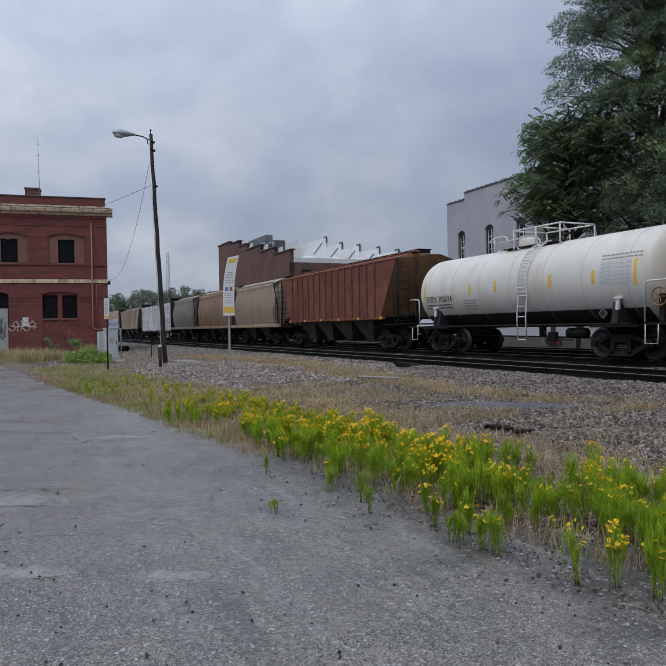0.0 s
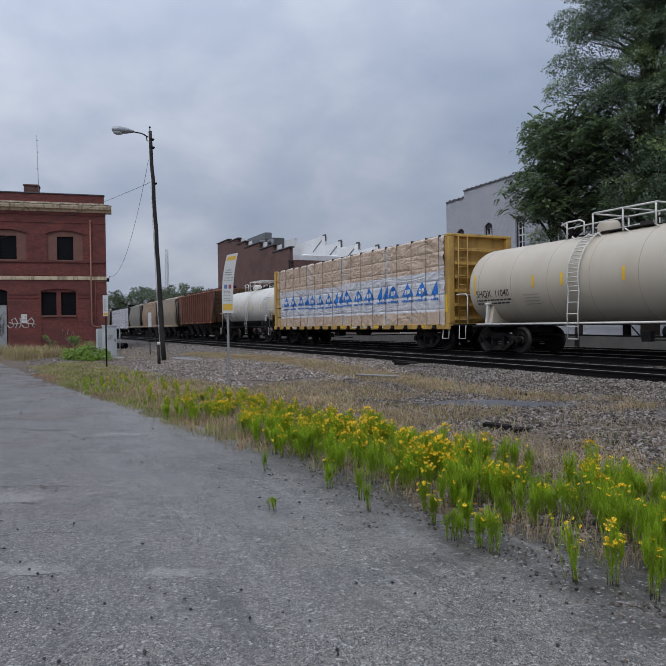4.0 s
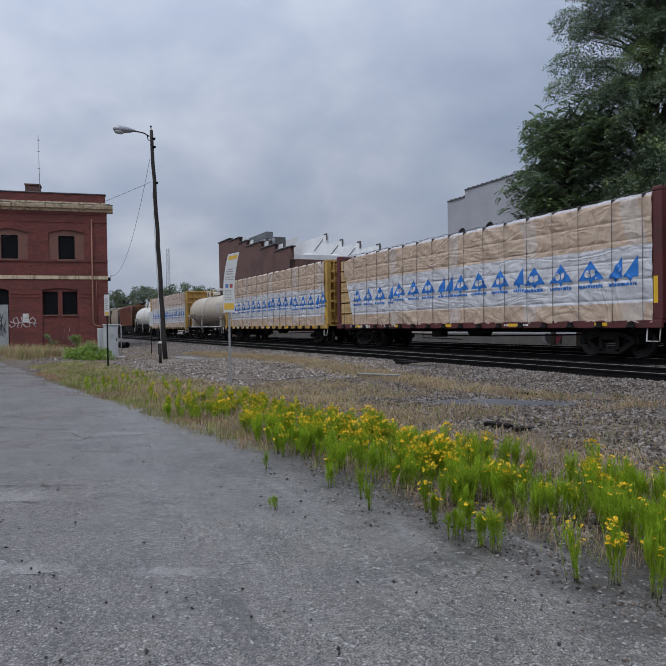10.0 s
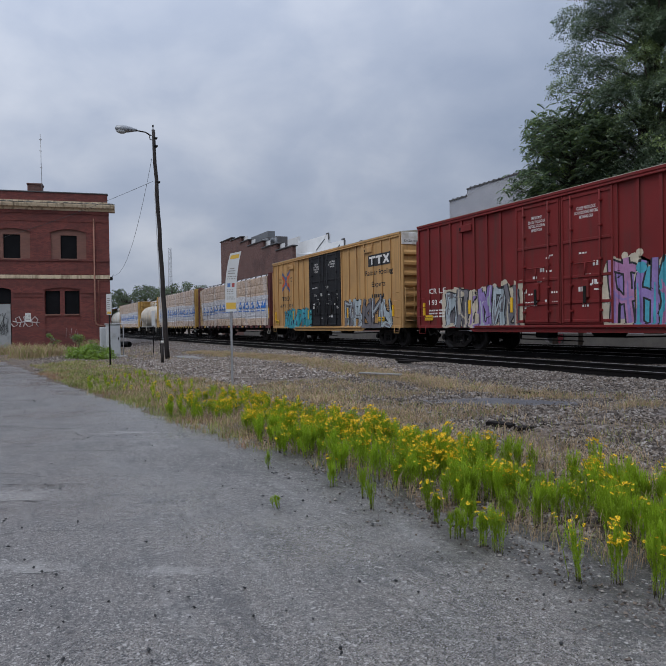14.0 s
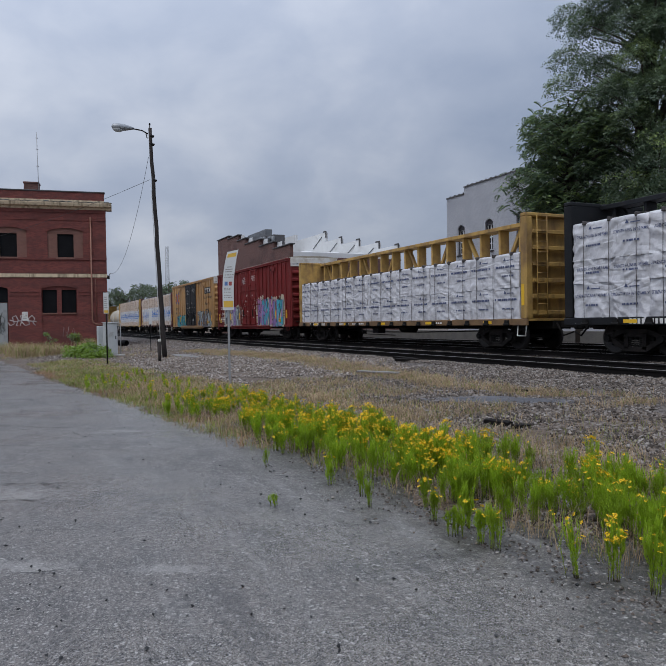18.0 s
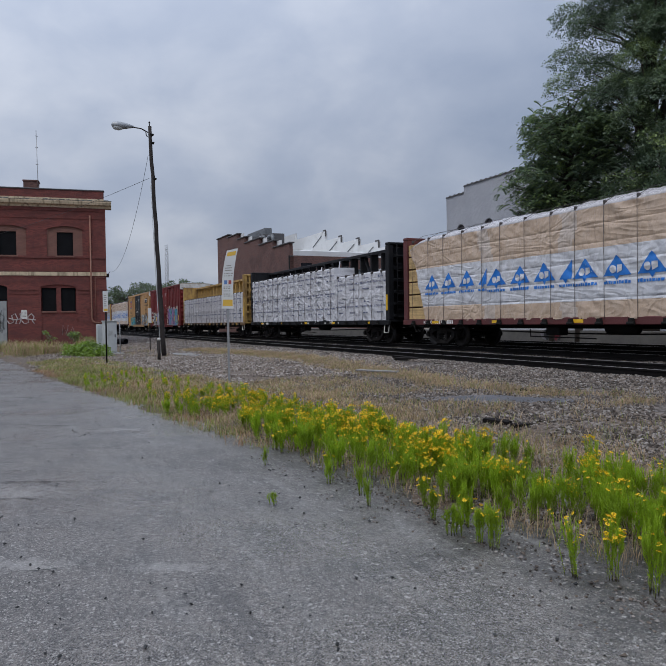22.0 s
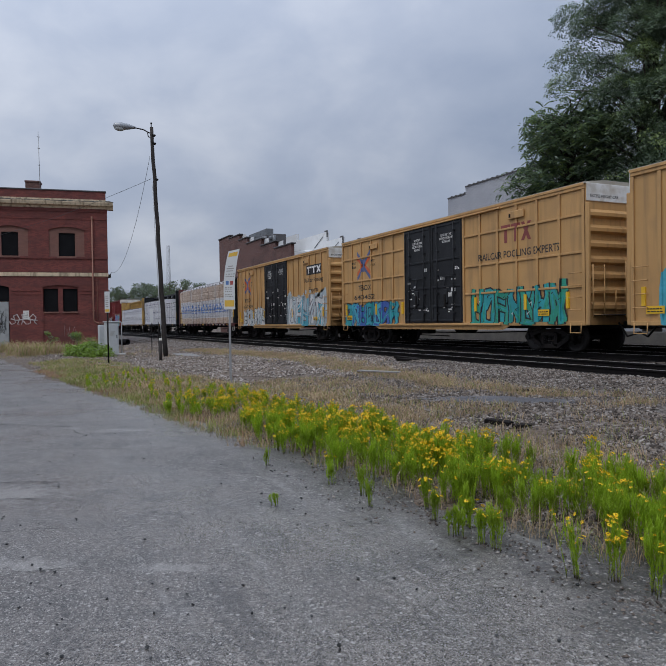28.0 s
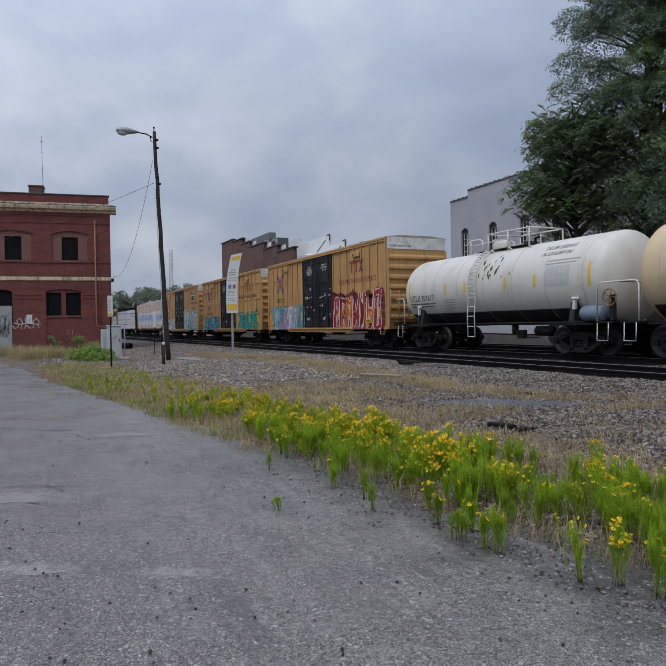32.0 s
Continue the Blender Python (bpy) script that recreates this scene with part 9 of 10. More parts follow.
        S.append(sl)
        o += len(v)
    thing("weed_thicket", "thick strip of feathery green weeds with yellow flowers", "weeds", bulk("weed_thicket", np.concatenate(V), np.concatenate(F), slots, np.concatenate(S)), kind="stuff")


plant_weeds()


def blades(name, label, spots, mats, seed, hmin, hmax, width=0.004):
    """Many thin curved blades; spots: rows of (x, y, material slot)."""
    g = np.random.RandomState(seed)
    P = np.array(spots)
    n = len(P)
    z = np.array([max(-0.02, ground_z(x, y)) for x, y in P[:, :2]])
    a, H, bend = g.uniform(0, 6.283, n), g.uniform(hmin, hmax, n), g.uniform(0.15, 1.3, n)
    w = width * (1 + np.hypot(P[:, 0], P[:, 1]) / 14)
    base = np.stack([P[:, 0], P[:, 1], z - 0.01], 1)
    out = np.stack([np.cos(a), np.sin(a), np.zeros(n)], 1)
    side = np.stack([-np.sin(a), np.cos(a), np.zeros(n)], 1) * w[:, None]
    up = np.array([0, 0, 1.0])
    mid = base + out * (H * bend * 0.3)[:, None] + up * (H * 0.6)[:, None]
    tip = base + out * (H * bend)[:, None] + up * H[:, None]
    v = np.stack([base - side, base + side, mid + side * 0.7, mid - side * 0.7, tip], 1).reshape(-1, 3)
    i = np.arange(n)[:, None] * 5
    f = np.concatenate([i + [0, 1, 2], i + [0, 2, 3], i + [3, 2, 4]], 1).reshape(-1, 3)
    me = bulk(name, v, f, mats, np.repeat(P[:, 2], 3).astype(int))
    thing(name, label, "grass", me, kind="stuff")


def grow_grass():
    r = random.Random(12)
    spots = []

    def tufts(n, fx, fy, green, per, spread=0.07):
        for _ in range(n):
            x = fx()
            y = fy(x)
            if ((x + 9.9) / 2.0) ** 2 + ((y - 7.6 - 0.75 * (x + 9.9)) / 0.65) ** 2 < 1:          # the wet patch stays bare
                continue
            for _ in range(per):
                spots.append((x + r.gauss(0, spread), y + r.gauss(0, spread), 1 if r.random() < green else 0))
    edge = lambda x: float(np.interp(x, (-45, -38, -22, -15.4, -10.3, -7.5, -4.8, -2.5), (-1.4, -0.7, 1.0, 1.75, 2.35, 2.65, 3.1, 3.35)))
    tufts(900, lambda: -2.2 - 20 * r.random() ** 1.3, lambda x: edge(x) + r.uniform(0.2, 2.5), 0.55, 13)
    tufts(900, lambda: r.uniform(-19, -5), lambda x: edge(x) + r.uniform(1.2, 3.2), 0.12, 16, 0.1)
    tufts(900, lambda: r.uniform(-32, -13), lambda x: edge(x) + r.uniform(0.3, 2.9) + 0.2, 0.6, 18, 0.12)
    tufts(1900, lambda: r.uniform(-36, -7.5), lambda x: float(np.interp(x, (-36, -24, -16, -12.5, -8), (8.6, 9.6, 8.9, 8.6, 8.9))) + r.gauss(0, 0.34), 0.14, 17, 0.11)
    tufts(700, lambda: r.uniform(-16, -8.5), lambda x: 5.3 + 2.2 * r.random() ** 1.5, 0.2, 16, 0.12)
    tufts(200, lambda: r.uniform(-8, -3.5), lambda x: r.uniform(5.2, 8.0), 0.35, 8, 0.12)
    tufts(330, lambda: r.uniform(-47, -37), lambda x: r.uniform(-7, 4.2), 0.3, 14, 0.2)
    tufts(120, lambda: r.uniform(-44, -30), lambda x: r.uniform(2.0, 6.8), 0.3, 10, 0.2)
    blades("dry_grass", "straw-coloured and green grass tufts in gravel", spots, ["straw", "grass_green"], 5, 0.03, 0.15, 0.0024)
    verge = []
    for _ in range(1150):
        x = r.uniform(-27, -8.5)
        y = edge(x) + 0.1 + 2.4 * r.random() ** 1.2
        pale = noise.noise((x * 0.5, y * 0.8, 6.0))
        for _ in range(15):
            verge.append((x + r.gauss(0, 0.08), y + r.gauss(0, 0.08), (2 if r.random() < 0.6 else 1) if pale + r.gauss(0, 0.15) > 0.16 else (0 if r.random() < 0.8 else 1)))
    blades("verge_grass", "olive green grass with reddish dry tufts", verge, ["grass_green", "straw", "straw_red"], 15, 0.04, 0.15, 0.0022)
    near = []
    for _ in range(240):
        x = r.uniform(-5.5, -2.2)
        y = edge(x) + r.uniform(0.1, 2.3)
        for _ in range(8):
            near.append((x + r.gauss(0, 0.04), y + r.gauss(0, 0.04), 0))
    for _ in range(700):
        x = -5.5 - 11 * r.random()
        y = edge(x) + r.uniform(0.4, 2.1)
        for _ in range(7):
            near.append((x + r.gauss(0, 0.07), y + r.gauss(0, 0.07), 0))
    blades("dead_stalks", "brown dead stalks among the weeds", near, ["straw"], 6, 0.06, 0.30, 0.0014)
    bush = []
    for cx, cy, n in ((-42.5, -2.6, 30), (-43.2, -0.4, 26), (-40.6, 0.6, 30), (-39.0, 1.2, 26), (-44.5, -4.5, 22), (-45.6, 4.0, 14), (-39.8, 2.2, 16)):
        for _ in range(n):
            x, y = cx + r.gauss(0, 0.55), cy + r.gauss(0, 0.55)
            for _ in range(26):
                bush.append((x + r.gauss(0, 0.16), y + r.gauss(0, 0.16), 1 if r.random() < 0.32 else 0))
    blades("tall_grass", "tall dry grass and brush near the depot", bush, ["straw", "grass_green"], 8, 0.2, 0.75, 0.003)


grow_grass()


def leaf_cloud(centres, per, spread, size, seed, mats=3, droop=0.3, light=None):
    """Leaves scattered round clump centres: two triangles each, folded along the rib."""
    g = np.random.RandomState(seed)
    C = np.repeat(np.asarray(centres), per, 0)
    n = len(C)
    d = g.normal(0, 1, (n, 3))
    d /= np.linalg.norm(d, axis=1)[:, None] + 1e-9
    p = C + d * (spread * g.uniform(0.15, 1.0, n) ** 0.6)[:, None] * np.array([1, 1, 0.72])
    a = g.uniform(0, 6.283, n)
    L = size * g.uniform(0.6, 1.3, n)
    t = np.stack([np.cos(a), np.sin(a), g.uniform(-0.9, 0.5, n) - droop], 1)
    t /= np.linalg.norm(t, axis=1)[:, None]
    s = np.cross(t, g.normal(0, 1, (n, 3)))
    s /= np.linalg.norm(s, axis=1)[:, None] + 1e-9
    nn = np.cross(t, s)
    w = (L * 0.30)[:, None]
    tip, mid = p + t * L[:, None], p + t * (L * 0.5)[:, None] - nn * (L * 0.08)[:, None]
    v = np.stack([p, mid + s * w, tip, mid - s * w], 1).reshape(-1, 3)
    i = np.arange(n)[:, None] * 4
    f = np.concatenate([i + [0, 1, 2], i + [0, 2, 3]], 1).reshape(-1, 3)
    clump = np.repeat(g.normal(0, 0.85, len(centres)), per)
    # clump tops get lighter leaves, undersides darker: light from above put into colour
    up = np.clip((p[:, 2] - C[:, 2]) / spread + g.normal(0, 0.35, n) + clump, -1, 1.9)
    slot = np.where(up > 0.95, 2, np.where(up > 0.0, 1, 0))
    return v, f, np.repeat(slot, 2)


def tree(label, base, height, centre, radii, clumps, per, spread, size, seed, trunk=0.3, lean=(0, 0), limbs=36, bottom=-0.75, leaf="leaf_dark"):
    r = random.Random(seed)
    t = thing("tree", label, "tree", at=Matrix.Translation(base))
    b, c = Vector(base), Vector(centre)
    cs, tries = [], 0
    while len(cs) < clumps and tries < clumps * 60:
        tries += 1
        d = Vector((r.gauss(0, 1), r.gauss(0, 1), r.gauss(0, 1))).normalized()
        k = r.random() ** 0.30
        q = Vector((d.x * radii[0] * k, d.y * radii[1] * k, d.z * radii[2] * k))
        if d.z * k < bottom:
            continue
        q *= 1 + 0.22 * noise.noise((d.x * 2 + seed, d.y * 2, d.z * 2))
        p = c + q
        if noise.noise((p.x * 0.45 + seed, p.y * 0.45, p.z * 0.45)) < -0.22:
            continue
        cs.append(p - b)
    m = Mesh("bark")
    top = c - b
    trunk_pts = [Vector((0, 0, -0.2)), Vector((top.x * 0.15, top.y * 0.15, top.z * 0.35)), Vector((top.x * 0.55, top.y * 0.5, top.z * 0.7)), Vector((top.x, top.y, top.z)), Vector((top.x * 1.02, top.y, top.z + radii[2] * 0.7))]
    m.tube(trunk_pts, [trunk * 1.25, trunk, trunk * 0.8, trunk * 0.55, trunk * 0.15], "bark", 10)
    part("trunk", m, t, "grey-brown trunk")
    for p in cs[::max(1, len(cs) // limbs)]:
        k = r.uniform(0.35, 0.95)
        o = trunk_pts[1].lerp(trunk_pts[3], k)
        mid = o.lerp(p, 0.55) + Vector((0, 0, 0.4))
        lm = Mesh("bark")
        lm.tube([o, mid, p], [trunk * 0.3, trunk * 0.16, 0.02], "bark", 5)
        part("limb", lm, t)
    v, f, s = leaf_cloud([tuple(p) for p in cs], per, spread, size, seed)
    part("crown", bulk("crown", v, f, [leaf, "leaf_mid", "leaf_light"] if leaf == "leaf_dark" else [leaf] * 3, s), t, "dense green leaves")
    return t


def broad_tree(label, base, rim, inner, seed, per=2700, size=0.084, trunk=0.36, tall=1.0):
    """A crown of many rounded leaf masses with gaps between them; rim and inner hold (x, y, z, radius)."""
    g, b = np.random.RandomState(seed), np.array(base)
    t = thing("tree", label, "tree", at=Matrix.Translation(base))
    m = Mesh("bark")
    spine = [Vector((0, 0, -0.2)), Vector((0.1, 0, 5.0 * tall)), Vector((-0.3 * tall, -0.2 * tall, 10.0 * tall)), Vector((0.2 * tall, -0.2 * tall, 15.0 * tall)), Vector((0.4 * tall, 0, 19.0 * tall))]
    m.tube(spine, [trunk * 1.25, trunk, trunk * 0.75, trunk * 0.45, 0.05], "bark", 10)
    part("trunk", m, t, "grey-brown trunk")
    V, S = [], []
    for i, (x, y, z, rad) in enumerate(rim + inner):
        c = np.array((x, y, z)) - b
        o = spine[0].lerp(spine[4], max(0.25, min(0.9, (c[2] - 2.5 * tall) / (19 * tall))))
        lm = Mesh("bark")
        q = Vector(c)
        lm.tube([o, o.lerp(q, 0.5) + Vector((0, 0, 0.5)), q], [0.10, 0.06, 0.02], "bark", 5)
        part("limb", lm, t)
        n = int(per * rad * rad)
        d = g.normal(0, 1, (n, 3))
        d /= np.linalg.norm(d, axis=1)[:, None]
        d[:, 2] = np.where(d[:, 2] < -0.35, -d[:, 2], d[:, 2])
        lump = np.array([noise.noise((a[0] * 2.4 + i, a[1] * 2.4, a[2] * 2.4)) + 0.5 * noise.noise((a[0] * 6, a[1] * 6 + i, a[2] * 6)) for a in d])
        k = rad * (1 + 0.36 * lump) * g.uniform(0.62, 1.06, n) ** 0.6
        p = c + d * k[:, None] * np.array([1.0, 1.0, 0.82])
        nn = d * 0.7 + np.array([0, 0, 0.75]) + g.normal(0, 0.42, (n, 3))
        nn /= np.linalg.norm(nn, axis=1)[:, None]
        h = g.normal(0, 1, (n, 3)) + d * 0.6 - np.array([0, 0, 0.5])
        h -= nn * (h * nn).sum(1)[:, None]
        h /= np.linalg.norm(h, axis=1)[:, None]
        w = np.cross(nn, h)
        L = size * g.uniform(0.6, 1.25, n)[:, None]
        V.append(np.stack([p, p + h * L * 0.5 + w * L * 0.34, p + h * L, p + h * L * 0.5 - w * L * 0.34], 1).reshape(-1, 3))
        # painted light and shade: upward bulges take lighter leaves, hollows and undersides darker
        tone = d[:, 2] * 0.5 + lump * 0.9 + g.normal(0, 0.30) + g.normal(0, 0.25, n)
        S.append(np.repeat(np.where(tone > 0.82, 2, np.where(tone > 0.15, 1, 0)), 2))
    v = np.concatenate(V)
    i = np.arange(len(v) // 4)[:, None] * 4
    f = np.concatenate([i + [0, 1, 2], i + [0, 2, 3]], 1).reshape(-1, 3)
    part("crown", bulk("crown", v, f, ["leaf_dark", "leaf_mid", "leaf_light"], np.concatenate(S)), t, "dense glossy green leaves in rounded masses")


def great_tree():
    r = random.Random(52)
    rim = [(-26.1, 26.2, 16.7, 1.15), (-26.9, 26.6, 15.0, 1.0), (-27.0, 26.3, 13.6, 0.95), (-25.0, 26.4, 15.6, 1.2), (-24.0, 26.5, 17.4, 1.3), (-24.2, 27.0, 19.2, 1.2), (-22.3, 26.5, 18.8, 1.5), (-20.4, 25.4, 11.0, 1.45), (-21.6, 25.3, 10.2, 1.2), (-22.9, 25.6, 16.4, 1.2), (-21.4, 25.8, 17.2, 1.3), (-21.6, 25.4, 14.4, 1.3), (-23.8, 25.2, 13.2, 1.2), (-22.6, 25.2, 11.8, 1.1)]
    inner = []
    for z in np.arange(5.0, 20.0, 1.55):
        left = float(np.interp(z, (5, 6.6, 8.2, 11.5, 13.5, 15, 16.5, 18, 20), (-24.0, -24.2, -26.0, -26.0, -25.8, -24.8, -24.0, -23.0, -22.0)))
        for x in np.arange(left, -16.0, 1.75):
            for y in (25.6, 27.4):
                if r.random() < (0.16 if y < 26 else 0.05):
                    continue
                inner.append((x + r.uniform(-0.5, 0.5), y + r.uniform(-0.5, 0.5), z + r.uniform(-0.5, 0.5), r.uniform(0.8, 1.3)))
    broad_tree("large dark green tree behind the tracks", (-22.4, 27.2, 0.2), rim, inner, 3)

    bush = [(-26.6, 24.7, 7.05, 0.75), (-24.9, 24.9, 7.15, 0.85), (-27.9, 24.8, 6.9, 0.55), (-25.8, 24.7, 7.0, 0.8), (-26.4, 24.7, 5.6, 1.1), (-26.2, 24.7, 4.2, 1.2)]
    broad_tree("small rounded green tree in front of the big ones", (-26.3, 24.75, 0.2), bush, [], 9, 1500, 0.11, 0.12, 0.33)


great_tree()
tree("large dark green tree behind the tracks", (-11.5, 28.0, 0.2), 18, (-11.5, 28.0, 11.5), (6.0, 4.5, 8.0), 420, 150, 0.75, 0.13, 8, 0.32)
tree("dark green tree behind the tracks", (-18.0, 26.0, 0.2), 10, (-18.0, 26.0, 7.4), (5.5, 2.6, 3.4), 230, 170, 0.65, 0.11, 14, 0.16, limbs=16)


def sumac():
    """A spreading tree whose long fronds carry paired leaflets."""
    r = random.Random(31)
    b = Vector((-25.0, 25.3, 0.2))
    t = thing("tree", "spreading green tree with long drooping compound leaves", "tree", at=Matrix.Translation(b))
    m, v, f, s = Mesh("bark"), [], [], []
    m.tube([(0, 0, -0.2), (0.1, 0, 3.5), (-0.3, -0.2, 6.5), (-0.5, -0.2, 9.5)], [0.2, 0.17, 0.12, 0.04], "bark", 8)
    part("trunk", m, t, "slender trunk")
    tips = []
    for i in range(130):
        a, z = r.uniform(0, 6.283), r.uniform(6.6, 12.2)
        reach = (1.1 + 2.55 * math.sin(math.pi * min(1, max(0.12, (z - 4.9) / 7.6))) ** 0.8) * r.uniform(0.55, 1.0)
        q = Vector((math.cos(a) * reach - 0.5, math.sin(a) * reach * 0.6 - 0.2, z))
        o = Vector((-0.3, -0.2, max(4.0, z - reach * 0.55)))
        lm = Mesh("bark")
        lm.tube([o, o.lerp(q, 0.6) + Vector((0, 0, 0.25)), q], [0.05, 0.03, 0.012], "bark", 5)
        part("limb", lm, t)
        tips.append(q)
        if reach > 2:
            tips.append(o.lerp(q, 0.62) + Vector((0, 0, 0.25)))
    for q in tips:
        for _ in range(11):
            a = r.uniform(0, 6.283)
            L = r.uniform(0.34, 0.60)
            st = q + Vector((r.gauss(0, 0.36), r.gauss(0, 0.34), r.gauss(0, 0.24)))
            for k in range(7):
                u = (k + 1) / 7
                p = st + Vector((math.cos(a) * L * u, math.sin(a) * L * u, 0.22 * L * u - 0.62 * L * u * u))
                for sd in (-1, 1):
                    w = L * 0.36 * (1 - 0.4 * abs(u - 0.45))
                    d = Vector((-math.sin(a) * sd + 0.5 * math.cos(a), math.cos(a) * sd + 0.5 * math.sin(a), -0.45)).normalized() * w
                    c = Vector((math.cos(a), math.sin(a), -0.2)) * w * 0.42
                    o = len(v)
                    v += [p, p + d * 0.5 + c, p + d, p + d * 0.5 - c]
                    f += [(o, o + 1, o + 2), (o, o + 2, o + 3)]
                    sl = 2 if r.random() < 0.16 else (1 if r.random() < 0.75 else 0)
                    s += [sl, sl]
    v, f, s = np.array([tuple(p) for p in v]), np.array(f), np.array(s)
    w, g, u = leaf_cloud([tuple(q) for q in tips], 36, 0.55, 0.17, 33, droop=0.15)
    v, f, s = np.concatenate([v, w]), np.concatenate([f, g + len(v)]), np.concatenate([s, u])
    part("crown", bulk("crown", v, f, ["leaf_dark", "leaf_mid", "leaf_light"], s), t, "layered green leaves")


sumac()

for i_t, (tx, ty, th, tr) in enumerate(((-128, 13.5, 7.6, 4.0), (-124, 17.5, 8.2, 3.6), (-128, 21.5, 9.0, 4.2), (-122, 25.0, 9.6, 4.0), (-126, 29.0, 9.6, 4.4), (-128, 33.5, 9.2, 4.0), (-135, 9.0, 7.5, 4.5))):
    tree("distant green tree beyond the train", (tx, ty, 0), th, (tx, ty, th - tr * 0.55), (tr, tr, tr * 0.62), 36, 90, 0.85, 0.30, 40 + i_t, 0.2, 8, leaf="leaf_far")


def ground_cover():
    r = random.Random(4)
    cs = []
    for _ in range(190):
        t = r.random()
        x, y = -36.0 + 2.2 * t + r.gauss(0, 0.35), 2.75 + 0.9 * t + r.gauss(0, 0.28)
        cs.append((x, y, 0.1 + 0.62 * r.random() * max(0.15, 1 - 1.7 * abs(t - 0.5))))
    v, f, s = leaf_cloud(cs, 45, 0.3, 0.12, 9, droop=0.0)
    t = thing("vine_clump", "bright green mound of creeping vine", "vine")
    part("foliage", bulk("vine_leaves", v, f, ["ivy", "ivy", "leaf_light"], s), t)
    for x, y, h, n in ((-48.4, 3.6, 0.85, 22), (-48.2, 4.6, 0.45, 12), (-46.4, 1.9, 1.15, 7), (-47.9, -1.5, 0.5, 14)):
        t = thing("shrub", "small green shrub at the depot wall", "shrub", at=pose(x, y, 0.25))
        st = Mesh("weed_stem")
        pts = []
        for i in range(n):
            a, sp = r.uniform(0, 6.283), r.uniform(0.1, 0.5) * min(1, h)
            q = (math.cos(a) * sp, math.sin(a) * sp, h * r.uniform(0.3, 1.0))
            st.tube([(0, 0, -0.1), (q[0] * 0.5, q[1] * 0.5, q[2] * 0.6), q], 0.012, "weed_stem", 4)
            pts.append(q)
        part("stem_tuft", st, t)["kind"] = "stuff"
        v, f, s = leaf_cloud(pts, 36, 0.2, 0.10, 13 + n, droop=0.0)
        part("foliage", bulk("shrub_leaves", v, f, ["leaf_mid", "ivy", "leaf_light"], s), t)


ground_cover()


# ---- loose stones ----
def stone_material(name, k):
    m = bpy.data.materials.new(name)
    m.use_nodes = True
    N, L = m.node_tree.nodes, m.node_tree.links
    g, cr, b = N.new("ShaderNodeNewGeometry"), N.new("ShaderNodeValToRGB"), N["Principled BSDF"]
    L.new(g.outputs["Random Per Island"], cr.inputs[0])
    e = cr.color_ramp.elements
    e[0].position, e[0].color = 0.0, (0.050 * k, 0.040 * k, 0.033 * k, 1)
    e[1].position, e[1].color = 1.0, (0.36 * k, 0.325 * k, 0.29 * k, 1)
    for p, c in ((0.35, (0.11, 0.090, 0.076)), (0.6, (0.18, 0.142, 0.112)), (0.8, (0.215, 0.19, 0.17))):
        e.new(p).color = (*(a * k for a in c), 1)
    L.new(cr.outputs[0], b.inputs["Base Color"])
    b.inputs["Roughness"].default_value = 0.75
    b.inputs["Specular IOR Level"].default_value = 0.2
    MATS[name] = m


stone_material("ballast_stone", 0.86)
# near-black copy for the near track: oily stone plus painted shade
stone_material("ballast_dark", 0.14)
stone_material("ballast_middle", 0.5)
stone_material("ballast_pale", 1.35)
surf("clod_dark", (0.045, 0.034, 0.026), 0.85, vary=0.4, bump=0)
surf("grit_dark", (0.02, 0.02, 0.02), 0.6, vary=0.3, bump=0)


def scatter_stones(name, label, boxes, seed, smin, smax, mat, lift=0.25, zf=ground_z, patchy=True):
    """Angular stones strewn over patches of (x0, x1, y0, y1, number)."""
    g = np.random.RandomState(seed)
    ico = np.array([(1, 0.2, 0), (-0.2, 1, 0.1), (-1, -0.1, -0.1), (0.1, -1, 0), (0.35, 0.3, 0.8), (-0.4, -0.3, 0.85), (0, 0, -0.9)])
    tri = np.array([(0, 1, 4), (1, 5, 4), (1, 2, 5), (2, 3, 5), (3, 4, 5), (3, 0, 4), (1, 0, 6), (2, 1, 6), (3, 2, 6), (0, 3, 6)])
    P = []
    for x0, x1, y0, y1, n in boxes:
        q = np.stack([g.uniform(x0, x1, n), g.uniform(y0, y1, n)], 1)
        keep = [not patchy or noise.noise((a * 0.8, b * 0.8, 9)) > -0.28 + g.uniform(-0.2, 0.2) for a, b in q]
        P.append(q[np.array(keep)])
    P = np.concatenate(P)
    n = len(P)
    z = np.array([zf(a, b) for a, b in P])
    s = g.uniform(smin, smax, n) * g.uniform(0.7, 1.0, n)
    shape = ico[None] * g.uniform(0.72, 1.25, (n, 7, 1)) * (g.uniform(0.7, 1.3, (n, 1, 3)) * np.array([1, 1, 0.72])) * s[:, None, None] * 0.5
    a = g.uniform(0, 6.283, n)
    c, d = np.cos(a)[:, None], np.sin(a)[:, None]
    v = np.stack([shape[:, :, 0] * c - shape[:, :, 1] * d, shape[:, :, 0] * d + shape[:, :, 1] * c, shape[:, :, 2]], 2)
    v += np.stack([P[:, 0], P[:, 1], z + s * lift * 0.5], 1)[:, None, :]
    f = (np.arange(n)[:, None, None] * 7 + tri[None]).reshape(-1, 3)
    thing(name, label, "gravel", bulk(name, v.reshape(-1, 3), f, [mat]), kind="stuff")


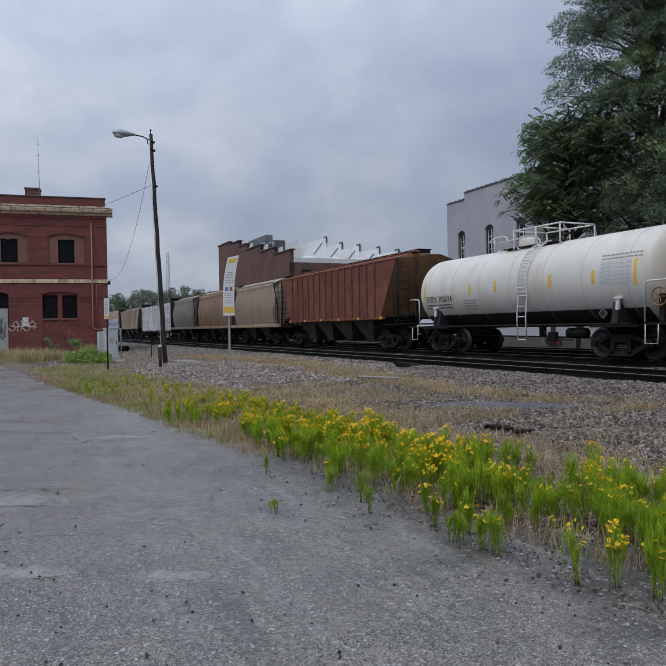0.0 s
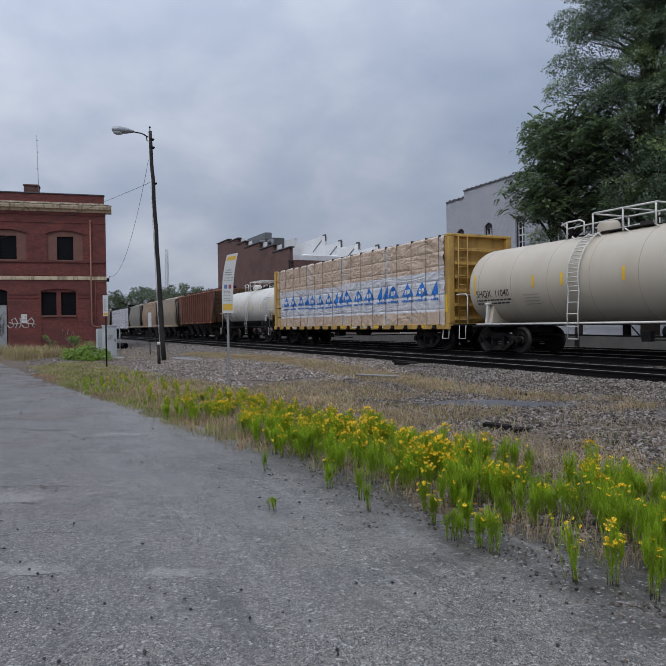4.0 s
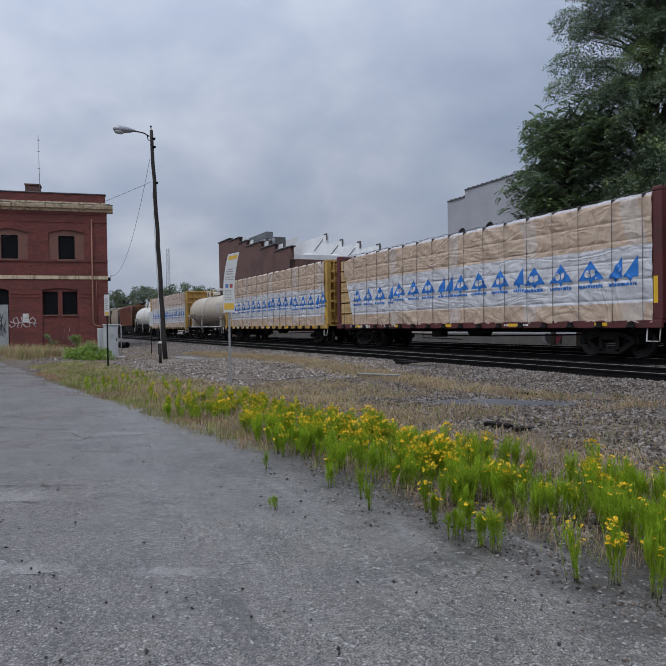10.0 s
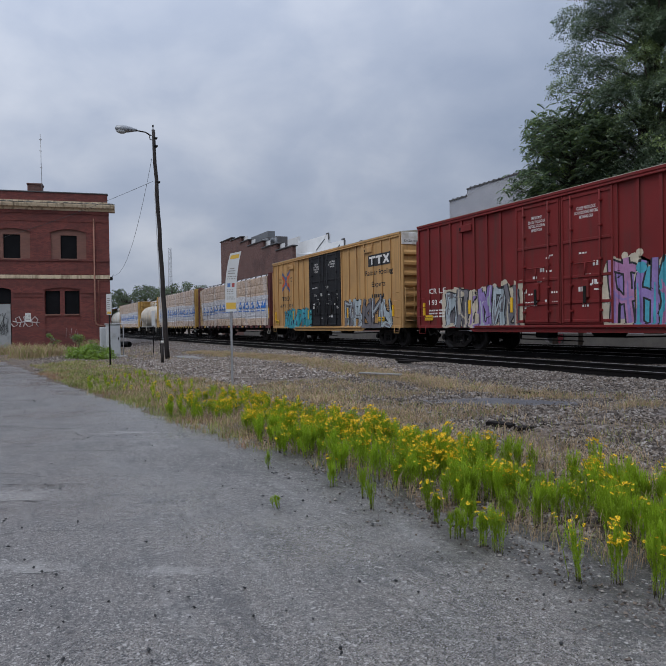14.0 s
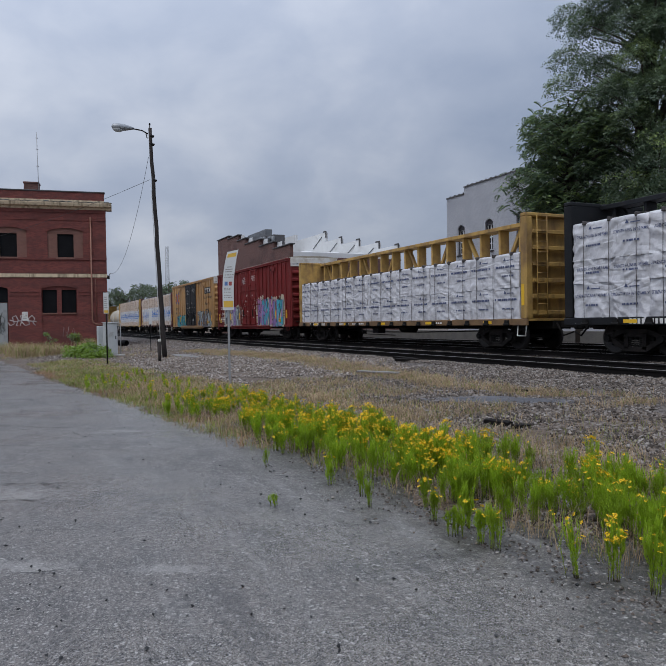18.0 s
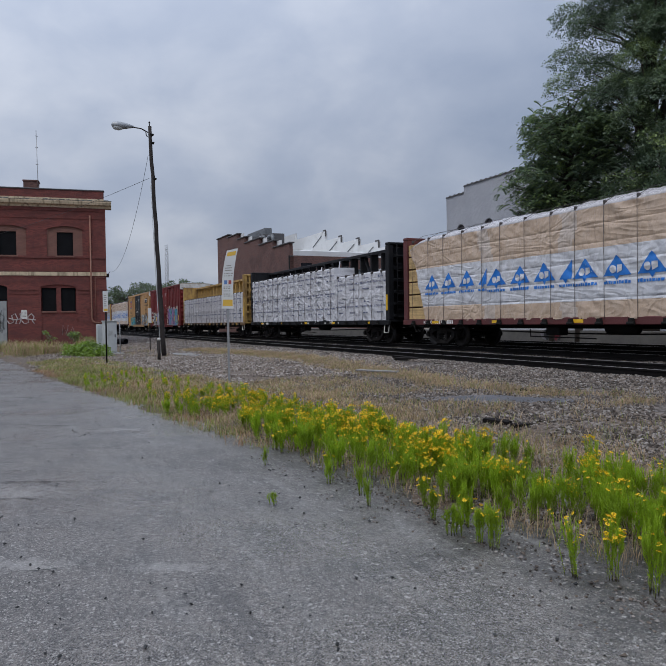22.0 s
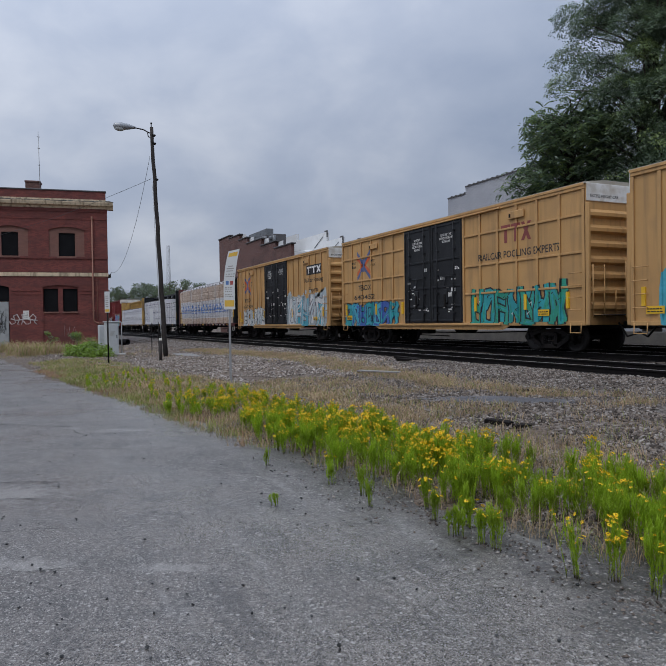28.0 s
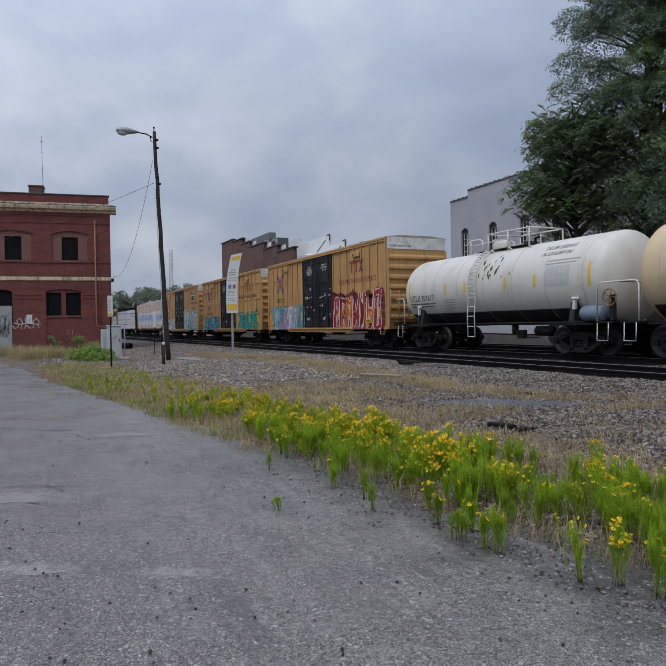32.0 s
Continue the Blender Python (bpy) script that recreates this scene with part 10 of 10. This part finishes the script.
scatter_stones("ballast_stones", "grey and brown crushed stone along the tracks",
               [(-16, -4, 4.9, 9.0, 30000), (-16, -6, 8.6, 11.3, 22000), (-12, -3.4, 3.6, 5.4, 4500)], 21, 0.028, 0.085, "ballast_stone")
scatter_stones("pale_stones", "pale grey crushed stone farther along the tracks",
               [(-30, -16, 5.0, 9.0, 17000), (-30, -16, 8.6, 11.3, 12000), (-60, -30, 4.5, 11.3, 12000), (-28, -12, 2.6, 5.2, 6000), (-40, -24, 0.5, 5.0, 5000)], 26, 0.03, 0.09, "ballast_pale", 0.4)
scatter_stones("shoulder_stones", "grey crushed stone heaped against the near rail", [(-16, -6, 10.75, 11.36, 5200), (-30, -16, 10.75, 11.36, 4200), (-60, -30, 10.8, 11.36, 3000)], 27, 0.035, 0.085, "ballast_stone", 0.7, patchy=False)
scatter_stones("track_stones", "dark oily stone between the rails, with shade in its colour", [(-30, -8, 11.2, 13.3, 3600), (-60, -30, 11.2, 13.3, 1600)], 24, 0.035, 0.085, "ballast_dark")
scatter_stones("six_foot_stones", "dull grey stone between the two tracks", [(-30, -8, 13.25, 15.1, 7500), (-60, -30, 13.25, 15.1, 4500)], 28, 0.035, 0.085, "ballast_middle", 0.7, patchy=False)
scatter_stones("loose_grit", "small dark bits of grit on the asphalt", [(-12, -1.8, -3, 2.6, 300), (-6, -1.6, -1.5, 3.0, 160), (-22, -10, -5, 1.6, 800), (-34, -20, -7, 0.8, 900)], 22, 0.012, 0.032, "grit_dark", 0.5, lambda x, y: 0.003)
scatter_stones("lot_gravel", "fine pale gravel at the edge of the asphalt", [(-30, -20, -3, 1.2, 1500), (-14, -2.2, 2.9, 4.8, 7000), (-9, -2.2, 2.5, 3.2, 220)], 23, 0.012, 0.035, "ballast_stone", 0.4, lambda x, y: max(0.0, ground_z(x, y)))
scatter_stones("soil_clods", "dark clods of soil and rotten wood on the gravel", [(-9.3, -5.5, 5.9, 6.9, 220), (-12.5, -9.5, 5.8, 6.6, 60)], 25, 0.03, 0.11, "clod_dark")


# ---- what moves ----
SPEEDS = ((0.0, 7.22), (1.75, 7.24), (7.8, 7.39), (13.0, 7.50), (20.5, 7.42), (29.7, 7.30), (32.0, 7.28))


def travelled(t):
    """Metres the train has run since the start."""
    s, n = 0.0, max(1, int(t * 50))
    ts, vs = [p[0] for p in SPEEDS], [p[1] for p in SPEEDS]
    for i in range(n):
        s += float(np.interp((i + 0.5) * t / n, ts, vs)) * t / n
    return s


def motions():
    times = [i * 1.0 for i in range(33)]
    runs = [travelled(t) for t in times]
    for ob, station in CARS:
        m = ob.matrix_basis.translation.copy()
        walk(ob, [(t, pose(station - s, m.y, m.z)) for t, s in zip(times, runs)])
    # wheels roll: a turn of 80 degrees or less from row to row
    frames = [i * (2 / FPS) for i in range(int(32 * FPS / 2) + 1)]
    for axle, dx in zip(FIRST["axles"], (-0.89, 0.89)):
        walk(axle, [(t, pose(dx, 0, 0.457, 0, -math.degrees(travelled(t) / 0.457) % 360, 0)) for t in frames])
    for car, x in PENDING:
        made = copy_thing(FIRST["truck"], pose(x, 0, 0))
        made.parent = car


motions()
